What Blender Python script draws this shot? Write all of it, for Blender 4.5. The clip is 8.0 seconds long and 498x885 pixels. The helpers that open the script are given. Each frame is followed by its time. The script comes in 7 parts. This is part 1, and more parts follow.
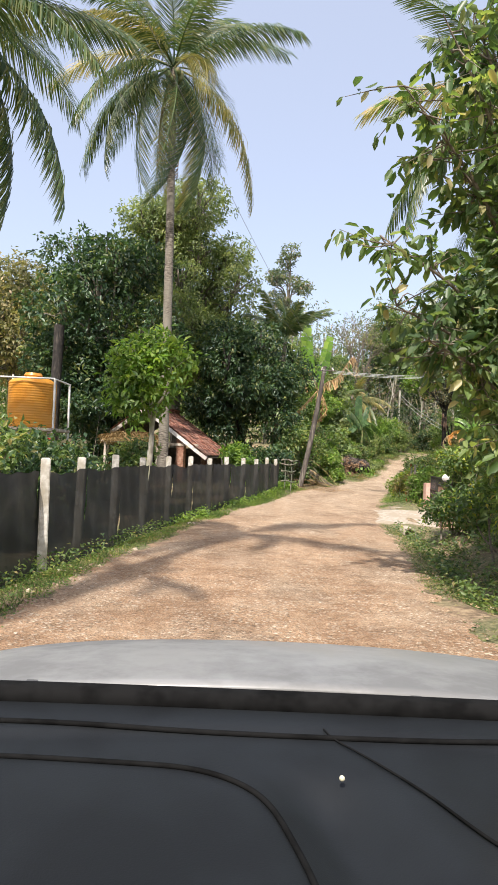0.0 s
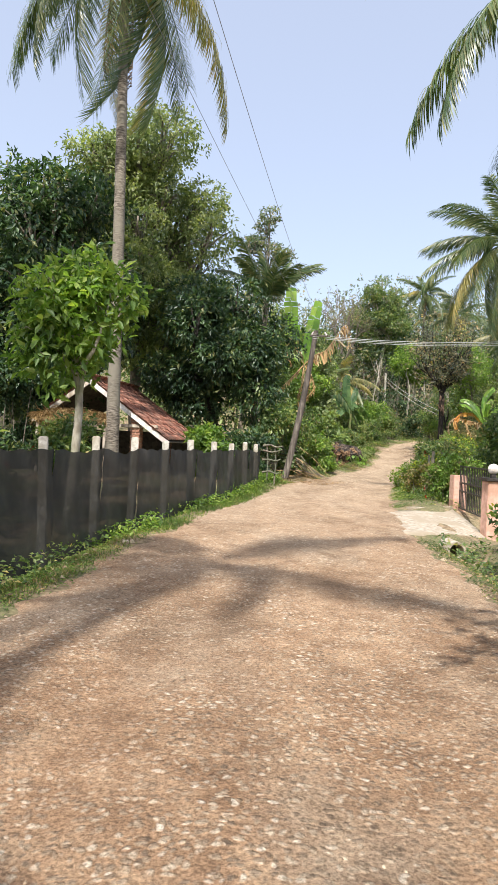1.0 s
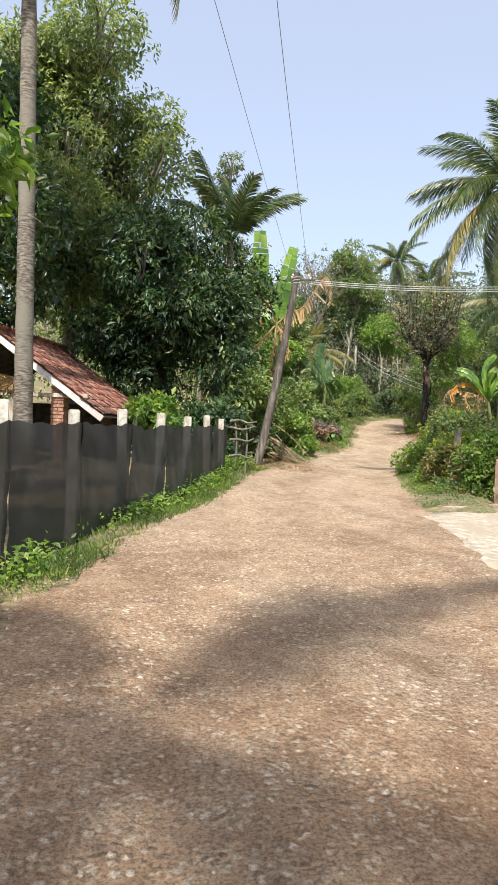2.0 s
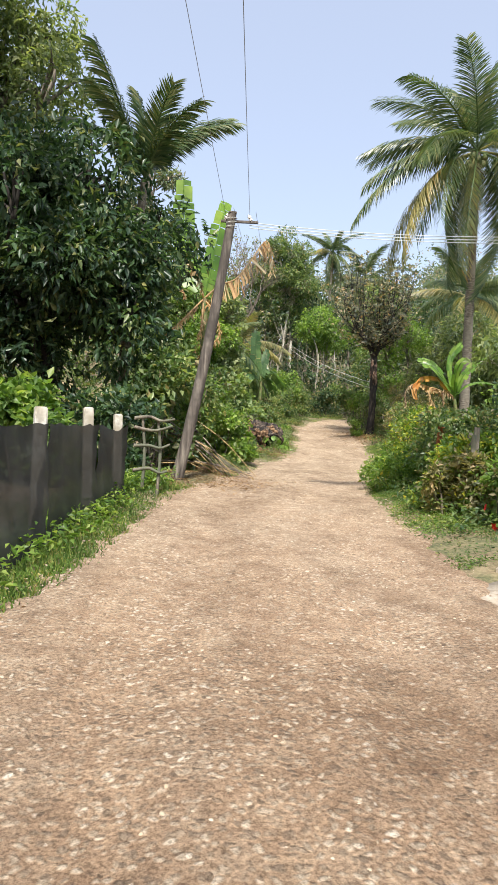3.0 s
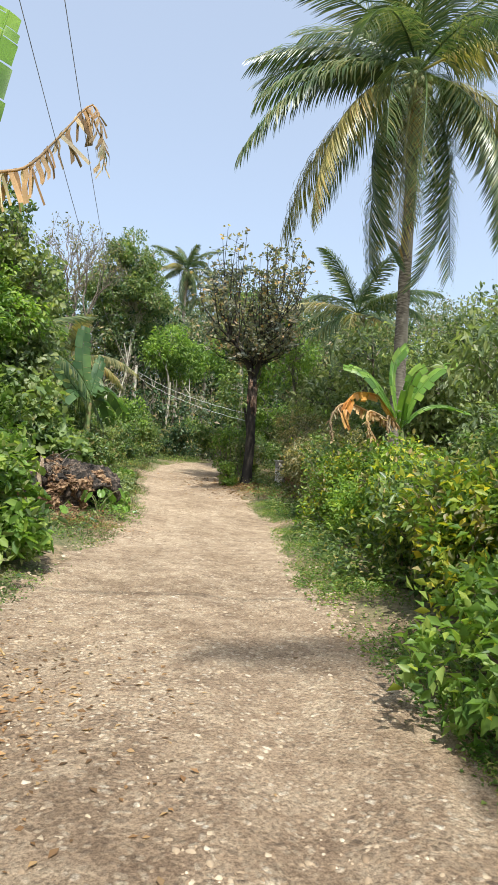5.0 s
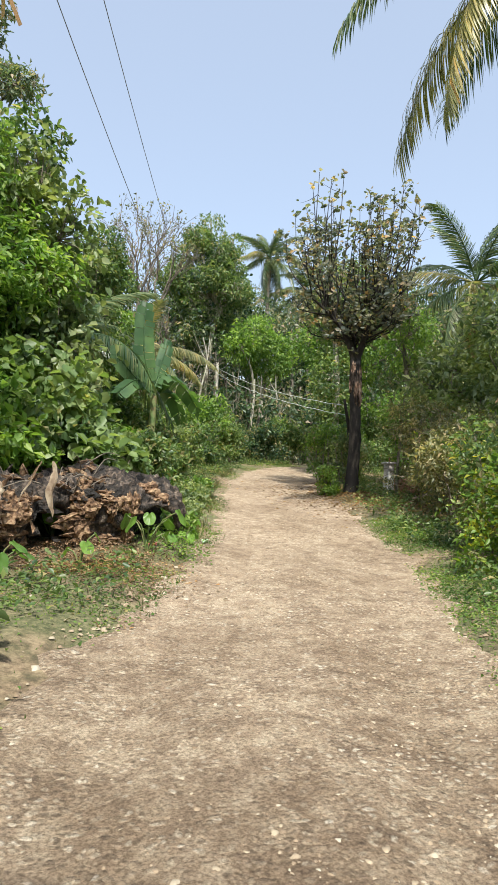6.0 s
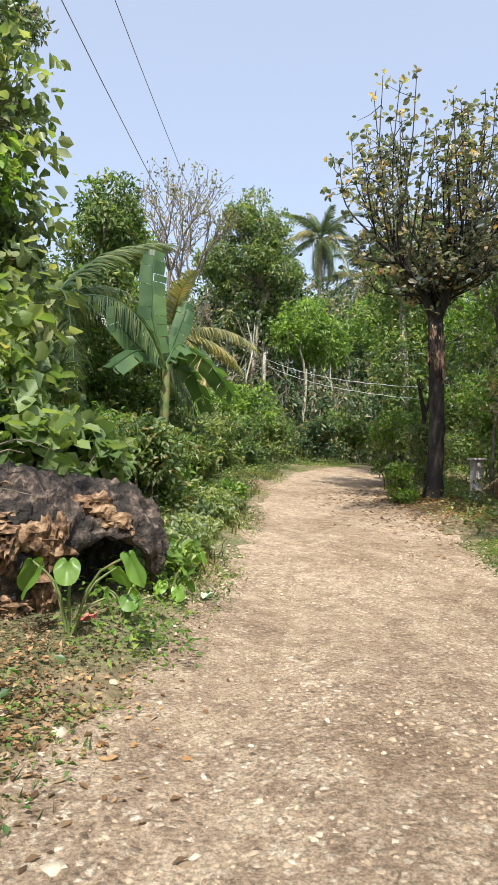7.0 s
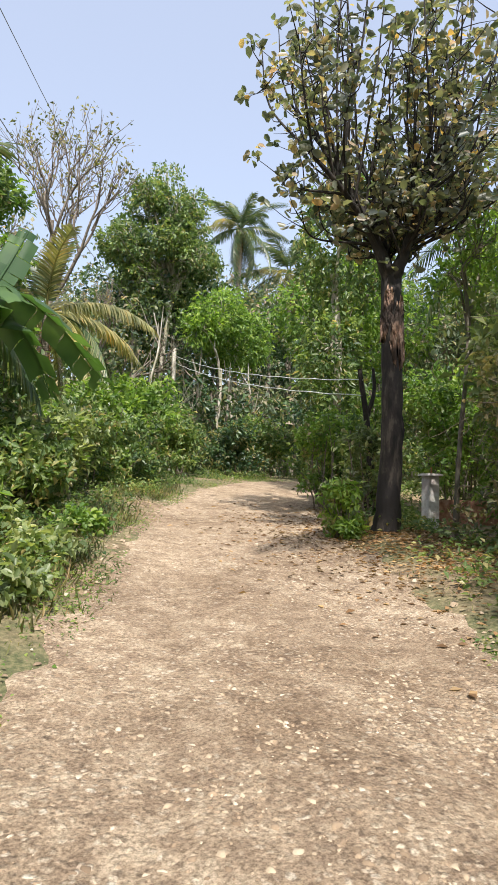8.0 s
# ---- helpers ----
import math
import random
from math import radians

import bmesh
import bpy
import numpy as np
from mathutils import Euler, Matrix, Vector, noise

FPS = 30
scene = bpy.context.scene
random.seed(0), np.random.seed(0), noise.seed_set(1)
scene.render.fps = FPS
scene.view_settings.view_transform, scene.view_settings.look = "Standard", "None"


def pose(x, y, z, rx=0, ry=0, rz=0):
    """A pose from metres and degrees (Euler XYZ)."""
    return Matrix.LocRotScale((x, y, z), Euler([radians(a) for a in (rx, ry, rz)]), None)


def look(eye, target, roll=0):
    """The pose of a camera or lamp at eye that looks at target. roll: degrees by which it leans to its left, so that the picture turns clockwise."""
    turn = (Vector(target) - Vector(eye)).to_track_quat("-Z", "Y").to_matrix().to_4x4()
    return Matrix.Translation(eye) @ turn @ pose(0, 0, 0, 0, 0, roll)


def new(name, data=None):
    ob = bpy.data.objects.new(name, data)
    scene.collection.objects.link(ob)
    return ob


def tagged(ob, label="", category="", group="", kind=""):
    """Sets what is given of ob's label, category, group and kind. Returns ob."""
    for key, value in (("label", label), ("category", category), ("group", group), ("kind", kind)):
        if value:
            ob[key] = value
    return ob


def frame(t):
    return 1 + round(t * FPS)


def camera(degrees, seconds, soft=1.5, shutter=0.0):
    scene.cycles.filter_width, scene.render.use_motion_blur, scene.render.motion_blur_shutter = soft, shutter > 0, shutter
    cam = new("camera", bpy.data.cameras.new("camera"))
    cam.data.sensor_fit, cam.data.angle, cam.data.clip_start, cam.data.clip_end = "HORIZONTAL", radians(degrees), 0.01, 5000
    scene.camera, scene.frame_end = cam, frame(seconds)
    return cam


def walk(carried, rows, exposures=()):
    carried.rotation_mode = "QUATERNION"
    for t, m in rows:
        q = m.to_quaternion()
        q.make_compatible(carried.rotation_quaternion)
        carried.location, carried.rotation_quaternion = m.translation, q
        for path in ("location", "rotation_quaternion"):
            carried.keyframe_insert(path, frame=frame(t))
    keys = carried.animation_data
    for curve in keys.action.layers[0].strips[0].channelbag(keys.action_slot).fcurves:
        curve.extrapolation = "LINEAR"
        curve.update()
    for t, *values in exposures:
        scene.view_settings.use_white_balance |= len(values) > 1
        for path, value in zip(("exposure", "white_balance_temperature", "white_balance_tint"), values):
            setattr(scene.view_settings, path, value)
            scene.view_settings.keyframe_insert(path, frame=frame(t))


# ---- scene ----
cam = camera(43.0, 8.0, soft=1.0)
PATH = [
    (0.0, 0.000, 0.000, 1.300, 91.00, -2.40, 0.00),
    (0.5, 0.022, 2.479, 1.225, 90.68, -2.16, -1.16),
    (1.0, 0.052, 5.114, 1.145, 90.09, -2.51, -2.30),
    (1.2, 0.079, 6.154, 1.115, 89.75, -2.54, -2.70),
    (2.3, 0.291, 11.456, 0.999, 88.19, -2.29, -7.99),
    (2.5, 0.447, 12.427, 0.993, 88.23, -2.41, -9.43),
    (3.0, 0.908, 14.816, 0.991, 88.80, -2.38, -12.47),
    (3.5, 1.434, 17.076, 0.995, 89.96, -3.01, -16.86),
    (4.0, 2.006, 19.342, 0.997, 90.69, -3.65, -22.58),
    (4.2, 2.255, 20.177, 1.009, 91.10, -3.81, -24.46),
    (5.3, 4.049, 25.328, 1.145, 93.98, -2.86, -26.55),
    (5.5, 4.331, 26.156, 1.168, 93.82, -2.55, -24.72),
    (6.0, 5.057, 28.008, 1.217, 93.43, -1.86, -18.59),
    (6.5, 5.770, 29.804, 1.253, 93.57, -0.95, -12.59),
    (7.0, 6.534, 31.828, 1.260, 93.49, -1.14, -13.50),
    (7.5, 7.362, 33.864, 1.313, 93.66, -1.34, -17.99),
    (8.0, 8.172, 35.828, 1.457, 94.68, -1.59, -20.83),
]
EXPOSURE = [(0.0, 0.32, 6650, 12), (1.2, 0.32, 6550, 10), (4.2, 0.3, 6500, 9), (5.3, 0.26, 6350, 4), (6.2, 0.26, 6350, 5), (7.2, 0.34, 6450, 9), (8.0, 0.36, 6500, 10)]
walk(cam, [(t, pose(*p)) for t, *p in PATH], EXPOSURE)

# ---- light ----
SUN_EL, SUN_DIR = 53.0, (-0.25, -0.95)
world = bpy.data.worlds.new("world")
scene.world = world
world.use_nodes = True
wn = world.node_tree
sky = wn.nodes.new("ShaderNodeTexSky")
sky.sky_type = "NISHITA"
sky.sun_disc = False
sky.sun_elevation = radians(SUN_EL)
sky.sun_rotation = math.atan2(SUN_DIR[0], SUN_DIR[1])
sky.air_density, sky.dust_density, sky.ozone_density = 1.0, 3.0, 1.0
haze = wn.nodes.new("ShaderNodeMix")
haze.data_type, haze.blend_type, haze.clamp_result = "RGBA", "ADD", False
haze.inputs[0].default_value = 1.0
haze.inputs[7].default_value = (2.75, 2.92, 3.42, 1)
wn.nodes["Background"].inputs[1].default_value = 0.121
wn.links.new(sky.outputs[0], haze.inputs[6])
wn.links.new(haze.outputs[2], wn.nodes["Background"].inputs[0])
sun = new("sun", bpy.data.lights.new("sun", "SUN"))
sun.data.energy, sun.data.angle, sun.data.color = 5.0, radians(0.8), (1.0, 0.955, 0.885)
flat = math.cos(radians(SUN_EL)) / math.hypot(*SUN_DIR)
sun.matrix_world = look((SUN_DIR[0] * flat * 60, SUN_DIR[1] * flat * 60, math.sin(radians(SUN_EL)) * 60), (0, 0, 0))

# ---- helpers of this scene ----
RNG = np.random.default_rng(7)


def part(name, mesh_or_bm, material, parent=None, label=""):
    if isinstance(mesh_or_bm, bmesh.types.BMesh):
        me = bpy.data.meshes.new(name)
        mesh_or_bm.to_mesh(me)
        mesh_or_bm.free()
    else:
        me = mesh_or_bm
    if material is not None and not me.materials:
        for m in material if isinstance(material, (list, tuple)) else (material,):
            me.materials.append(m)
    ob = new(name, me)
    if parent is not None:
        ob.parent = parent
    if label:
        ob["label"] = label
    return ob


def thing(name, at, label, category, group="", kind=""):
    ob = new(name)
    ob.empty_display_size = 0.2
    ob.location = at
    return tagged(ob, label, category, group, kind)


def arr_mesh(name, verts, faces, smooth=False):
    """A mesh from arrays; every face has the same number of corners."""
    verts, faces = np.asarray(verts, np.float32), np.asarray(faces, np.int32)
    me = bpy.data.meshes.new(name)
    me.vertices.add(len(verts))
    me.vertices.foreach_set("co", verts.ravel())
    me.loops.add(faces.size)
    me.loops.foreach_set("vertex_index", faces.ravel())
    me.polygons.add(len(faces))
    me.polygons.foreach_set("loop_start", np.arange(len(faces), dtype=np.int32) * faces.shape[1])
    if smooth:
        me.polygons.foreach_set("use_smooth", np.ones(len(faces), dtype=bool))
    me.update(calc_edges=True)
    return me


def unit(v):
    return v / np.maximum(np.linalg.norm(v, axis=-1, keepdims=True), 1e-9)


def leaf_arrays(base, axis, normal, length, width, fold=0.25, droop=0.15):
    """Folded, pointed leaves: two triangles each side of the midrib's bend."""
    axis = unit(axis)
    side = unit(np.cross(axis, normal))
    up = np.cross(side, axis)
    length, width = length[:, None], width[:, None]
    mid = base + axis * length * 0.45
    left = mid + side * width * 0.5 + up * width * fold
    right = mid - side * width * 0.5 + up * width * fold
    tip = base + axis * length - up * length * droop
    v = np.stack([base, left, tip, right], 1).reshape(-1, 3)
    i = np.arange(len(base))[:, None] * 4
    f = np.concatenate([i + [0, 2, 1], i + [0, 3, 2]], 1).reshape(-1, 3)
    return v, f


def round_leaf_arrays(base, axis, normal, length, width, fold=0.18, droop=0.2):
    """Oval leaves of six corners, bent along the midrib."""
    axis = unit(axis)
    side = unit(np.cross(axis, normal))
    up = np.cross(side, axis)
    length, width = length[:, None], width[:, None]
    a, b = base + axis * length * 0.25, base + axis * length * 0.7 - up * length * droop * 0.4
    v = np.stack([base, a + side * width * 0.42 + up * width * fold, b + side * width * 0.46 + up * width * fold, base + axis * length - up * length * droop,
                  b - side * width * 0.46 + up * width * fold, a - side * width * 0.42 + up * width * fold], 1).reshape(-1, 3)
    i = np.arange(len(base))[:, None] * 6
    f = np.concatenate([i + [0, 3, 2], i + [0, 2, 1], i + [0, 5, 4], i + [0, 4, 3]], 1).reshape(-1, 3)
    return v, f


def tube_arrays(points, radii, sides=8, wob=0.0):
    pts = np.asarray(points, float)
    n = len(pts)
    tan = unit(np.gradient(pts, axis=0))
    ref = np.array([0.31, 0.17, 0.93]) if abs(tan[:, 2]).mean() < 0.8 else np.array([1.0, 0.1, 0.05])
    a = unit(np.cross(tan, ref))
    b = np.cross(tan, a)
    ang = np.linspace(0, 2 * np.pi, sides, endpoint=False)
    rad = np.asarray(radii, float)[:, None] * (1 + wob * RNG.standard_normal((n, sides)))
    v = pts[:, None] + (a[:, None] * np.cos(ang)[None, :, None] + b[:, None] * np.sin(ang)[None, :, None]) * rad[..., None]
    i, j = np.meshgrid(np.arange(n - 1), np.arange(sides), indexing="ij")
    k = (j + 1) % sides
    f = np.stack([i * sides + j, i * sides + k, (i + 1) * sides + k, (i + 1) * sides + j], -1).reshape(-1, 4)
    return v.reshape(-1, 3), f


def join(pieces):
    vs, fs, o = [], [], 0
    for v, f in pieces:
        vs.append(v)
        fs.append(np.asarray(f) + o)
        o += len(v)
    return np.concatenate(vs), np.concatenate(fs)


def box_bm(sx, sy, sz, at=(0, 0, 0), bevel=0.0, bm=None, rot=0.0):
    own = bm or bmesh.new()
    m = Matrix.Translation(at) @ Matrix.Rotation(rot, 4, "Z") @ Matrix.Diagonal((sx, sy, sz, 1))
    made = bmesh.ops.create_cube(own, size=1, matrix=m)["verts"]
    if bevel:
        edges = list({e for v in made for e in v.link_edges})
        bmesh.ops.bevel(own, geom=edges, offset=bevel, segments=2, affect="EDGES", clamp_overlap=True)
    return own


def curve_pts(keys, n):
    """A smooth line through the keys."""
    k = np.asarray(keys, float)
    k = np.concatenate([[2 * k[0] - k[1]], k, [2 * k[-1] - k[-2]]])
    out = []
    for u in np.linspace(0, len(k) - 3 - 1e-6, n):
        i, t = int(u), u - int(u)
        p0, p1, p2, p3 = k[i:i + 4]
        out.append(0.5 * (2 * p1 + (p2 - p0) * t + (2 * p0 - 5 * p1 + 4 * p2 - p3) * t * t + (3 * p1 - p0 - 3 * p2 + p3) * t ** 3))
    return np.array(out)


# ---- materials ----
def nodes_of(name):
    m = bpy.data.materials.new(name)
    m.use_nodes = True
    t = m.node_tree
    return m, t, t.nodes["Principled BSDF"], t.nodes["Material Output"]


def ramp_node(t, src, stops):
    r = t.nodes.new("ShaderNodeValToRGB")
    while len(r.color_ramp.elements) < len(stops):
        r.color_ramp.elements.new(0.5)
    for e, (p, c) in zip(r.color_ramp.elements, stops):
        e.position, e.color = p, (*c, 1)
    t.links.new(src, r.inputs[0])
    return r.outputs[0]


def noise_node(t, vec, scale, detail=6.0, rough=0.6):
    n = t.nodes.new("ShaderNodeTexNoise")
    n.inputs["Scale"].default_value, n.inputs["Detail"].default_value, n.inputs["Roughness"].default_value = scale, detail, rough
    if vec is not None:
        t.links.new(vec, n.inputs["Vector"])
    return n.outputs[0]


def mix_node(t, fac, a, b, how="MIX"):
    n = t.nodes.new("ShaderNodeMix")
    n.data_type, n.blend_type = "RGBA", how
    for sock, val in ((n.inputs[0], fac), (n.inputs[6], a), (n.inputs[7], b)):
        if isinstance(val, bpy.types.NodeSocket):
            t.links.new(val, sock)
        elif isinstance(val, (int, float)):
            sock.default_value = val
        else:
            sock.default_value = (*val, 1)
    return n.outputs[2]


def bump_node(t, height, strength, dist, p):
    b = t.nodes.new("ShaderNodeBump")
    b.inputs["Strength"].default_value, b.inputs["Distance"].default_value = strength, dist
    t.links.new(height, b.inputs["Height"])
    t.links.new(b.outputs[0], p.inputs["Normal"])


def place_node(t, scale=(1, 1, 1)):
    c = t.nodes.new("ShaderNodeNewGeometry")
    m = t.nodes.new("ShaderNodeMapping")
    m.inputs["Scale"].default_value = scale
    t.links.new(c.outputs["Position"], m.inputs[0])
    return m.outputs[0]


def local_node(t, scale=(1, 1, 1)):
    c = t.nodes.new("ShaderNodeTexCoord")
    m = t.nodes.new("ShaderNodeMapping")
    m.inputs["Scale"].default_value = scale
    t.links.new(c.outputs["Object"], m.inputs[0])
    return m.outputs[0]


def surface(name, stops, scale=4.0, rough=0.8, bump=0.4, dist=0.01, stretch=(1, 1, 1), stain=None, stain_scale=0.6, metal=0.0):
    """Two scales of noise: grain through a colour ramp, and stains over it."""
    m, t, p, _ = nodes_of(name)
    vec = place_node(t, stretch)
    fine = noise_node(t, vec, scale, 8)
    col = ramp_node(t, fine, [(0.5 + (q - 0.55) * 0.5, c) for q, c in stops])
    if stain:
        big = noise_node(t, place_node(t), stain_scale, 4)
        fac = ramp_node(t, big, [(0.47, (0, 0, 0)), (0.6, (1, 1, 1))])
        col = mix_node(t, fac, col, stain)
    t.links.new(col, p.inputs["Base Color"])
    p.inputs["Roughness"].default_value, p.inputs["Metallic"].default_value = rough, metal
    if bump:
        bump_node(t, fine, bump, dist, p)
    return m


def leaf_material(name, stops, clear=0.4, gloss=0.45):
    """Leaves that differ one from another; part of the light shines through."""
    m, t, p, out = nodes_of(name)
    g = t.nodes.new("ShaderNodeNewGeometry")
    col = ramp_node(t, g.outputs["Random Per Island"], stops)
    big = noise_node(t, place_node(t), 0.9, 3)
    shade = ramp_node(t, big, [(0.38, (0.66, 0.7, 0.72)), (0.62, (1.42, 1.3, 1.08))])
    col = mix_node(t, 1.0, col, shade, "MULTIPLY")
    t.links.new(col, p.inputs["Base Color"])
    p.inputs["Roughness"].default_value = gloss
    tr = t.nodes.new("ShaderNodeBsdfTranslucent")
    glow = mix_node(t, 1.0, col, (1.5, 1.55, 0.7), "MULTIPLY")
    t.links.new(glow, tr.inputs[0])
    mix = t.nodes.new("ShaderNodeMixShader")
    mix.inputs[0].default_value = clear
    t.links.new(p.outputs[0], mix.inputs[1])
    t.links.new(tr.outputs[0], mix.inputs[2])
    t.links.new(mix.outputs[0], out.inputs[0])
    return m


LEAF_DARK = leaf_material("leaf_dark", [(0, (0.026, 0.058, 0.036)), (0.5, (0.05, 0.1, 0.052)), (0.85, (0.09, 0.16, 0.075)), (1, (0.24, 0.26, 0.13))], 0.36, 0.36)
LEAF_MID = leaf_material("leaf_mid", [(0, (0.066, 0.125, 0.052)), (0.5, (0.137, 0.215, 0.088)), (0.9, (0.235, 0.302, 0.135)), (1, (0.42, 0.36, 0.2))], 0.45, 0.38)
LEAF_FRESH = leaf_material("leaf_fresh", [(0, (0.085, 0.172, 0.042)), (0.6, (0.172, 0.29, 0.07)), (1, (0.29, 0.382, 0.115))], 0.48)
LEAF_LIME = leaf_material("leaf_lime", [(0, (0.09, 0.18, 0.04)), (0.5, (0.18, 0.29, 0.06)), (0.78, (0.28, 0.36, 0.065)), (0.93, (0.42, 0.42, 0.05)), (1, (0.55, 0.46, 0.06))], 0.45)
LEAF_OLIVE = leaf_material("leaf_olive", [(0, (0.10, 0.12, 0.06)), (0.5, (0.19, 0.2, 0.10)), (0.85, (0.32, 0.29, 0.16)), (1, (0.42, 0.33, 0.22))], 0.4)
LEAF_BROWN = leaf_material("leaf_brown", [(0, (0.11, 0.145, 0.12)), (0.45, (0.19, 0.21, 0.18)), (0.72, (0.3, 0.3, 0.25)), (0.95, (0.46, 0.36, 0.28)), (1, (0.6, 0.38, 0.18))], 0.42, 0.36)
LEAF_DEAD = leaf_material("leaf_dead", [(0, (0.1, 0.055, 0.025)), (0.5, (0.24, 0.14, 0.07)), (1, (0.42, 0.29, 0.16))], 0.2, 0.8)
# Paler, bluer greens: the haze of distance is mixed into this leaf colour.
LEAF_HAZED = leaf_material("leaf_hazed", [(0, (0.078, 0.127, 0.091)), (0.5, (0.145, 0.205, 0.139)), (0.85, (0.253, 0.257, 0.184)), (1, (0.389, 0.308, 0.276))], 0.40, 0.6)
FROND = leaf_material("frond_green", [(0, (0.045, 0.088, 0.042)), (0.6, (0.098, 0.155, 0.07)), (1, (0.24, 0.245, 0.13))], 0.36, 0.32)
FROND_YELLOW = leaf_material("frond_yellow", [(0, (0.17, 0.19, 0.085)), (0.5, (0.3, 0.295, 0.14)), (0.9, (0.44, 0.39, 0.2)), (1, (0.52, 0.31, 0.1))], 0.36, 0.36)
BANANA = leaf_material("banana_leaf", [(0, (0.1, 0.215, 0.04)), (0.5, (0.165, 0.32, 0.06)), (1, (0.28, 0.42, 0.1))], 0.45, 0.35)
# Banana leaf again, its colour darkened for the shade in the thicket.
BANANA_SHADED = leaf_material("banana_leaf_shade", [(0, (0.055, 0.125, 0.042)), (1, (0.11, 0.2, 0.075))], 0.4, 0.4)
GRASS = leaf_material("grass_blade", [(0, (0.062, 0.121, 0.039)), (0.5, (0.124, 0.186, 0.058)), (0.8, (0.248, 0.240, 0.117)), (1, (0.447, 0.316, 0.253))], 0.35, 0.6)
LEAF_PALE = leaf_material("leaf_pale", [(0, (0.11, 0.165, 0.08)), (0.5, (0.2, 0.265, 0.13)), (1, (0.33, 0.37, 0.21))], 0.45, 0.42)
LEAF_VINE = leaf_material("leaf_vine", [(0, (0.13, 0.21, 0.075)), (0.5, (0.22, 0.31, 0.125)), (1, (0.34, 0.41, 0.2))], 0.42, 0.45)
LEAF_TATTER = leaf_material("leaf_tatter", [(0, (0.16, 0.10, 0.055)), (0.35, (0.36, 0.23, 0.13)), (0.75, (0.55, 0.41, 0.27)), (0.92, (0.6, 0.5, 0.36)), (1, (0.3, 0.3, 0.13))], 0.35, 0.85)
GRASS_GREEN = leaf_material("grass_fresh", [(0, (0.07, 0.15, 0.035)), (0.6, (0.14, 0.24, 0.06)), (0.92, (0.24, 0.3, 0.09)), (1, (0.4, 0.34, 0.18))], 0.4, 0.6)
PETAL = leaf_material("red_petal", [(0, (0.55, 0.02, 0.02)), (1, (0.8, 0.05, 0.04))], 0.25, 0.6)
PETAL_WHITE = leaf_material("white_petal", [(0, (0.7, 0.7, 0.62)), (1, (0.85, 0.85, 0.8))], 0.25, 0.6)

BARK = surface("bark_grey", [(0.3, (0.09, 0.075, 0.06)), (0.55, (0.2, 0.165, 0.13)), (0.75, (0.32, 0.28, 0.23))], 9, 0.9, 0.7, 0.02, (1, 1, 0.35), (0.12, 0.13, 0.09), 1.5)
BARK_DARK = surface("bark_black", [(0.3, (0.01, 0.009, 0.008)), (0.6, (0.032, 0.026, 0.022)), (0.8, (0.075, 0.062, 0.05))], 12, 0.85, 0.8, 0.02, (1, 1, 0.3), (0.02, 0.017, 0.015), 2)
BARK_SCAR = surface("bark_peeled", [(0.2, (0.08, 0.05, 0.035)), (0.5, (0.33, 0.2, 0.135)), (0.8, (0.52, 0.37, 0.28))], 17, 0.9, 0.9, 0.03, (1, 1, 0.5), (0.07, 0.05, 0.04), 3.0)
BARK_PALE = surface("bark_pale", [(0.3, (0.25, 0.22, 0.17)), (0.55, (0.42, 0.38, 0.31)), (0.75, (0.55, 0.52, 0.45))], 6, 0.9, 0.5, 0.02, (1, 1, 0.5), (0.3, 0.29, 0.2), 1.2)
PALM_BARK = surface("palm_bark", [(0.3, (0.075, 0.062, 0.05)), (0.55, (0.17, 0.145, 0.115)), (0.8, (0.3, 0.265, 0.22))], 7, 0.95, 0.7, 0.02, (1, 1, 4), (0.22, 0.2, 0.16), 0.8)
TWIG = surface("twig", [(0.3, (0.10, 0.08, 0.06)), (0.7, (0.24, 0.2, 0.16))], 14, 0.9, 0.3, 0.01)
STEM = surface("green_stem", [(0.3, (0.09, 0.14, 0.04)), (0.6, (0.17, 0.2, 0.07)), (0.8, (0.24, 0.17, 0.09))], 8, 0.6, 0.3, 0.01)
CONCRETE = surface("concrete", [(0.3, (0.3, 0.25, 0.19)), (0.55, (0.42, 0.36, 0.28)), (0.8, (0.52, 0.46, 0.38))], 9, 0.9, 0.3, 0.01, (1, 1, 1), (0.36, 0.3, 0.22), 1.1)
POST_CONCRETE = surface("post_concrete", [(0.3, (0.42, 0.39, 0.33)), (0.55, (0.6, 0.57, 0.5)), (0.8, (0.7, 0.68, 0.62))], 14, 0.9, 0.35, 0.006, (1, 1, 1), (0.4, 0.36, 0.28), 2.5)
PINK = surface("pink_paint", [(0.3, (0.62, 0.36, 0.28)), (0.6, (0.72, 0.44, 0.35)), (0.85, (0.76, 0.5, 0.42))], 10, 0.8, 0.15, 0.005, (1, 1, 1), (0.5, 0.3, 0.22), 2.0)
WHITE_PAINT = surface("old_white_paint", [(0.3, (0.6, 0.57, 0.53)), (0.6, (0.78, 0.76, 0.73)), (0.85, (0.82, 0.8, 0.78))], 9, 0.8, 0.15, 0.005, (1, 1, 1), (0.55, 0.48, 0.45), 2.2)
IRON = surface("black_iron", [(0.3, (0.02, 0.02, 0.02)), (0.7, (0.06, 0.05, 0.045))], 20, 0.5, 0.1, 0.003)
RUST = surface("rust_iron", [(0.3, (0.22, 0.07, 0.03)), (0.6, (0.36, 0.12, 0.05)), (0.8, (0.45, 0.18, 0.08))], 18, 0.85, 0.4, 0.004)
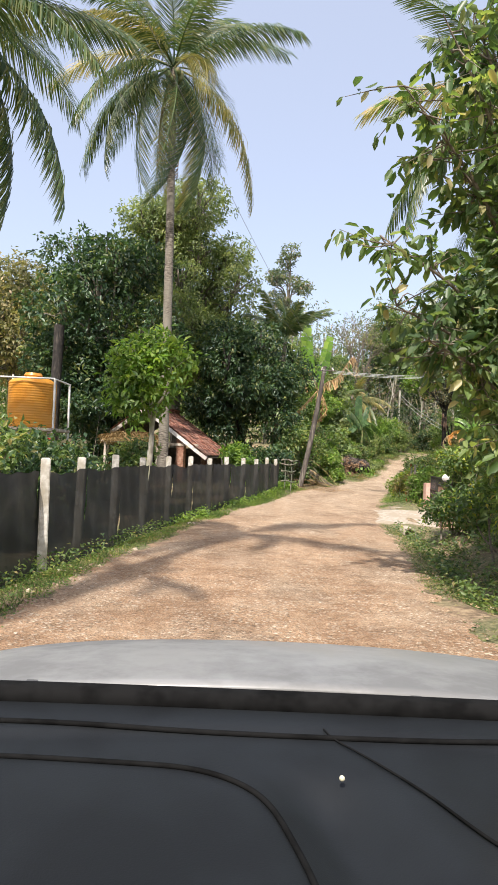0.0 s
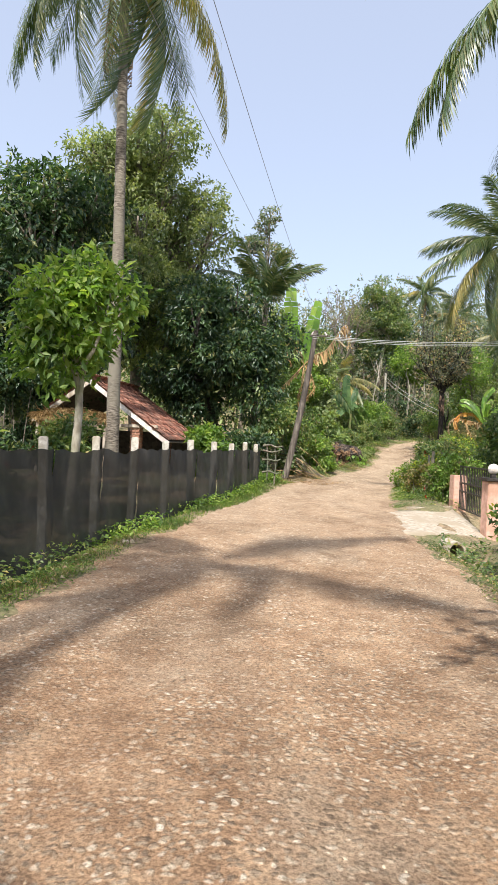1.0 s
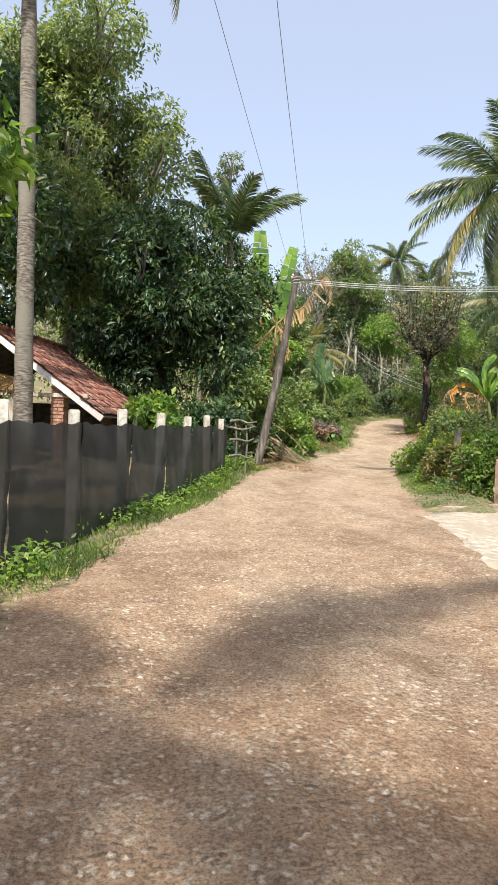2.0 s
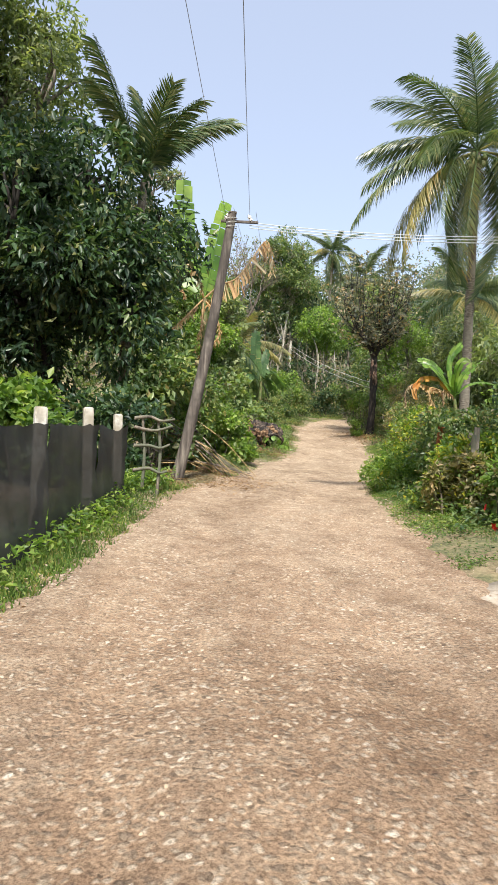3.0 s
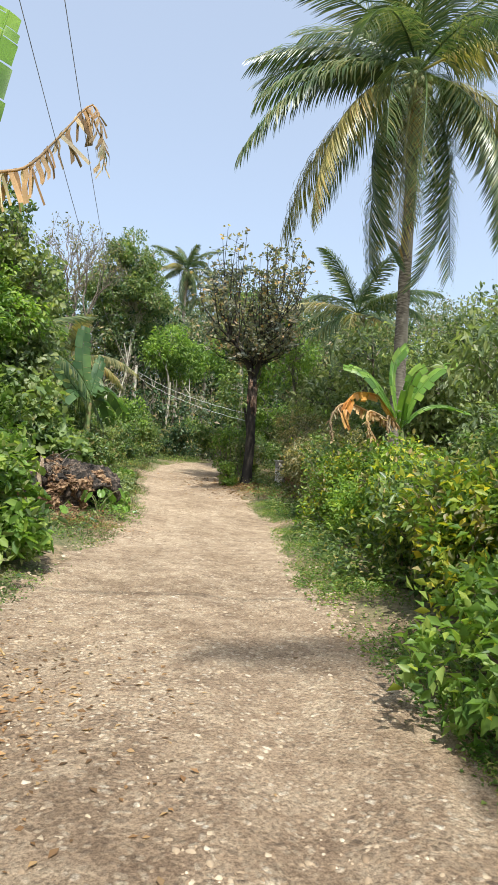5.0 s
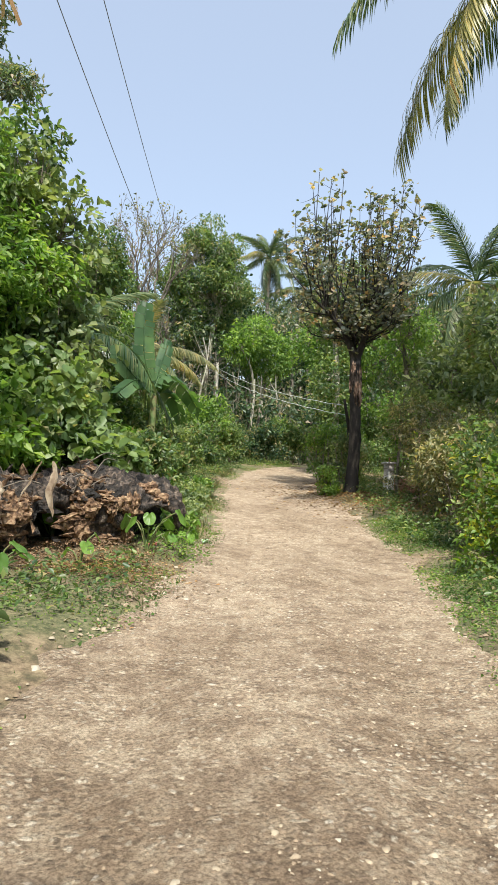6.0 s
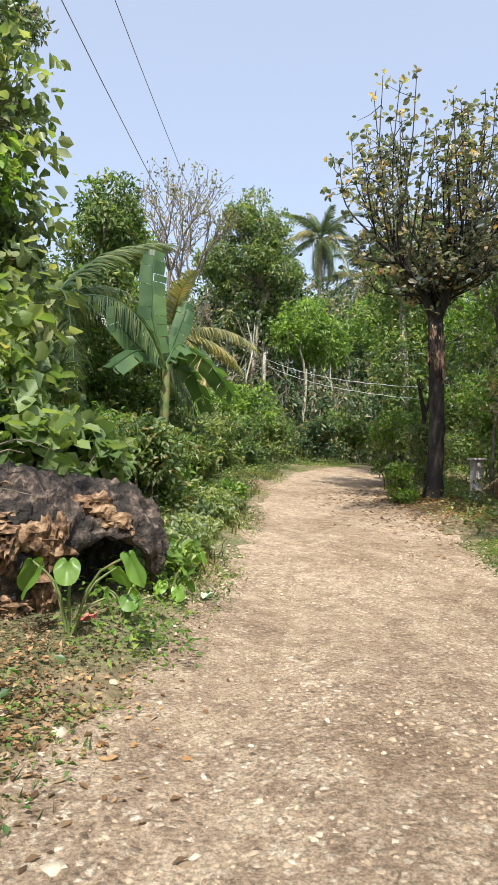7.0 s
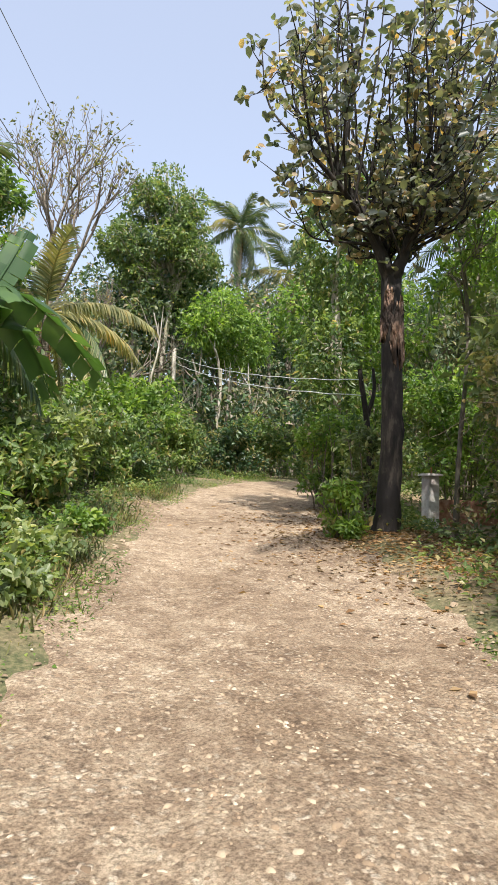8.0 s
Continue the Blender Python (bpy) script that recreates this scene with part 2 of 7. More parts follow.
TILE = surface("roof_tile_clay", [(0.3, (0.17, 0.07, 0.05)), (0.5, (0.36, 0.15, 0.1)), (0.75, (0.5, 0.27, 0.2))], 5, 0.85, 0.4, 0.01, (1, 1, 1), (0.2, 0.11, 0.085), 1.4)
BRICK = surface("brick_clay", [(0.3, (0.26, 0.12, 0.08)), (0.6, (0.42, 0.22, 0.15)), (0.8, (0.5, 0.32, 0.24))], 9, 0.9, 0.4, 0.008)
PLANK = surface("weathered_plank", [(0.3, (0.28, 0.22, 0.16)), (0.6, (0.5, 0.43, 0.35)), (0.8, (0.62, 0.56, 0.48))], 8, 0.9, 0.4, 0.006, (1, 1, 0.4))
POLE_WOOD = surface("pole_wood", [(0.25, (0.05, 0.042, 0.036)), (0.55, (0.13, 0.11, 0.095)), (0.85, (0.25, 0.22, 0.185))], 13, 0.9, 0.8, 0.02, (1, 1, 0.1), (0.075, 0.065, 0.056), 1.1)
STRAW = surface("dry_straw", [(0.3, (0.26, 0.17, 0.07)), (0.6, (0.46, 0.32, 0.15)), (0.8, (0.58, 0.44, 0.24))], 25, 0.95, 0.8, 0.03)
DARK_WALL = surface("dark_brown_wall", [(0.3, (0.05, 0.04, 0.035)), (0.7, (0.12, 0.1, 0.08))], 6, 0.95, 0.3, 0.01)
TANK = surface("orange_plastic", [(0.3, (0.62, 0.24, 0.015)), (0.7, (0.72, 0.31, 0.03))], 3, 0.4, 0.05, 0.003, (1, 1, 1), (0.66, 0.3, 0.05), 0.8)
PIPE = surface("white_pipe", [(0.3, (0.6, 0.58, 0.54)), (0.7, (0.78, 0.77, 0.74))], 6, 0.5, 0.05, 0.002)
CABLE = surface("cable_grey", [(0.3, (0.5, 0.52, 0.5)), (0.7, (0.66, 0.68, 0.66))], 9, 0.6, 0.0)
WIRE = surface("wire_metal", [(0.3, (0.2, 0.2, 0.205)), (0.7, (0.3, 0.3, 0.305))], 9, 0.5, 0.0)
LOG_BARK = surface("rotten_log", [(0.2, (0.01, 0.008, 0.007)), (0.5, (0.045, 0.034, 0.027)), (0.7, (0.14, 0.1, 0.075)), (0.9, (0.3, 0.24, 0.19))], 13, 0.7, 1.0, 0.09, (1, 1, 1), (0.025, 0.02, 0.017), 2.2)
LOG_WOOD = surface("rotten_wood", [(0.3, (0.06, 0.034, 0.02)), (0.55, (0.2, 0.115, 0.065)), (0.8, (0.4, 0.27, 0.16))], 14, 0.95, 0.9, 0.04)
STONE = surface("road_stone", [(0.3, (0.34, 0.27, 0.19)), (0.55, (0.5, 0.42, 0.32)), (0.8, (0.62, 0.56, 0.46))], 7, 0.9, 0.3, 0.01)


def net_material():
    m, t, p, out = nodes_of("shade_net")
    vec = place_node(t)
    big = noise_node(t, vec, 1.3, 5)
    col = ramp_node(t, big, [(0.35, (0.02, 0.022, 0.022)), (0.55, (0.036, 0.038, 0.037)), (0.72, (0.08, 0.077, 0.07))])
    t.links.new(col, p.inputs["Base Color"])
    p.inputs["Roughness"].default_value = 0.75
    weave = noise_node(t, place_node(t, (1, 1, 1)), 240, 2)
    bump_node(t, weave, 0.3, 0.004, p)
    clear = t.nodes.new("ShaderNodeBsdfTransparent")
    mix = t.nodes.new("ShaderNodeMixShader")
    mix.inputs[0].default_value = 0.06
    t.links.new(p.outputs[0], mix.inputs[1])
    t.links.new(clear.outputs[0], mix.inputs[2])
    t.links.new(mix.outputs[0], out.inputs[0])
    return m


def road_material():
    """Laterite dirt with pressed-in stone, more orange at the start and paler further on."""
    m, t, p, _ = nodes_of("dirt_road")
    vec = place_node(t)
    sep = t.nodes.new("ShaderNodeSeparateXYZ")
    t.links.new(vec, sep.inputs[0])
    far = t.nodes.new("ShaderNodeMapRange")
    far.inputs[1].default_value, far.inputs[2].default_value = 8.0, 30.0
    t.links.new(sep.outputs[1], far.inputs[0])
    dirt = ramp_node(t, noise_node(t, vec, 3.6, 9, 0.7), [(0.38, (0.28, 0.165, 0.09)), (0.5, (0.38, 0.235, 0.135)), (0.6, (0.46, 0.305, 0.185))])
    pale = ramp_node(t, noise_node(t, vec, 5.0, 9, 0.75), [(0.38, (0.25, 0.175, 0.115)), (0.5, (0.385, 0.283, 0.19)), (0.62, (0.52, 0.41, 0.29))])
    grey = ramp_node(t, noise_node(t, vec, 3.1, 8, 0.7), [(0.4, (0.26, 0.2, 0.14)), (0.5, (0.4, 0.31, 0.22)), (0.6, (0.52, 0.43, 0.32))])
    patch = ramp_node(t, noise_node(t, place_node(t, (1, 0.55, 1)), 0.7, 5, 0.6), [(0.47, (0, 0, 0)), (0.6, (0.45, 0.45, 0.45))])
    col = mix_node(t, far.outputs[0], mix_node(t, patch, dirt, grey), pale)
    bend = t.nodes.new("ShaderNodeVectorMath")
    bend.operation = "MULTIPLY_ADD"
    warp = t.nodes.new("ShaderNodeTexNoise")
    warp.inputs["Scale"].default_value = 9.0
    t.links.new(vec, warp.inputs["Vector"])
    bend.inputs[1].default_value = (0.09, 0.09, 0.09)
    t.links.new(warp.outputs["Color"], bend.inputs[0])
    t.links.new(vec, bend.inputs[2])
    vor = t.nodes.new("ShaderNodeTexVoronoi")
    vor.inputs["Scale"].default_value = 26
    t.links.new(bend.outputs[0], vor.inputs["Vector"])
    tone = ramp_node(t, vor.outputs["Color"], [(0.1, (0.17, 0.12, 0.08)), (0.45, (0.4, 0.305, 0.21)), (0.75, (0.62, 0.52, 0.39)), (0.95, (0.8, 0.73, 0.61))])
    body = ramp_node(t, vor.outputs["Distance"], [(0.0, (1, 1, 1)), (0.3, (0.85, 0.85, 0.85)), (0.55, (0, 0, 0))])
    where = ramp_node(t, noise_node(t, vec, 1.3, 6, 0.75), [(0.38, (0.3, 0.3, 0.3)), (0.56, (0.95, 0.95, 0.95))])
    fac = mix_node(t, 1.0, body, where, "MULTIPLY")
    col = mix_node(t, fac, col, tone)
    speck = ramp_node(t, noise_node(t, vec, 60, 4, 0.8), [(0.38, (0.42, 0.38, 0.34)), (0.5, (1.0, 1.0, 1.0)), (0.62, (1.5, 1.52, 1.55))])
    col = mix_node(t, 0.8, col, mix_node(t, 1.0, col, speck, "MULTIPLY"))
    worn = ramp_node(t, noise_node(t, place_node(t, (1, 0.6, 1)), 0.9, 5, 0.65), [(0.38, (0.74, 0.7, 0.66)), (0.5, (0.98, 0.97, 0.96)), (0.62, (1.1, 1.1, 1.1))])
    col = mix_node(t, 1.0, col, worn, "MULTIPLY")
    t.links.new(col, p.inputs["Base Color"])
    p.inputs["Roughness"].default_value = 0.95
    h = mix_node(t, 0.3, noise_node(t, vec, 24, 9, 0.8), fac)
    bump_node(t, h, 0.9, 0.045, p)
    return m


def ground_material():
    """Brown soil with litter and thin green growth."""
    m, t, p, _ = nodes_of("ground_soil")
    vec = place_node(t)
    soil = ramp_node(t, noise_node(t, vec, 7, 9, 0.7), [(0.4, (0.14, 0.095, 0.06)), (0.5, (0.28, 0.19, 0.12)), (0.6, (0.44, 0.32, 0.2))])
    green = ramp_node(t, noise_node(t, vec, 22, 6, 0.7), [(0.4, (0.055, 0.08, 0.028)), (0.5, (0.12, 0.145, 0.055)), (0.6, (0.23, 0.21, 0.105))])
    where = ramp_node(t, noise_node(t, vec, 0.8, 5, 0.6), [(0.38, (0.1, 0.1, 0.1)), (0.56, (0.8, 0.8, 0.8))])
    t.links.new(mix_node(t, where, soil, green), p.inputs["Base Color"])
    p.inputs["Roughness"].default_value = 1.0
    bump_node(t, noise_node(t, vec, 18, 8, 0.7), 0.8, 0.04, p)
    return m


NET, ROAD, SOIL = net_material(), road_material(), ground_material()

# ---- lie of the land ----
LAND_Y = [-60, -30, 0, 5, 11.5, 20, 26, 31, 36, 40, 44, 50, 56, 62, 70, 90, 150, 400]
LAND_Z = [0.5, 0.3, 0, -.15, -.30, -.29, -.15, -.04, .16, .48, .86, 1.42, 1.9, 2.1, 2.3, 2.6, 3.2, 5.0]
ROAD_KEYS = [(0, -40, 2.0), (0, -20, 2.0), (0, 0, 1.98), (0.02, 5, 1.95), (0.2, 8, 2.0), (0.85, 12.3, 2.05), (1.6, 17.3, 1.85), (2.5, 20.5, 1.75), (3.7, 25, 1.75),
             (4.85, 27.6, 1.55), (6.25, 31, 1.38), (8.6, 36, 1.4), (10.1, 40.3, 1.42), (11.7, 45.4, 1.4), (13.9, 50.2, 1.5), (16.8, 54.3, 1.6), (21.5, 57.5, 1.6), (29, 60, 1.6), (45, 63, 1.6)]
ROAD_LINE = curve_pts(ROAD_KEYS, 260)
_o = np.linspace(-3, 3, 13)
_w = np.exp(-(_o / 2) ** 2)
_w /= _w.sum()


def lane(y):
    return sum(w * np.interp(np.asarray(y, float) + o, LAND_Y, LAND_Z) for w, o in zip(_w, _o))


def off_road(x, y):
    """Signed metres from the road's middle line (right is plus), and the road's half width there."""
    x, y = np.atleast_1d(np.asarray(x, float)), np.atleast_1d(np.asarray(y, float))
    tan = unit(np.gradient(ROAD_LINE[:, :2], axis=0))
    best = np.zeros(len(x), int)
    for i in range(0, len(x), 4000):
        d = (x[i:i + 4000, None] - ROAD_LINE[None, :, 0]) ** 2 + (y[i:i + 4000, None] - ROAD_LINE[None, :, 1]) ** 2
        best[i:i + 4000] = d.argmin(1)
    dx, dy = x - ROAD_LINE[best, 0], y - ROAD_LINE[best, 1]
    return dx * tan[best, 1] - dy * tan[best, 0], ROAD_LINE[best, 2]


def land(x, y):
    x, y = np.atleast_1d(np.asarray(x, float)), np.atleast_1d(np.asarray(y, float))
    off, half = off_road(x, y)
    beyond = np.maximum(np.abs(off) - half, 0)
    z = lane(np.where(np.abs(off) < 60, y, y))
    slab = (off > 0) * np.clip((y - 15.3) / 0.5, 0, 1) * np.clip((20.2 - y) / 0.5, 0, 1)
    dip = (off < 0) * 0.34 * np.clip((24 - y) / 4, 0, 1)
    z = z + (0.10 - 0.18 * slab) * np.clip(beyond / 0.5, 0, 1) + 0.02 * np.minimum(beyond, 10) - dip * np.clip(beyond / 0.9, 0, 1) ** 1.5
    ruts = -0.03 * np.exp(-((np.abs(off) - 0.75) / 0.28) ** 2)
    ditch = -0.42 * np.exp(-((off - half - 0.75) / 0.42) ** 2) * np.clip((y - 5.5) / 2, 0, 1) * np.clip((16.2 - y) / 0.6, 0, 1)
    yard = -0.42 * np.clip((off - half - 1.0) / 1.6, 0, 1) * np.clip((y - 13) / 2, 0, 1) * np.clip((23.5 - y) / 2, 0, 1)
    yard = yard - 0.4 * np.clip((off - half - 1.2) / 1.0, 0, 1) * np.clip((y - 42.5) / 2, 0, 1) * np.clip((53 - y) / 2, 0, 1)
    rough = 0.03 * np.sin(1.7 * x + 0.6 * np.sin(2.1 * y)) * np.sin(1.3 * y + 0.4 * x) * np.clip(beyond, 0, 1) + 0.006 * np.sin(5.1 * x + 1.3 + 1.7 * np.sin(1.1 * y)) * np.sin(3.3 * y + 2.1 * np.sin(1.9 * x))
    hill = 15 * np.clip((np.hypot(x - 12, y - 30) - 43) / 55, 0, 1) ** 1.15
    return z + ruts + ditch + yard + rough + hill


def zat(x, y):
    return float(land(x, y)[0])


def ground_sheet():
    xs = np.unique(np.concatenate([np.linspace(-700, -40, 12), np.linspace(-40, -8, 33), np.linspace(-8, 24, 97), np.linspace(24, 60, 37), np.linspace(60, 700, 12)]))
    ys = np.unique(np.concatenate([np.linspace(-500, -20, 10), np.linspace(-20, 0, 21), np.linspace(0, 62, 187), np.linspace(62, 120, 40), np.linspace(120, 1200, 14)]))
    gx, gy = np.meshgrid(xs, ys)
    off, half = off_road(gx.ravel(), gy.ravel())
    z = land(gx.ravel(), gy.ravel()) - 0.05 * (np.abs(off) < half - 0.25)
    v = np.stack([gx.ravel(), gy.ravel(), z], 1)
    n, k = len(ys), len(xs)
    i, j = np.meshgrid(np.arange(n - 1), np.arange(k - 1), indexing="ij")
    f = np.stack([i * k + j, i * k + j + 1, (i + 1) * k + j + 1, (i + 1) * k + j], -1).reshape(-1, 4)
    return tagged(part("ground", arr_mesh("ground", v, f, True), SOIL), "brown soil ground with litter and thin growth", "ground", kind="structure")


def road_sheet():
    line = curve_pts(ROAD_KEYS, 700)
    tan = unit(np.gradient(line[:, :2], axis=0))
    right = np.stack([tan[:, 1], -tan[:, 0]], 1)
    s = np.linspace(-1, 1, 29)
    run = np.arange(700) * 0.141
    edge_l = 0.08 * np.sin(run * 1.9) * np.sin(run * 0.73 + 1) + 0.07 * np.sin(run * 5.3 + 2) + 0.04 * np.sin(run * 11)
    edge_r = 0.08 * np.sin(run * 1.6 + 2) * np.sin(run * 0.9) + 0.07 * np.sin(run * 4.7) + 0.04 * np.sin(run * 12.3)
    reach = np.where(s[None] < 0, (line[:, 2] + 0.12 + edge_l)[:, None] * s[None], (line[:, 2] + 0.12 + edge_r)[:, None] * s[None])
    x = line[:, 0:1] + right[:, 0:1] * reach
    y = line[:, 1:2] + right[:, 1:2] * reach
    z = land(x.ravel(), y.ravel()) + 0.022 - 0.05 * np.broadcast_to(np.abs(s) > 0.98, x.shape).ravel()
    z = z + 0.005 * np.sin(x.ravel() * 7 + 2 * np.sin(3 * y.ravel())) * np.sin(y.ravel() * 5.1 + 2 * np.sin(x.ravel() * 2.7))
    v = np.stack([x.ravel(), y.ravel(), z], 1)
    i, j = np.meshgrid(np.arange(699), np.arange(28), indexing="ij")
    f = np.stack([i * 29 + j, i * 29 + j + 1, (i + 1) * 29 + j + 1, (i + 1) * 29 + j], -1).reshape(-1, 4)
    return tagged(part("road", arr_mesh("road", v, f, True), ROAD), "unpaved laterite and gravel village road", "road", kind="structure")


ground_sheet()
road_sheet()


# ---- plants ----
def in_lobes(lobes, n, shell=0.62):
    """Points in the outer shells of ellipsoids, with an uneven skin; also the way out from the middle."""
    vol = np.array([(l[3] * l[4] * l[5]) ** (2 / 3) for l in lobes])
    pick = RNG.choice(len(lobes), n, p=vol / vol.sum())
    lob = np.array(lobes, float)[pick]
    d = unit(RNG.standard_normal((n, 3)))
    bumpy = 1 + 0.16 * np.sin(d[:, 0] * 7 + pick * 2.1) * np.sin(d[:, 1] * 6 + pick) + 0.13 * np.sin(d[:, 2] * 11 + d[:, 0] * 9 + pick * 1.3)
    r = (shell + (1 - shell) * RNG.random(n) ** 0.6) * bumpy
    return lob[:, :3] + d * lob[:, 3:6] * r[:, None], d


def leaf_cloud(name, lobes, n, size, wide=0.42, per=4, spread=0.45, droop=0.5, shell=0.62, oval=False):
    """Clumps of leaves: each twig end bears a few leaves that spread round it."""
    twigs = max(1, n // per)
    c, out = in_lobes(lobes, twigs, shell)
    base = np.repeat(c, per, 0)
    o = np.repeat(out, per, 0)
    m = len(base)
    base = base + RNG.standard_normal((m, 3)) * size * 0.35
    axis = unit(o * 0.7 + RNG.standard_normal((m, 3)) * (0.5 + spread) + np.array([0, 0, -droop]))
    normal = unit(RNG.standard_normal((m, 3)) * 0.55 + o * 0.5 + np.array([0, 0, 0.8]))
    ln = size * RNG.uniform(0.65, 1.25, m)
    return arr_mesh(name, *(round_leaf_arrays if oval else leaf_arrays)(base, axis, normal, ln, ln * wide * RNG.uniform(0.8, 1.2, m)))


def limb(points, r0, r1, n=10, sides=7, wob=0.05):
    p = curve_pts(points, n)
    return tube_arrays(p, np.linspace(r0, r1, n), sides, wob)


def tree(name, label, x, y, lobes, leaves, size, leaf, bark, trunk_r, trunk_top, wide=0.42, droop=0.5, lean=(0, 0), shell=0.62, per=4, category="tree", sides=10, twigs=0, oval=False):
    """Lobes: (dx, dy, height, rx, ry, rz) about the trunk's foot."""
    z = zat(x, y)
    t = thing(name, (x, y, z), label, category)
    top = np.array([lean[0], lean[1], trunk_top])
    n = 14
    u = np.linspace(0, 1, n)[:, None]
    pts = np.array([0, 0, -0.2]) * (1 - u) + top * u + np.stack([np.sin(u[:, 0] * 5 + x), np.cos(u[:, 0] * 4 + y), 0 * u[:, 0]], 1) * 0.05 * trunk_top * 0.3
    flare = trunk_r * (1 + 0.7 * np.exp(-np.linspace(0, trunk_top, n) / 0.35)) * np.linspace(1, 0.6, n)
    part("trunk", arr_mesh("trunk", *tube_arrays(pts, flare, sides, 0.05), True), bark, t)
    start = pts[int(n * 0.8)]
    for l in lobes:
        c = np.array(l[:3], float)
        mid = (pts[-1] * 0.5 + c * 0.5) + RNG.standard_normal(3) * 0.25
        pieces = [limb([start, pts[-1] * 0.6 + mid * 0.4, mid, c, c + np.array([0, 0, l[5] * 0.6])], trunk_r * 0.5, trunk_r * 0.08)]
        for _ in range(5 + twigs):
            d = unit(RNG.standard_normal(3) + np.array([0, 0, 0.4]))
            e = c + d * np.array(l[3:6]) * 0.92
            pieces.append(limb([mid * 0.4 + c * 0.6, (c + e) / 2 + RNG.standard_normal(3) * 0.1, e], trunk_r * 0.22, trunk_r * 0.04, 6, 5))
        lb = part("limb", arr_mesh("limb", *join(pieces), True), bark, t)
        if trunk_r < 0.1:
            lb["kind"] = "stuff"
    part("crown", leaf_cloud("crown", lobes, leaves, size, wide, per, 0.45, droop, shell, oval), leaf, t)
    return t


def puffs(n, rx, ry, z0, z1, r, seed, top=0.75):
    """Many small lobes filling an egg-shaped crown, for an uneven outline."""
    rnd = np.random.default_rng(seed)
    out = []
    while len(out) < n:
        d = rnd.uniform(-1, 1, 3)
        if np.linalg.norm(d) > 1 or np.linalg.norm(d) < 0.35:
            continue
        w = 1 - (1 - top) * max(0, d[2])
        q = r * rnd.uniform(0.7, 1.25)
        out.append((d[0] * rx * w, d[1] * ry * w, (z0 + z1) / 2 + d[2] * (z1 - z0) / 2, q * 1.1, q * 1.1, q * 0.85))
    return out


def lumpy(h, r, seed, n=11):
    """Small uneven lobes heaped up to a ragged bush."""
    rnd = np.random.default_rng(seed)
    out = []
    for k in range(n):
        a, q, z = rnd.uniform(0, 6.28), rnd.random() ** 0.6, rnd.uniform(0.16, 0.92)
        w = r * (1 - 0.45 * z) * q
        s = rnd.uniform(0.26, 0.5)
        out.append((math.cos(a) * w, math.sin(a) * w, h * z, r * s, r * s, min(r, h) * s * 0.8))
    return out


def bush(name, label, x, y, lobes, leaves, size, leaf, wide=0.5, droop=0.15, category="bush", per=4, flowers=None, shell=0.5, group="", oval=False, accent=None):
    z = zat(x, y)
    t = thing(name, (x, y, z), label, category, group)
    stems = []
    for l in lobes:
        for _ in range(4 if len(lobes) < 6 else 1):
            e = np.array(l[:3]) + RNG.standard_normal(3) * np.array(l[3:6]) * 0.4
            stems.append(limb([(l[0] * 0.5 + RNG.normal() * 0.1, l[1] * 0.5 + RNG.normal() * 0.1, -0.1), (l[0] * 0.8, l[1] * 0.8, l[2] * 0.5), e], 0.022, 0.006, 6, 5))
    part("woody_base", arr_mesh("woody_base", *join(stems), True), TWIG, t)["kind"] = "stuff"
    part("foliage", leaf_cloud("foliage", lobes, leaves, size, wide, per, 0.5, droop, shell, oval), leaf, t)
    if accent:
        part("young_foliage", leaf_cloud("young_foliage", lobes, leaves // 5, size * 0.9, wide, per, 0.5, -0.2, 0.92, oval), accent, t, "paler young leaf tips")["kind"] = "stuff"
    if flowers:
        mat, count, fsize, lab = flowers
        c, o = in_lobes(lobes, count, 0.95)
        keep = o[:, 2] > -0.3
        c, o = c[keep] + o[keep] * 0.06, o[keep]
        ang = np.tile(np.arange(5) * 2 * np.pi / 5, len(c))
        cc, oo = np.repeat(c, 5, 0), np.repeat(o, 5, 0)
        a = unit(np.cross(oo, [0.2, 0.3, 0.9]))
        b = np.cross(oo, a)
        ax = a * np.cos(ang)[:, None] + b * np.sin(ang)[:, None] + oo * 0.35
        ln = np.full(len(cc), fsize)
        part("flowers", arr_mesh("flowers", *leaf_arrays(cc, ax, oo, ln, ln * 0.8)), mat, t, lab)
    return t


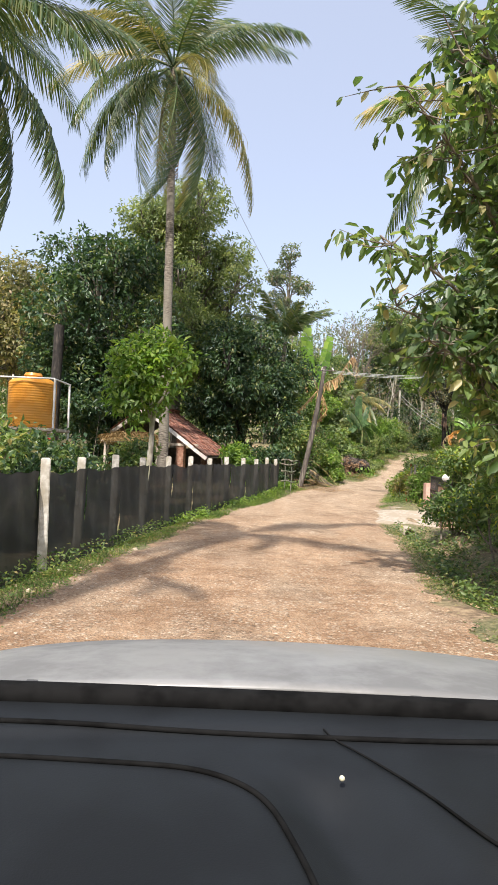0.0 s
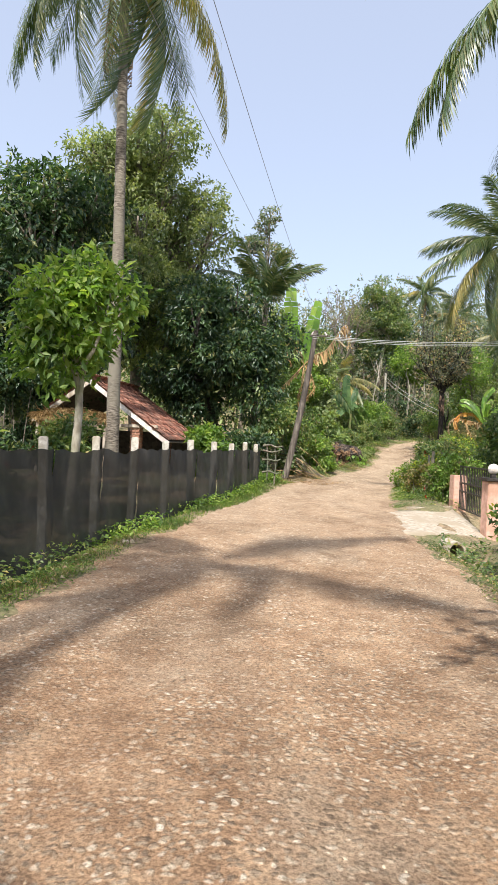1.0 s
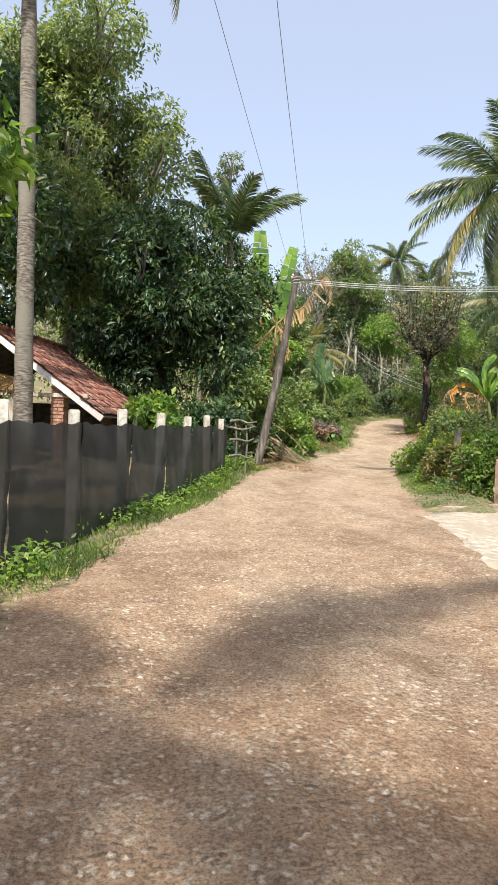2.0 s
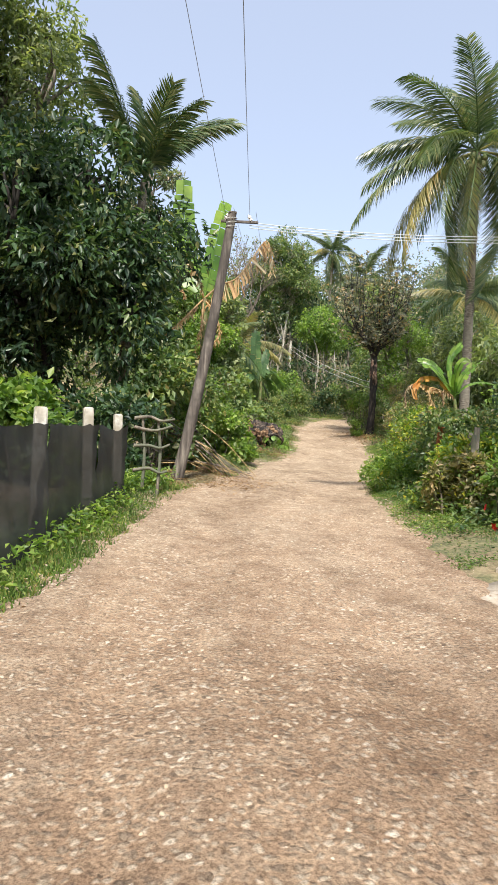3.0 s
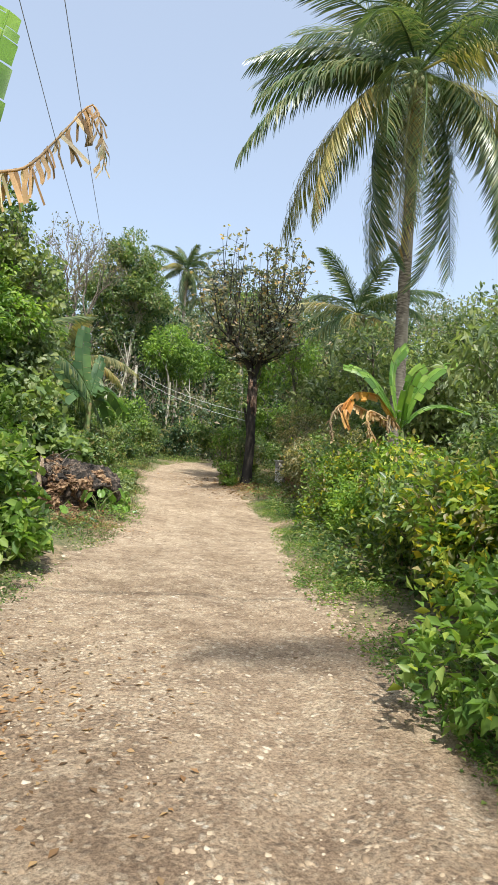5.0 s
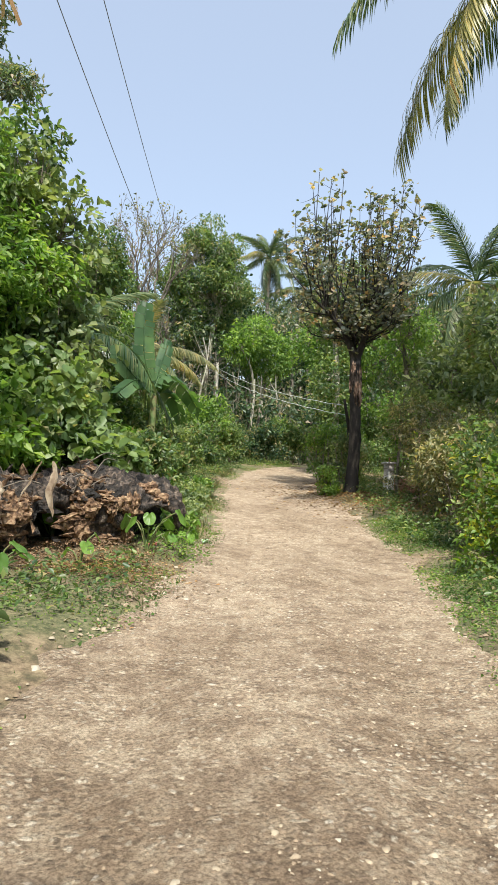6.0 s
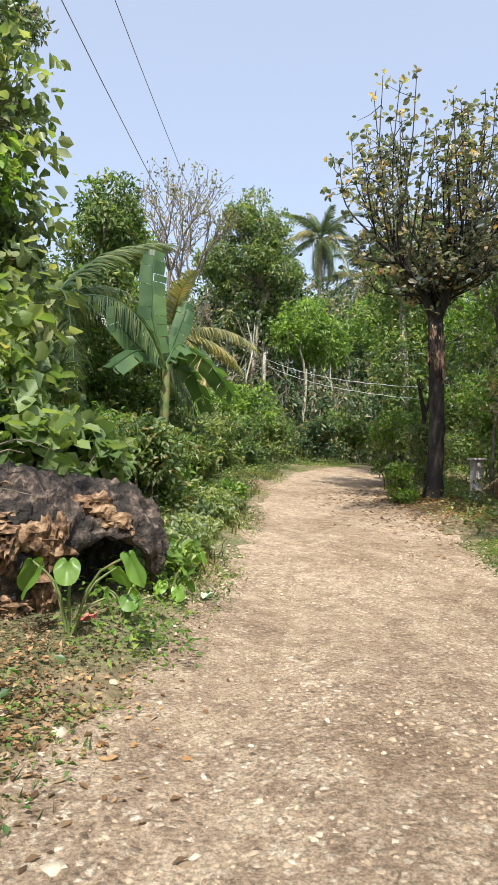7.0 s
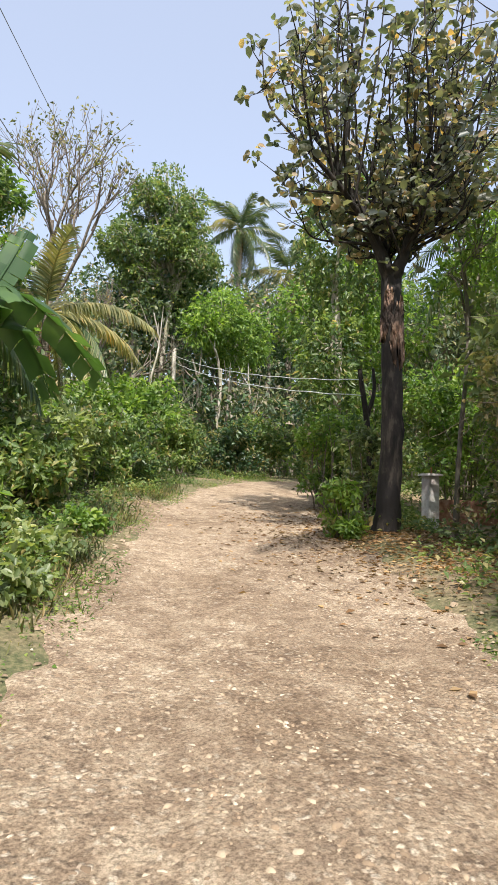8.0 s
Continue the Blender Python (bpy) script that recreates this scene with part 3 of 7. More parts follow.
def frond_mesh(length, rise, fall, per_side=55, leaflet=0.75, hang=0.55, twist=0.0, width=0.036):
    """A feather leaf along +x from the origin: a bent midrib with long folded leaflets on both sides, limp towards their tips."""
    u = np.linspace(0, 1, 16)
    rib = np.stack([length * (u - 0.12 * fall * u ** 3), 0.06 * length * twist * u ** 2, length * (rise * u - fall * u ** 2.2)], 1)
    v, f = tube_arrays(rib, 0.034 * (1 - u) ** 1.3 + 0.006, 5)
    f = np.concatenate([f[:, [0, 1, 2]], f[:, [0, 2, 3]]])
    s = np.linspace(0.14, 0.995, per_side)
    base = np.stack([np.interp(s, u, rib[:, k]) for k in range(3)], 1)
    tan = unit(np.gradient(base, axis=0))
    all_v, all_f = [v], [f]
    o = len(v)
    down = np.array([0, 0, 1.0])
    for sgn in (-1, 1):
        side = np.array([0, sgn, 0])
        up = unit(np.cross(tan, np.cross(down, tan)))
        n = len(s)
        limp = hang * RNG.uniform(0.55, 1.45, n)[:, None]
        ax = unit(tan * (0.5 + 0.45 * s[:, None]) + side * 0.85 + up * 0.22 - down * limp * 0.6 + RNG.standard_normal((n, 3)) * 0.07)
        ln = leaflet * (np.sin(np.pi * np.clip(0.14 + 0.78 * s, 0, 1)) ** 0.55 * 0.88 + 0.12) * RNG.uniform(0.8, 1.12, n)
        q1 = base + ax * ln[:, None] * 0.36
        d2 = unit(ax - down * (0.25 + 0.55 * limp))
        q2 = q1 + d2 * ln[:, None] * 0.36
        tip = q2 + unit(d2 - down * (0.3 + 0.7 * limp)) * ln[:, None] * 0.3
        wv = unit(tan + up * 0.35) * width
        q = np.stack([base - wv * 0.35, base + wv * 0.35, q1 + wv * 0.5, q1 - wv * 0.5, q2 + wv * 0.4, q2 - wv * 0.4, tip], 1).reshape(-1, 3)
        i = np.arange(n)[:, None] * 7 + o
        all_v.append(q)
        all_f.append(np.concatenate([i + [0, 1, 2], i + [0, 2, 3], i + [3, 2, 4], i + [3, 4, 5], i + [5, 4, 6]], 1).reshape(-1, 3))
        o += len(q)
    return arr_mesh("frond", np.concatenate(all_v), np.concatenate(all_f))


def palm(label, foot, top, fronds=24, length=4.2, yellow=5, trunk_r=0.16, seed=1, nuts=True, lowest=-1.28, turn0=0.0, dead=2, yellow_from=0.36, hang=0.35, arch=0.34, highest=1.3):
    """A coconut palm: ringed, slightly bowed trunk and a crown of arching fronds."""
    rnd = np.random.default_rng(seed)
    t = thing("coconut_palm", foot, label, "palm")
    d = np.array(top, float) - np.array(foot, float)
    n = 46
    u = np.linspace(0, 1, n)
    pts = np.stack([d[0] * u ** 1.5, d[1] * u ** 1.5, -0.2 + (d[2] + 0.2) * u], 1)
    rad = trunk_r * (1 - 0.38 * u + 0.55 * np.exp(-u * d[2] / 0.5))
    rad = rad * (1 + 0.05 * (np.arange(n) % 2))
    if d[2] > 0.5:
        part("trunk", arr_mesh("trunk", *tube_arrays(pts, rad, 12, 0.015), True), PALM_BARK, t)
    for i in range(fronds):
        k = i / max(fronds - 1, 1)
        ang = turn0 + i * 2.39996 + rnd.normal() * 0.28
        lift = max(highest - 2.25 * k ** 0.85 + rnd.normal() * 0.16, lowest)
        ln = length * rnd.uniform(0.85, 1.08) * (0.75 + 0.25 * min(1, k * 4))
        old = k > yellow_from and (i % 3 == 0 or yellow_from < 0.3) and yellow > 0
        if old:
            yellow -= 1
        me = frond_mesh(ln, 0.2, arch + 0.42 * k, int(44 + 15 * ln), 0.225 * length, hang + 0.75 * k + abs(rnd.normal()) * 0.15, rnd.normal() * 2.2)
        fr = part("frond", me, FROND_YELLOW if old else FROND, t, "yellowing frond" if old else "")
        fr.matrix_basis = Matrix.Translation(d + np.array([0, 0, 0.05])) @ Matrix.Rotation(ang, 4, "Z") @ Matrix.Rotation(-lift, 4, "Y")
    for i in range(dead):
        me = frond_mesh(length * 0.8, 0.05, 0.12, 36, 0.13 * length, 1.2, 0.4)
        fr = part("frond", me, LEAF_DEAD, t, "hanging brown dead frond")
        fr.matrix_basis = Matrix.Translation(d) @ Matrix.Rotation(turn0 + 2.6 * i + 0.8, 4, "Z") @ Matrix.Rotation(1.38, 4, "Y")
    if nuts:
        for i in range(11):
            bm = bmesh.new()
            bmesh.ops.create_icosphere(bm, subdivisions=2, radius=0.12)
            for v in bm.verts:
                v.co.z *= 1.25
            a = i * 0.61
            nut = part("coconut", bm, STEM, t)
            nut.location = Vector(d) + Vector((0.3 * math.cos(a), 0.3 * math.sin(a), -0.2 - 0.17 * (i % 3)))
    return t


def torn_leaf(keys, width, face, hang, seed, gap=0.25, lo=0.02, hi=0.06):
    """A wind-torn blade along a rib: strips on both sides, stiff (hang 0) or dangling (hang 1)."""
    rnd = np.random.default_rng(seed)
    rib = curve_pts(keys, 26)
    u = np.linspace(0, 1, 26)
    tan = unit(np.gradient(rib, axis=0))
    span = np.linalg.norm(np.diff(rib, axis=0), axis=1).sum()
    v, f = tube_arrays(rib, 0.022 * (1 - u) + 0.006, 5)
    f = np.concatenate([f[:, [0, 1, 2]], f[:, [0, 2, 3]]])
    vs, fs, o = [v], [f], len(v)
    down = np.array([0, 0, -1.0])
    for sgn in (-1, 1):
        a = 0.10
        while a < 0.99:
            b = min(a + rnd.uniform(lo, hi) * 2.4 / span, 1.0)
            w = 0.5 * width * math.sin(math.pi * min(1, 0.1 + 0.86 * a)) ** 0.4 * (1 - gap * rnd.random())
            sag = hang * rnd.uniform(0.6, 1.0)
            skew = rnd.normal() * 0.25 * hang + 0.12
            curl = rnd.normal() * 0.3 * hang
            taper = 1 - 0.55 * hang * rnd.random()
            rows = []
            for s in (a, (a + b) / 2, b - 0.004):
                p = np.array([np.interp(s, u, rib[:, k]) for k in range(3)])
                t = unit(np.array([np.interp(s, u, tan[:, k]) for k in range(3)]))
                side = unit(np.cross(t, face)) * sgn
                nrm = np.cross(side, t)
                d = unit(side * (1 - sag) + down * sag + t * skew + nrm * 0.12)
                mid = (s - (a + b) / 2) * span
                line = []
                for q in (0.0, 0.3, 0.65, 1.0):
                    line.append(p - t * mid * (1 - taper) * q + d * w * q + down * w * q * q * (0.1 + 0.25 * sag) + nrm * curl * w * q * q + side * 0.03 * math.sin(q * 7 + a * 40))
                rows.append(line)
            g = np.array(rows).reshape(-1, 3)
            vs.append(g)
            for i in range(2):
                for j in range(3):
                    k = o + i * 4 + j
                    fs.append(np.array([[k, k + 1, k + 5], [k, k + 5, k + 4]]))
            o += len(g)
            a = b if rnd.random() > gap * 0.5 * hang else b + 0.02
    return arr_mesh("leaf", np.concatenate(vs), np.concatenate(fs))


def banana_plant(label, foot, stem_top, stem_r=0.13):
    t = thing("banana_plant", foot, label, "banana plant")
    o = np.array(foot, float)
    e = np.array(stem_top, float) - o
    u = np.linspace(0, 1, 10)[:, None]
    part("stem", arr_mesh("stem", *tube_arrays(np.array([0, 0, -0.1]) * (1 - u) + e * u + np.array([0.08, 0, 0]) * np.sin(3 * u), stem_r * (1.15 - 0.6 * u[:, 0]), 10, 0.05), True), STEM, t)
    return t


def rib_leaf(plant, i, keys, width, face, hang, mat, lab=""):
    """One blade of a banana plant along a rib given in the world."""
    dry = mat is LEAF_TATTER
    o = np.array(plant.location)
    part("leaf", torn_leaf(np.array(keys, float) - o, width, np.array(face, float), hang, 10 * i + 3, 0.4 if dry else 0.06, 0.014 if dry else 0.05, 0.045 if dry else 0.2), mat, plant, lab)


def fan_tree(name, label, x, y, h, spread, trunk_r, bark, seed, leaf=None, leaves=0, size=0.2, levels=5, first=0.45):
    """A bare tree that forks again and again into fine upright twigs."""
    rnd = np.random.default_rng(seed)
    t = thing(name, (x, y, zat(x, y)), label, "tree")
    pieces, ends = [], []

    def grow(p, d, ln, r, level):
        e = p + d * ln
        m = (p + e) / 2 + rnd.standard_normal(3) * ln * 0.06
        pieces.append(limb([p, m, e], r, r * 0.62, 6, 6 if level < 2 else 4))
        if level >= levels:
            ends.append(e)
            return
        for _ in range(3 if level else 4):
            q = unit(d + rnd.standard_normal(3) * np.array([spread, spread, 0.25]) + np.array([0, 0, 0.22]))
            grow(p + (e - p) * rnd.uniform(0.7, 1.0), q, ln * rnd.uniform(0.55, 0.85) * (0.62 if level == 0 else 1), r * 0.6, level + 1)

    grow(np.array([0, 0, -0.2]), unit(np.array([0.04, 0.02, 1.0])), h * first, trunk_r, 0)
    part("trunk", arr_mesh("trunk", *pieces[0], True), bark, t)
    part("limb", arr_mesh("limb", *join(pieces[1:]), True), bark, t)
    if leaf is not None:
        b = np.array(ends)[rnd.integers(0, len(ends), leaves)] + rnd.standard_normal((leaves, 3)) * size * 0.7
        ln = size * rnd.uniform(0.6, 1.2, leaves)
        part("crown", arr_mesh("crown", *leaf_arrays(b, rnd.standard_normal((leaves, 3)), rnd.standard_normal((leaves, 3)), ln, ln * 0.5)), leaf, t)
    return t


ORANGE_LEAF = leaf_material("orange_leaf", [(0, (0.5, 0.2, 0.06)), (0.5, (0.55, 0.3, 0.08)), (1, (0.6, 0.36, 0.2))], 0.35, 0.6)


# ---- fence with shade net ----
FENCE = [(-2.95, -3.9), (-2.95, -2.2), (-2.95, -0.5), (-2.95, 1.2), (-2.95, 2.9), (-2.92, 4.6), (-2.86, 6.3), (-2.75, 8.0), (-2.58, 9.7), (-2.39, 11.33), (-2.16, 13.1), (-1.86, 14.7),
         (-1.5, 16.0), (-1.08, 17.5), (-0.63, 18.9), (-0.18, 20.1), (0.24, 21.2), (0.67, 22.8), (1.05, 24.2)]


def fence():
    t = thing("fence", (*FENCE[0], zat(*FENCE[0])), "dark shade-net fence on square concrete posts", "fence")
    o = np.array(t.location)
    for i, (x, y) in enumerate(FENCE):
        z = zat(x, y)
        h = 1.15 + 0.03 * math.sin(i * 2.3) - z
        bm = box_bm(0.115, 0.115, h + 0.3, (0, 0, (h - 0.3) / 2), 0.012)
        for v in bm.verts:
            v.co.x += 0.006 * math.sin(v.co.z * 9 + i)
        p = part("post", bm, POST_CONCRETE, t)
        p.location = np.array([x + (0.2 if i == 7 else 0.0), y, z]) - o
        p.rotation_euler = (0.015 * math.sin(i * 3.1), 0.02 * math.sin(i * 1.7), 0.3 + 0.1 * math.sin(i))
    for i in range(len(FENCE) - 1):
        a, b = np.array(FENCE[i]), np.array(FENCE[i + 1])
        d = unit(b - a)
        nrm = np.array([d[1], -d[0]])
        nu, nv = 22, 12
        u, v = np.meshgrid(np.linspace(0, 1, nu), np.linspace(0, 1, nv), indexing="ij")
        p = a[None, None] * (1 - u[..., None]) + b[None, None] * u[..., None]
        gz = land(p[..., 0].ravel(), p[..., 1].ravel()).reshape(u.shape)
        top = 0.97 - 0.07 * np.sin(np.pi * u) ** 2 * (0.6 + 0.5 * math.sin(i * 1.9)) + 0.012 * np.sin(u * 23 + i)
        z = gz - 0.06 + (top - gz + 0.06) * v
        belly = 0.115 + 0.035 * np.sin(np.pi * u) * np.sin(3 * v + i) + 0.014 * np.sin(u * 19 + v * 6 + i * 2) + 0.01 * np.sin(v * 22 + u * 5)
        q = np.concatenate([p + nrm * belly[..., None], z[..., None]], -1).reshape(-1, 3) - o
        j, k = np.meshgrid(np.arange(nu - 1), np.arange(nv - 1), indexing="ij")
        f = np.stack([j * nv + k, (j + 1) * nv + k, (j + 1) * nv + k + 1, j * nv + k + 1], -1).reshape(-1, 4)
        part("net_panel", arr_mesh("net_panel", q, f, True), NET, t, "sagging black shade net")


fence()

# ---- electric pole and lines ----
POLE_FOOT, POLE_TOP = (2.23, 27.06), (3.07, 26.85, 5.12)


def utility_pole():
    z = zat(*POLE_FOOT)
    t = thing("utility_pole", (*POLE_FOOT, z), "leaning weathered wooden utility pole", "pole")
    d = np.array(POLE_TOP) - np.array([*POLE_FOOT, z])
    u = np.linspace(-0.06, 1, 16)[:, None]
    pts = d * u + np.array([0.06, 0, 0]) * np.sin(np.pi * u)
    v, f = tube_arrays(pts, np.linspace(0.125, 0.085, 16), 8, 0.02)
    part("shaft", arr_mesh("shaft", v, f, True), POLE_WOOD, t)
    bm = box_bm(0.15, 0.15, 0.04, tuple(d), 0.01)
    part("cap", bm, POLE_WOOD, t)
    part("cross_arm", box_bm(0.72, 0.045, 0.05, tuple(d + np.array([0.14, -0.03, -0.16])), 0.008, rot=-0.2), POLE_WOOD, t)
    coil = np.array([(0.105 * math.cos(a), 0.105 * math.sin(a), 0.012 * a - 0.02) for a in np.linspace(0, 22, 90)])
    p = part("wire_binding", arr_mesh("wire_binding", *tube_arrays(coil, np.full(90, 0.006), 5), True), CABLE, t, "pale wire wound round the pole top")
    p.location = Vector(d) + Vector((-0.015, 0, -0.3))
    for at, turn in (((-0.13, 0.02, -0.12), 1.3), ((0.36, -0.08, -0.14), 0.25)):
        bm = bmesh.new()
        for k, (r, zz) in enumerate(((0.022, 0), (0.04, 0.03), (0.022, 0.06), (0.04, 0.085), (0.022, 0.11))):
            bmesh.ops.create_cone(bm, cap_ends=True, segments=10, radius1=r, radius2=r * 0.8, depth=0.04, matrix=Matrix.Translation((0, 0, zz)))
        p = part("insulator", bm, WHITE_PAINT, t)
        p.location, p.rotation_euler = Vector(d) + Vector(at), (0, turn - 0.8, 0)
    tail = limb([(0.36, -0.08, -0.16), (0.33, -0.09, -0.32), (0.31, -0.08, -0.5)], 0.018, 0.009, 14, 6, 0.25)
    part("wire_tail", arr_mesh("wire_tail", *tail, True), CABLE, t, "loose twisted wire end")


def wire(name, label, a, b, sag, r, mat, n=30, swing=0.0):
    u = np.linspace(0, 1, n)[:, None]
    a, b = np.array(a, float), np.array(b, float)
    p = a * (1 - u) + b * u - np.array([0, 0, sag]) * 4 * u * (1 - u)
    p[:, 2] += swing * np.sin(np.linspace(0, 60, n))
    o = a.copy()
    ob = part(name, arr_mesh(name, *tube_arrays(p - o, np.full(n, r), 5), True), mat)
    ob.location = o
    return tagged(ob, label, "wire")


utility_pole()
PT = np.array(POLE_TOP)
for hook, top, back_end, back_sag, fore_end, fore_sag in (((-0.12, 0.02, -0.05), (0.02, 0, 0.1), (-5.5, -6, 7.1), 0.34, (15.28, 62, 8.33), 2.27), ((0.33, -0.08, -0.1), (0.44, -0.08, 0.05), (-4.2, -6, 8.2), 1.2, (14.1, 62, 10.27), 1.83)):
    wire("overhead_wire", "thin grey overhead power wire", PT + np.array(hook), back_end, back_sag, 0.0038, WIRE)
    wire("overhead_wire", "thin grey overhead power wire", PT + np.array(top), fore_end, fore_sag, 0.0038, WIRE)
for k in range(3):
    wire("service_cable", "pale slack service cable crossing the road", PT + np.array([0.33, -0.05, -0.16 - 0.05 * k]), (13.0, 23.6 + 0.02 * k, 5.15 - 0.06 * k), 0.32, 0.007, CABLE, 40, 0.0)


def bare_post(name, label, x, y, h, r, mat, lean=(0, 0), cat="post"):
    z = zat(x, y)
    u = np.linspace(0, 1, 8)[:, None]
    p = np.concatenate([u * lean[0], u * lean[1], -0.2 + u * (h + 0.2)], 1)
    ob = part(name, arr_mesh(name, *tube_arrays(p, np.full(8, r), 8, 0.03), True), mat)
    ob.location = (x, y, z)
    return tagged(ob, label, cat)


bare_post("utility_post", "slim pale concrete cable post", 15.5, 66, 6.1, 0.1, POST_CONCRETE)
CABLE_END = ((14.55, 46.5, 3.75), (14.58, 46.55, 3.45))
for k in range(2):
    wire("service_cable", "pale slack service cable crossing the road", (15.5, 66, 8.2 - 0.35 * k), CABLE_END[k], 0.3, 0.010, CABLE, 40, 0.01)

# ---- palms ----
def palm_at(label, x, y, cx, cy, h, **kw):
    z = zat(x, y)
    return palm(label, (x, y, z), (cx, cy, h), **kw)


palm_at("tall coconut palm with yellowing lower fronds behind the fence", -3.3, 24.3, -3.55, 24.3, 16.1, fronds=30, length=5.2, yellow=6, trunk_r=0.2, seed=3)
palm_at("coconut palm with long drooping fronds beside the road", -6.9, 12.8, -6.6, 12.6, 9.9, fronds=24, length=4.6, yellow=3, trunk_r=0.18, seed=5)
palm_at("coconut palm whose fronds hang over the road", 7.4, 17.6, 7.1, 17.6, 11.4, fronds=24, length=4.8, yellow=3, trunk_r=0.18, seed=8)
palm_at("coconut palm with golden lower fronds above the hedge", 14.5, 37.3, 13.75, 36.0, 11.5, fronds=36, length=4.8, yellow=9, trunk_r=0.2, seed=11)
palm_at("young coconut palm rising out of the thicket", 1.1, 30.0, 1.5, 29.6, 6.6, fronds=12, length=2.6, yellow=0, trunk_r=0.14, seed=13, nuts=False, lowest=0.85, dead=0, hang=0.15, arch=0.14, highest=1.45)
palm_at("young coconut palm with arching fronds in the thicket", 5.3, 45.2, 5.5, 45.0, 4.7, fronds=18, length=3.6, yellow=0, trunk_r=0.15, seed=17, nuts=False, lowest=0.0, dead=0, arch=0.5, highest=0.85)
palm_at("coconut palm with yellow fronds at the wood's edge", 8.9, 53.9, 8.9, 53.7, 6.2, fronds=15, length=3.1, yellow=11, trunk_r=0.15, seed=19, nuts=False, lowest=-0.35, dead=1, yellow_from=0.1)
palm_at("far coconut palm above the trees", 20.9, 72.4, 20.9, 72.0, 17.9, fronds=24, length=3.3, yellow=2, trunk_r=0.18, seed=23)
palm_at("far coconut palm among the woods", 25.2, 74, 25.0, 73.6, 16.2, fronds=22, length=4.6, yellow=5, trunk_r=0.18, seed=47)
palm_at("coconut palm with yellow hanging fronds behind the hedge", 21.4, 49, 21.3, 48.7, 9.3, fronds=22, length=4.2, yellow=8, trunk_r=0.17, seed=29)

palm_at("tall coconut palm behind the fence whose shade crosses the road", -3.7, -0.6, -3.4, 0.2, 16.9, fronds=11, length=3.7, yellow=2, trunk_r=0.18, seed=37)
palm_at("slim palm with a small crown behind the fence", -3.95, -2.6, -3.9, -2.4, 13.4, fronds=9, length=1.5, yellow=1, trunk_r=0.1, seed=41, nuts=False, dead=0)

# ---- trees on the fence side ----
tree("jackfruit_tree", "dense dark green jackfruit tree", -6.6, 27.5, puffs(28, 2.5, 2.2, 2.4, 11.0, 1.3, 1, 0.85), 26000, 0.25, LEAF_DARK, BARK, 0.2, 4.5, 0.45)
tree("mango_tree", "tall mango tree with a broad sunlit crown", -3.9, 33.5, puffs(56, 3.6, 3.0, 4.4, 14.6, 1.3, 2, 0.85), 80000, 0.21, LEAF_PALE, BARK, 0.32, 6.5, 0.4, 0.6)
tree("dark_mango_tree", "low spreading dark-leaved mango tree", -0.5, 29.8, puffs(24, 2.6, 2.0, 1.6, 7.4, 1.0, 3, 0.55) + [(1.7, -0.9, 2.9, 1.0, 1.1, 1.3), (1.2, -0.4, 4.6, 0.7, 0.8, 0.8)], 30000, 0.22, LEAF_DARK, BARK_DARK, 0.22, 3.4, 0.4, 0.7)
tree("frangipani_tree", "small tree with bright fresh green leaves by the hut", -2.62, 16.6, [(0, 0, 3.7, 0.75, 0.75, 0.75), (0.5, 0, 4.0, 0.6, 0.6, 0.55), (-0.55, 0, 4.05, 0.6, 0.6, 0.6), (0.1, 0, 4.5, 0.5, 0.5, 0.45), (-0.35, 0, 3.0, 0.7, 0.6, 0.6), (-0.65, 0, 3.5, 0.5, 0.5, 0.5)], 2900, 0.22, LEAF_FRESH, BARK_PALE, 0.1, 2.7, 0.42, 0.35)
tree("slender_tree", "slender tree with thin foliage", 2.6, 52, puffs(16, 1.5, 1.4, 10.0, 16.6, 0.62, 61, 0.5), 5200, 0.24, LEAF_HAZED, BARK, 0.16, 12.5)
bare_post("dead_tree", "dark bare dead tree trunk", -7.7, 24.6, 5.9, 0.2, BARK_DARK, (0.1, 0), "trunk")
tree("fig_tree", "pale yellowish green tree behind the tank", -13, 34, puffs(16, 3.6, 3, 2.5, 10.0, 1.5, 4), 18000, 0.26, LEAF_OLIVE, BARK, 0.2, 5)
tree("acacia_tree", "bright bushy tree beside the banana", 3.5, 39.0, puffs(22, 1.4, 1.4, 1.6, 6.2, 0.6, 63, 0.5), 17000, 0.14, LEAF_FRESH, TWIG, 0.09, 3.4, 0.45, oval=True)
tree("sapling", "tall sapling with large pale rounded leaves", 5.1, 39.3, [(0, 0, 3.6, 0.9, 0.8, 1.0), (0.35, 0, 4.9, 0.55, 0.55, 0.9), (-0.5, 0.1, 5.2, 0.6, 0.6, 1.0), (0.1, -0.2, 2.6, 1.0, 0.9, 0.8), (-0.2, 0, 5.9, 0.4, 0.4, 0.6)], 2300, 0.16, LEAF_PALE, TWIG, 0.05, 4.4, 0.72, 0.4, oval=True, twigs=6, shell=0.3)
tree("sapling", "tall leafy sapling behind the log", 4.0, 40.2, [(0, 0, 4.6, 1.2, 1.2, 1.6), (0.6, 0, 6.2, 0.7, 0.7, 1.1), (-0.8, 0.2, 5.6, 0.9, 0.9, 1.3), (0.4, -0.4, 2.8, 1.3, 1.2, 1.3)], 11000, 0.15, LEAF_MID, TWIG, 0.08, 4.4, 0.5, oval=True)
tree("sapling", "tall leafy sapling in the thicket", 6.3, 48.4, puffs(14, 1.1, 1.1, 2.2, 8.6, 0.6, 91, 0.5), 9000, 0.16, LEAF_MID, TWIG, 0.08, 5.0, 0.45)
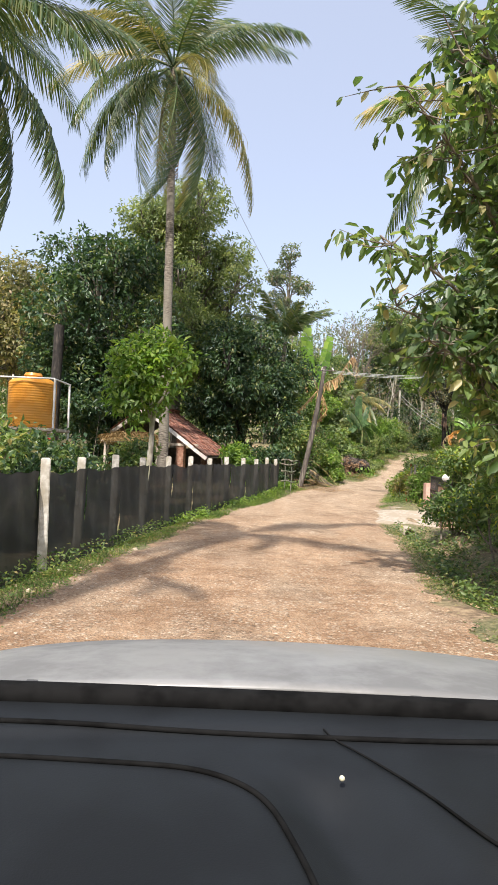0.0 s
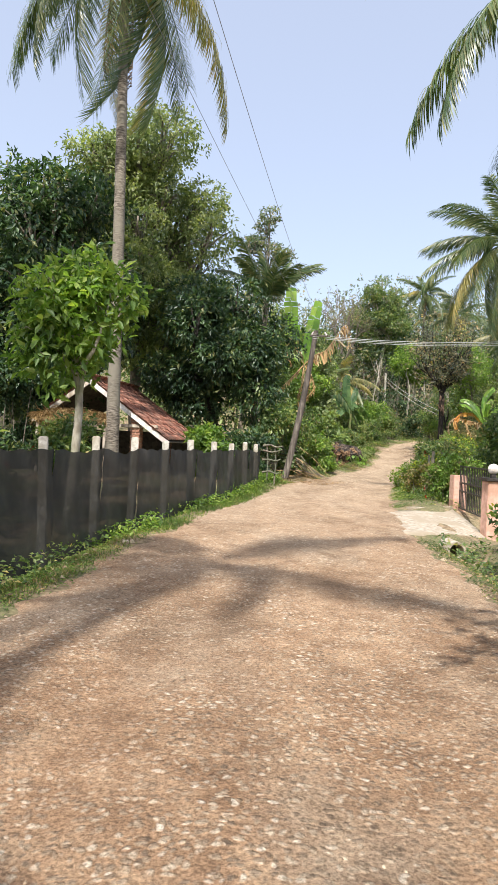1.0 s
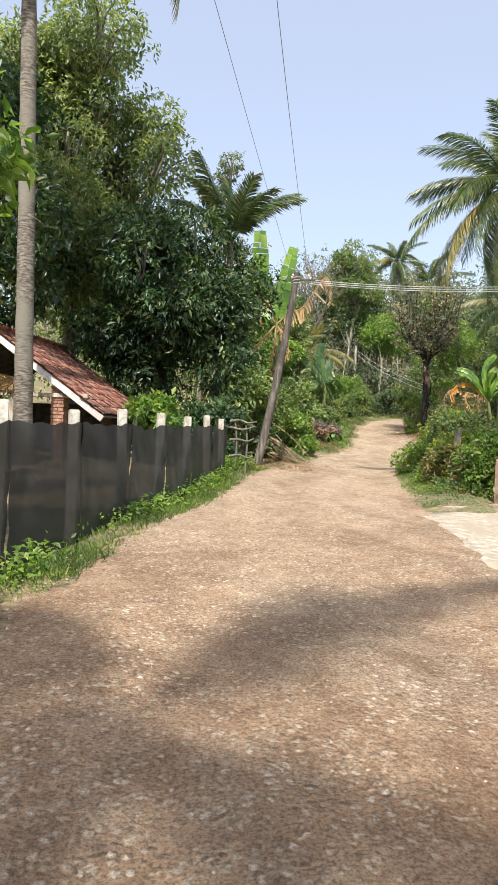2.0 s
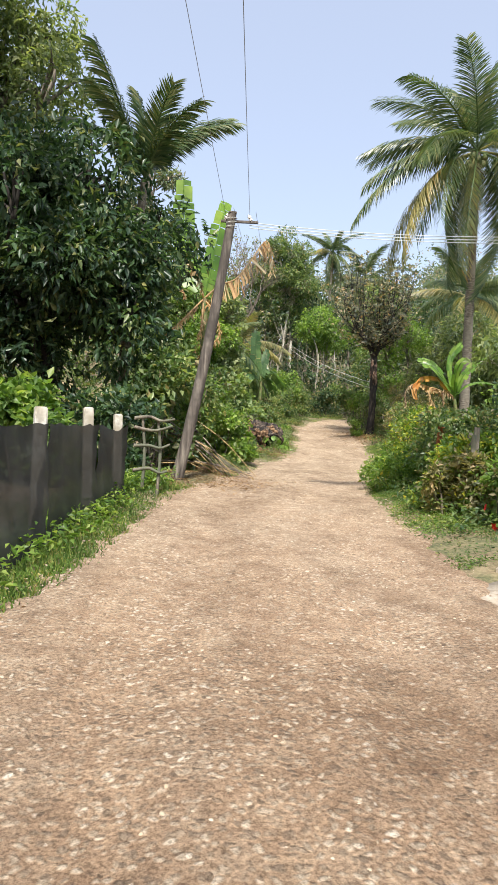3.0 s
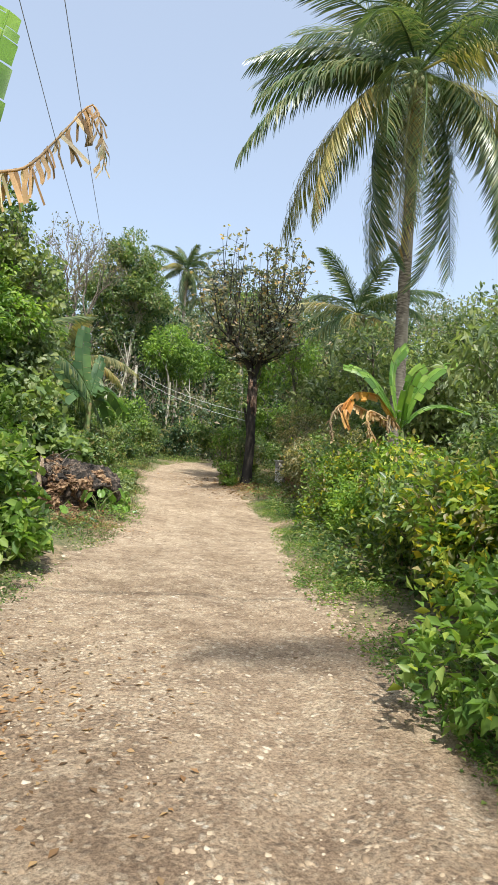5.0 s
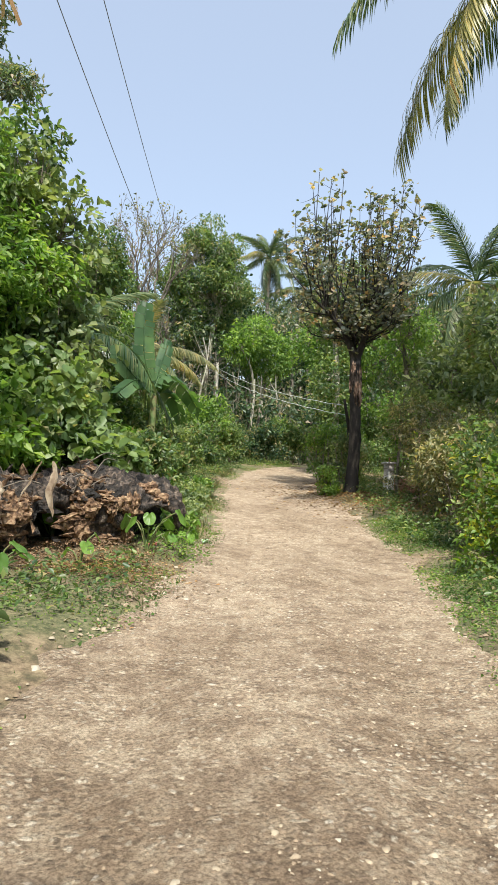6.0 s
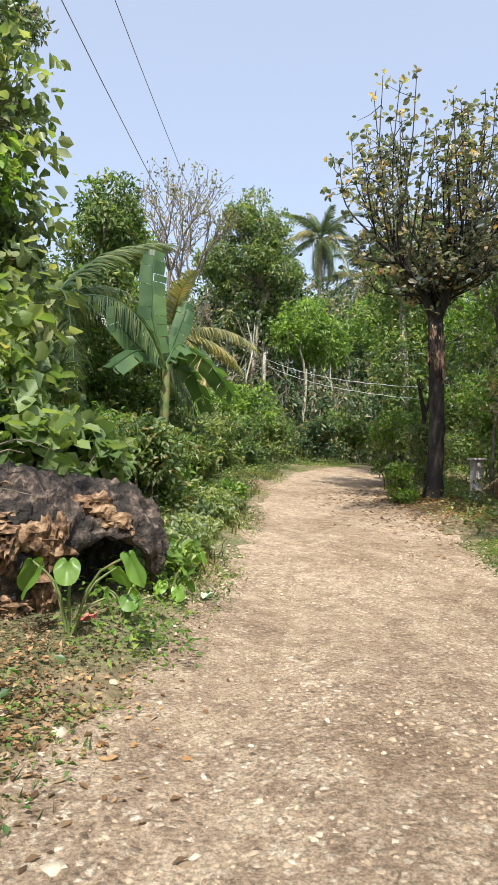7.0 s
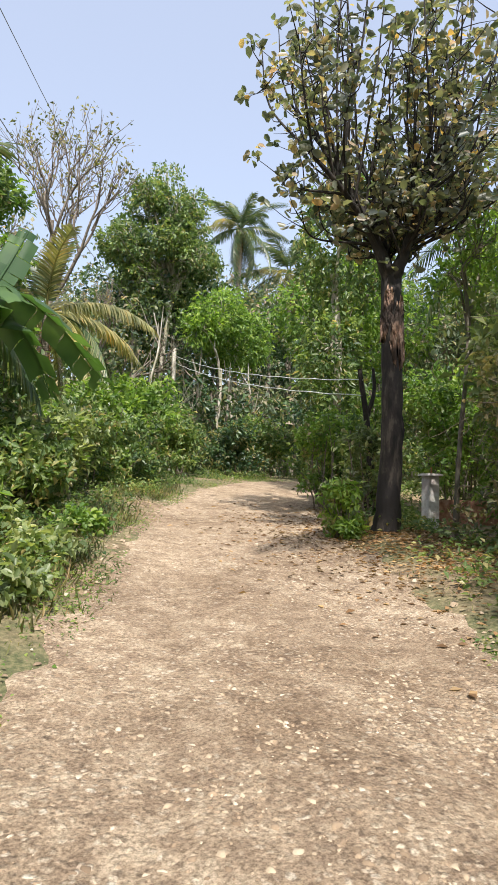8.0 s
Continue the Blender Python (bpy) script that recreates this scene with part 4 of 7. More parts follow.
tree("sapling", "tall leafy sapling in the thicket", 7.2, 52.4, puffs(14, 1.3, 1.2, 2.0, 8.0, 0.6, 92, 0.5), 9000, 0.17, LEAF_FRESH, TWIG, 0.08, 4.6, 0.45)
tree("sapling", "tall leafy sapling behind the log", 2.6, 38.6, [(0, 0, 4.6, 1.4, 1.2, 1.8), (0.3, 0, 6.6, 0.9, 0.9, 1.4), (0.4, -0.4, 2.6, 1.4, 1.3, 1.4)], 12000, 0.14, LEAF_MID, TWIG, 0.08, 4.4, 0.5)
fan_tree("bare_tree", "half bare tree with thin grey twigs", 8.9, 56.5, 9.3, 0.42, 0.13, TWIG, 5, LEAF_OLIVE, 900, 0.16, 5, 0.62)
fan_tree("dry_tree", "bare brown dry-season tree", 11.2, 66, 8.5, 0.5, 0.16, TWIG, 9, LEAF_BROWN, 500, 0.22, 5, 0.5)
fan_tree("dry_tree", "bare brown dry-season tree", 6.2, 64, 9.5, 0.5, 0.16, TWIG, 15, LEAF_BROWN, 700, 0.22, 5, 0.5)
tree("tall_tree", "tall pale-trunked tree with a high crown", 15.0, 67.0, puffs(46, 2.5, 2.3, 7.6, 15.4, 0.85, 5, 0.6), 26000, 0.22, LEAF_MID, BARK_PALE, 0.16, 9.6, lean=(0.4, 0))
tree("slender_tree", "slender forked tree with thin foliage", 16.9, 64, [(0.3, 0, 7.6, 1.3, 1.3, 1.3), (-0.5, 0, 6.9, 1.1, 1.1, 1.0)], 2600, 0.25, LEAF_FRESH, BARK_PALE, 0.11, 5.0, lean=(0.4, 0))
tree("slender_tree", "slender pale tree at the wood's edge", 18.2, 65, [(0.3, 0, 6.6, 1.6, 1.4, 1.5)], 3600, 0.25, LEAF_FRESH, BARK_PALE, 0.10, 4.6)

# ---- trees on the other side ----
def teak_tree():
    """Black pollard trunk, forked above head height, with many thin upright shoots and sparse leaves."""
    x, y = 13.35, 43.8
    rnd = np.random.default_rng(33)
    t = thing("teak_tree", (x, y, zat(x, y)), "half bare pollard tree with black trunk and dull brown-green leaves", "tree")
    u = np.linspace(0, 1, 18)[:, None]
    pts = np.concatenate([0.12 * u + 0.05 * np.sin(4 * u), 0.05 * u, -0.2 + 4.15 * u], 1)
    part("trunk", arr_mesh("trunk", *tube_arrays(pts, 0.17 * (1 + 0.45 * np.exp(-np.linspace(0, 4.15, 18) / 0.3)) * np.linspace(1, 0.88, 18), 14, 0.07), True), BARK_DARK, t)
    fork = np.array([0.09, 0.05, 3.75])
    mains = [[fork, (-0.2, 0, 4.3), (-0.55, 0.1, 5.0), (-1.0, 0.2, 5.8)], [fork, (0.38, 0.1, 4.3), (0.65, 0.1, 5.0), (1.0, 0, 5.9)], [fork, (0.1, 0.3, 4.4), (0.1, 0.6, 5.5)], [fork, (0.2, -0.3, 4.4), (0.35, -0.7, 5.3)], [(-0.33, 0.03, 4.55), (-0.95, -0.2, 4.95), (-1.5, -0.3, 5.3)], [(0.5, 0.1, 4.6), (1.05, 0.2, 4.95), (1.6, 0.3, 5.4)]]
    spine = []
    for i, m in enumerate(mains):
        p = curve_pts(m, 16)
        spine += list(p[4:])
        part("limb", arr_mesh("limb", *tube_arrays(p, np.linspace(0.115 if i < 4 else 0.05, 0.03, 16), 9, 0.08), True), BARK_DARK, t)
    spine = np.array(spine)
    bases, axes, sizes, k = [], [], [], 0

    def whorl(p, n, lo, hi):
        for _ in range(n):
            bases.append(p + rnd.standard_normal(3) * 0.04)
            axes.append(rnd.standard_normal(3) * np.array([1, 1, 0.55]) + np.array([0, 0, 0.15]))
            sizes.append(rnd.uniform(lo, hi))

    while k < 112:
        z = rnd.uniform(4.6, 9.15)
        a, q = rnd.uniform(0, 6.28), rnd.random() ** 0.5
        w = 2.2 * (1 - 0.4 * max(0, (z - 7.5) / 1.6) ** 2) * min(1, 0.45 + (z - 4.2) / 3.0)
        e = np.array([math.cos(a) * q * w, math.sin(a) * q * w * 0.85, z])
        if z > 9.1 - 1.0 * math.exp(-(e[0] / 0.35) ** 2):
            continue
        low = spine[spine[:, 2] < max(z - 0.5, 4.45)]
        s = low[np.argmin(np.hypot(low[:, 0] - e[0] * 0.72, low[:, 1] - e[1] * 0.72) + 0.25 * np.abs(z - 2.6 - low[:, 2]) + rnd.random(len(low)) * 0.3)]
        line = curve_pts([s, s * 0.45 + e * 0.55 + np.array([(e[0] - s[0]) * 0.22 + rnd.normal() * 0.1, (e[1] - s[1]) * 0.22 + rnd.normal() * 0.1, -0.1]), e], 13)
        shoot = [tube_arrays(line, np.linspace(0.023, 0.007, 13), 5, 0.05)]
        full = rnd.uniform(0.1, 0.85) if z > 7.0 else rnd.uniform(0.3, 0.9)
        whorl(e, int(3 + 6 * full), 0.09, 0.19)
        for _ in range(7):
            j = rnd.integers(4, 12)
            tip = line[j] + rnd.standard_normal(3) * np.array([0.26, 0.26, 0.14]) + np.array([0, 0, 0.2])
            shoot.append(limb([line[j], (line[j] + tip) / 2 + rnd.standard_normal(3) * 0.03, tip], 0.011, 0.004, 5, 4))
            whorl(tip, int(1 + 7 * full), 0.08, 0.18)
            whorl(line[j], int(3 * full), 0.08, 0.16)
        part("shoot", arr_mesh("shoot", *join(shoot), True), BARK_DARK, t)
        k += 1
    for _ in range(70):
        p = spine[rnd.integers(0, len(spine))]
        whorl(p + rnd.standard_normal(3) * np.array([0.3, 0.3, 0.25]), 4, 0.09, 0.2)
    b, a, ln = np.array(bases), np.array(axes), np.array(sizes)
    part("crown", arr_mesh("crown", *round_leaf_arrays(b, a, rnd.standard_normal((len(b), 3)) + np.array([0, 0, 0.5]), ln, ln * 0.62)), LEAF_BROWN, t)


teak_tree()
tree("pale_tree", "pale thin tree with creeper behind the black trunk", 16.4, 50.5, [(0, 0, 6.8, 1.4, 1.4, 1.8), (-0.4, 0, 3.4, 0.9, 0.9, 1.6)], 6000, 0.2, LEAF_MID, BARK_PALE, 0.13, 5.8, lean=(-0.5, 0))
tree("garden_tree", "thin garden tree with bright leaves and dry creepers", 15.5, 44.9, puffs(9, 1.1, 1.1, 4.5, 6.9, 0.6, 81), 2200, 0.15, LEAF_FRESH, BARK, 0.05, 4.4, twigs=8, shell=0.3, lean=(0.3, 0.1))
for k, (x, y, h, r, m) in enumerate([(18.5, 43.5, 6.0, 2.4, LEAF_PALE), (22.5, 40.5, 8.5, 2.9, LEAF_PALE), (19.0, 55, 8.5, 2.6, LEAF_FRESH), (26, 47, 9.0, 3.2, LEAF_PALE), (17.5, 39, 4.6, 1.7, LEAF_PALE), (25, 56, 10, 3.2, LEAF_HAZED), (23, 33, 6.5, 2.6, LEAF_MID), (29, 38, 9, 3.2, LEAF_HAZED)]):
    tree("garden_tree", "leafy garden tree behind the hedge", x, y, puffs(12, r * 0.85, r * 0.85, h * 0.22, h * 0.95, r * 0.45, k + 20), 8200, 0.26, m, BARK, 0.15, h * 0.5)


def overhang_tree():
    """The near tree whose leafy boughs hang over the road."""
    x, y = 3.15, 7.3
    z = zat(x, y)
    t = thing("roadside_tree", (x, y, z), "roadside tree with long drooping green leaves and bare twigs", "tree")
    u = np.linspace(0, 1, 12)[:, None]
    pts = np.concatenate([0.25 * np.sin(u * 3), 0.1 * u, -0.2 + 6.4 * u], 1)
    part("trunk", arr_mesh("trunk", *tube_arrays(pts, np.linspace(0.12, 0.05, 12), 8, 0.04), True), BARK_DARK, t)
    ends = [(-1.85, -0.6, 4.0), (-1.6, -0.4, 3.3), (-1.3, -0.6, 2.9), (-1.2, -0.5, 5.1), (-0.6, 0, 5.8), (-0.5, -0.9, 2.2), (0.4, -0.6, 3.0), (0.6, 0.3, 4.4), (-0.2, -1.2, 3.8), (0.9, 0.6, 5.6), (-0.8, -0.4, 6.6), (0.3, -0.9, 1.6), (-1.7, -0.8, 5.5), (-1.35, -0.9, 6.2), (-0.9, -0.5, 6.5), (-0.4, -0.8, 5.2)]
    tw, bases, axes = [], [], []
    for e in ends:
        e = np.array(e)
        s = np.array([0.1, 0, max(0.8, e[2] * 0.62)])
        p = curve_pts([s, s * 0.5 + e * 0.5 + np.array([0, 0, 0.25]), e], 14)
        tw.append(tube_arrays(p, np.linspace(0.035, 0.007, 14), 6, 0.05))
        for k in range(30):
            q = p[RNG.integers(3, 14)]
            d = unit(RNG.standard_normal(3) * np.array([1, 1, 0.6]))
            ee = q + d * RNG.uniform(0.25, 0.7)
            pp = curve_pts([q, (q + ee) / 2 + RNG.standard_normal(3) * 0.05, ee], 7)
            tw.append(tube_arrays(pp, np.linspace(0.01, 0.003, 7), 5))
            for j in range(9):
                bases.append(pp[RNG.integers(2, 7)] + RNG.standard_normal(3) * 0.03)
                axes.append(d * 0.6 + RNG.standard_normal(3) * 0.55 + np.array([0, 0, -0.55]))
    part("branchwork", arr_mesh("branchwork", *join(tw), True), TWIG, t)["kind"] = "stuff"
    b, a = np.array(bases), np.array(axes)
    ln = RNG.uniform(0.1, 0.21, len(b))
    part("crown", arr_mesh("crown", *round_leaf_arrays(b, a, RNG.standard_normal((len(b), 3)) * 0.5 + np.array([0, 0, 1.0]), ln, ln * 0.44)), LEAF_MID, t)
    part("inner_crown", leaf_cloud("inner_crown", [(0.8, 0.2, 4.2, 1.2, 1.0, 2.2), (0.5, 0.0, 2.0, 0.9, 0.9, 1.3), (1.2, 0.6, 6.3, 1.3, 1.0, 1.0), (-0.2, -0.3, 3.4, 0.7, 0.7, 1.0)], 15000, 0.14, 0.42, 4, 0.4, 0.5, 0.4), LEAF_MID, t)


overhang_tree()

# ---- bananas ----
plant = banana_plant("tall banana plant with torn and dry leaves behind the pole", (3.46, 33.60, zat(3.46, 33.60)), (3.51, 33.50, 4.80), 0.15)
rib_leaf(plant, 0, [(3.51, 33.50, 4.80), (3.98, 33.50, 5.24), (4.46, 33.50, 5.48), (4.90, 33.50, 6.08), (5.31, 33.50, 6.68), (5.46, 33.40, 6.34), (5.56, 33.40, 5.75)], 1.05, (0, -1, 0.2), 0.86, LEAF_TATTER, "dry brown torn leaf")
rib_leaf(plant, 1, [(3.51, 33.50, 4.80), (3.68, 33.50, 5.66), (3.88, 33.50, 6.81), (4.07, 33.50, 7.71)], 0.62, (0.3, -1, 0.1), 0.12, BANANA, "")
rib_leaf(plant, 2, [(3.51, 33.50, 4.80), (3.08, 33.90, 5.66), (2.88, 33.90, 6.97), (2.81, 33.90, 8.38)], 0.72, (0.1, -1, 0.1), 0.10, BANANA, "")
rib_leaf(plant, 3, [(3.51, 33.50, 4.80), (3.25, 33.20, 5.40), (2.78, 33.20, 5.91), (2.68, 33.20, 5.29), (2.92, 33.10, 4.71)], 0.50, (0, -1, 0.2), 0.90, LEAF_TATTER, "dry brown torn leaf")
rib_leaf(plant, 4, [(3.51, 33.50, 4.80), (3.84, 33.20, 4.28), (3.93, 33.20, 3.67), (3.32, 33.10, 2.96)], 0.45, (0, -1, 0.2), 0.85, LEAF_TATTER, "dry brown torn leaf")
rib_leaf(plant, 5, [(3.51, 33.50, 4.80), (3.42, 33.20, 3.90), (3.28, 33.20, 3.27), (3.35, 33.10, 2.59)], 0.45, (0.4, -1, 0.2), 0.85, LEAF_TATTER, "dry brown torn leaf")
rib_leaf(plant, 6, [(3.51, 33.50, 4.80), (2.88, 33.00, 4.08), (2.36, 32.80, 3.52), (1.99, 32.60, 3.01)], 0.40, (0, -1, 0.2), 0.90, LEAF_TATTER, "dry brown torn leaf")
rib_leaf(plant, 7, [(3.51, 33.50, 4.80), (3.76, 33.90, 4.74), (3.85, 33.90, 3.94), (3.30, 33.90, 2.27)], 0.50, (0.3, -1, 0.2), 0.80, LEAF_TATTER, "dry brown torn leaf")
plant = banana_plant("bright young banana plant with one orange leaf", (12.72, 34.7, zat(12.72, 34.7)), (12.52, 34.70, 2.38), 0.1)
rib_leaf(plant, 0, [(12.52, 34.70, 2.38), (11.92, 34.50, 3.00), (11.42, 34.35, 3.36), (11.01, 34.25, 3.40)], 0.36, (0, -0.5, 0.9), 0.15, BANANA, "")
rib_leaf(plant, 1, [(12.52, 34.70, 2.38), (12.15, 35.00, 3.20), (11.85, 35.20, 3.60), (11.45, 35.40, 3.72)], 0.34, (0.3, -0.8, 0.5), 0.10, BANANA, "")
rib_leaf(plant, 2, [(12.52, 34.70, 2.38), (12.36, 34.80, 3.25), (12.50, 34.95, 3.85), (12.98, 35.10, 4.32)], 0.36, (0.6, -0.8, 0.1), 0.08, BANANA, "")
rib_leaf(plant, 3, [(12.52, 34.70, 2.38), (12.68, 34.50, 3.07), (13.10, 34.30, 3.62), (13.66, 34.10, 3.98)], 0.34, (-0.2, -0.6, 0.7), 0.10, BANANA, "")
rib_leaf(plant, 4, [(12.52, 34.70, 2.38), (12.85, 34.50, 2.80), (13.34, 34.30, 2.94), (13.92, 34.10, 2.80)], 0.34, (0, -0.3, 1.0), 0.20, BANANA, "")
rib_leaf(plant, 5, [(12.52, 34.70, 2.38), (12.30, 34.30, 3.00), (12.28, 34.05, 3.45), (12.40, 33.85, 3.62)], 0.3, (-0.7, -0.6, 0.3), 0.10, BANANA, "")
rib_leaf(plant, 7, [(12.52, 34.70, 2.38), (11.93, 34.60, 2.90), (11.68, 34.55, 3.03), (11.15, 34.50, 2.98), (10.89, 34.45, 2.60), (10.97, 34.40, 2.25)], 0.3, (0, -0.7, 0.7), 0.60, ORANGE_LEAF, "orange dying leaf")
rib_leaf(plant, 8, [(12.52, 34.70, 2.38), (12.01, 34.50, 2.60), (11.98, 34.40, 2.10)], 0.35, (0, -1, 0.2), 0.85, LEAF_TATTER, "dry brown torn leaf")
rib_leaf(plant, 9, [(12.52, 34.70, 2.38), (11.59, 34.50, 2.66), (11.43, 34.40, 2.39), (11.63, 34.30, 1.95)], 0.40, (0, -1, 0.2), 0.90, LEAF_TATTER, "dry brown torn leaf")
rib_leaf(plant, 10, [(12.52, 34.70, 2.38), (11.11, 34.60, 2.77), (10.61, 34.50, 2.47), (10.59, 34.40, 2.0)], 0.35, (0, -1, 0.2), 0.90, LEAF_TATTER, "dry brown torn leaf")
plant = banana_plant("banana plant in the thicket with shade coloured into its leaves", (7.5, 43.6, zat(7.5, 43.6)), (7.7, 43.5, 3.4), 0.12)
rib_leaf(plant, 0, [(7.70, 43.50, 3.40), (8.00, 43.80, 3.85), (8.70, 44.60, 3.65), (9.37, 45.29, 3.11)], 0.62, (-0.6, -0.5, 0.6), 0.50, BANANA_SHADED, "")
rib_leaf(plant, 1, [(7.70, 43.50, 3.40), (7.95, 43.70, 3.60), (8.35, 44.10, 3.20), (8.64, 44.40, 2.65)], 0.50, (-0.6, -0.6, 0.5), 0.35, BANANA_SHADED, "")
rib_leaf(plant, 2, [(7.70, 43.50, 3.30), (7.45, 43.50, 4.20), (7.42, 43.60, 5.00), (7.50, 43.70, 5.60)], 0.55, (0.3, -1, 0.1), 0.05, BANANA_SHADED, "")
rib_leaf(plant, 3, [(7.60, 43.50, 3.30), (6.90, 43.40, 4.00), (6.75, 43.40, 4.40)], 0.50, (0.3, -1, 0.1), 0.05, BANANA_SHADED, "")
rib_leaf(plant, 4, [(7.70, 43.60, 3.40), (8.00, 44.20, 4.20), (8.25, 44.60, 4.90)], 0.40, (0.3, -1, 0.3), 0.10, BANANA_SHADED, "")
rib_leaf(plant, 5, [(7.70, 43.40, 3.30), (7.20, 42.90, 3.50), (6.70, 42.50, 3.10)], 0.50, (0, -0.5, 0.9), 0.30, BANANA_SHADED, "")
rib_leaf(plant, 6, [(7.70, 43.60, 3.30), (7.30, 44.30, 4.00), (7.00, 44.90, 4.10)], 0.50, (0, -0.5, 0.9), 0.30, BANANA_SHADED, "")

# ---- hedge along the gardens ----
HEDGE = [(6.15, 21.9, 1.2, 0.75, LEAF_FRESH), (6.4, 23.3, 1.1, 0.75, LEAF_LIME), (6.9, 24.7, 1.35, 0.85, LEAF_MID), (7.2, 26.1, 1.3, 0.9, LEAF_FRESH), (7.9, 27.6, 1.35, 0.9, LEAF_LIME), (8.6, 29.1, 1.3, 0.9, LEAF_MID),
         (9.3, 30.6, 1.45, 0.95, LEAF_LIME), (10.2, 32.1, 1.5, 1.0, LEAF_FRESH), (11.0, 33.8, 1.6, 1.0, LEAF_LIME), (11.7, 35.6, 1.7, 1.05, LEAF_MID), (12.6, 37.4, 1.9, 1.1, LEAF_OLIVE), (13.5, 39.3, 2.2, 1.2, LEAF_OLIVE), (14.5, 41.2, 2.4, 1.2, LEAF_OLIVE), (5.75, 22.9, 0.8, 0.4, LEAF_OLIVE)]
for k, (x, y, h, r, m) in enumerate(HEDGE):
    bush("hedge_bush", {"leaf_lime": "yellow-green croton hedge bush", "leaf_mid": "green leafy hedge bush", "leaf_fresh": "fresh green leafy hedge bush", "leaf_olive": "dry olive scrub bush"}[m.name], x, y, lumpy(h, r * 1.15, k + 100, 14),
         5600, 0.1, m, accent=LEAF_LIME if k % 2 else LEAF_OLIVE, flowers=(PETAL_WHITE, 6, 0.05, "white flowers") if k in (9, 10) else (PETAL, 9, 0.06, "red flowers") if k == 0 else None, group="hedge along the road")
for k, (x, y, h, r, m) in enumerate([(9.4, 25.5, 2.4, 1.3, LEAF_MID), (11.2, 28.6, 2.2, 1.4, LEAF_DARK), (13.2, 31.0, 2.4, 1.5, LEAF_MID), (15.5, 34, 2.8, 1.6, LEAF_MID), (16.8, 40.6, 3.0, 1.5, LEAF_PALE), (18.8, 48.4, 3.2, 1.4, LEAF_PALE), (18.5, 48.5, 3.6, 1.7, LEAF_FRESH), (15.2, 48.6, 1.8, 0.8, LEAF_MID), (10.5, 21.5, 2.6, 1.5, LEAF_MID), (9.2, 14.5, 3.0, 1.7, LEAF_DARK), (13.5, 25, 3.4, 1.9, LEAF_DARK), (18, 29, 3.6, 2.1, LEAF_DARK)]):
    bush("garden_shrub", "dense green garden shrub", x, y, lumpy(h, r * 1.1, k + 200, 13), 3800, 0.16, m, accent=LEAF_FRESH)
for k, (x, y, h, r) in enumerate([(3.75, 6.6, 1.5, 0.75), (3.95, 8.0, 1.7, 0.8), (4.1, 9.4, 1.8, 0.85), (4.5, 10.8, 1.7, 0.85), (4.8, 5.4, 1.8, 0.9), (5.0, 12.6, 1.9, 0.95), (4.47, 13.4, 1.75, 0.6), (3.6, 5.2, 1.4, 0.7), (3.6, 3.6, 1.5, 0.8), (3.7, 2.0, 1.6, 0.8)]):
    bush("roadside_bush", "dense small-leaved green roadside bush", x, y, lumpy(h, r * 1.1, k + 300, 13), 3600, 0.1, LEAF_MID, accent=LEAF_LIME)

# ---- thicket on the fence side ----
for k, (x, y, h, r, m, s) in enumerate([(-4.6, 10.5, 2.1, 1.2, LEAF_MID, .13), (-4.2, 12.6, 2.0, 1.2, LEAF_DARK, .13), (-4.9, 14.8, 2.1, 1.3, LEAF_MID, .13), (-6.8, 17, 2.2, 1.4, LEAF_DARK, .14), (-5.2, 18.2, 1.9, 1.3, LEAF_MID, .13), (-8.5, 15, 2.2, 1.5, LEAF_MID, .14), (-3.9, 20.6, 1.9, 0.9, LEAF_MID, .13),
                                        (-9.5, 20, 2.6, 1.7, LEAF_MID, .16), (-6.3, 24.9, 3.1, 0.9, LEAF_DARK, .16), (-0.3, 25.6, 1.9, 0.7, LEAF_FRESH, .17), (0.9, 27.0, 1.6, 0.9, LEAF_DARK, .15), (1.7, 28.6, 2.6, 1.1, LEAF_MID, .16)]):
    bush("garden_bush", "leafy garden bush with red hibiscus flowers" if k < 7 else "leafy garden bush with dense foliage", x, y, lumpy(h * (0.95 if k < 7 else 1.0), r * 1.15, k + 400, 14), 3800, s * 1.1, m, flowers=(PETAL, 9, 0.1, "red hibiscus flowers") if k < 7 else None)
NEAR_THICKET = [(2.7, 30.4, 2.2, 1.0, LEAF_MID, .15), (3.9, 31.6, 1.5, 0.7, LEAF_FRESH, .14), (3.0, 32.4, 2.6, 1.2, LEAF_MID, .16), (4.2, 37.6, 2.3, 1.0, LEAF_FRESH, .2), (4.9, 38.3, 1.9, 1.0, LEAF_MID, .2), (5.8, 39.6, 1.3, 0.85, LEAF_FRESH, .15), (6.3, 40.3, 1.3, 0.8, LEAF_MID, .14), (4.9, 40.9, 2.1, 1.3, LEAF_MID, .17),
                (7.0, 41.3, 1.3, 0.85, LEAF_MID, .14), (6.8, 42.8, 1.5, 1.0, LEAF_FRESH, .16), (7.7, 43.4, 1.2, 0.75, LEAF_MID, .14), (8.1, 45.2, 1.6, 0.95, LEAF_MID, .15), (8.8, 47.1, 1.6, 0.95, LEAF_PALE, .15), (7.4, 47.8, 2.4, 1.4, LEAF_MID, .18)]
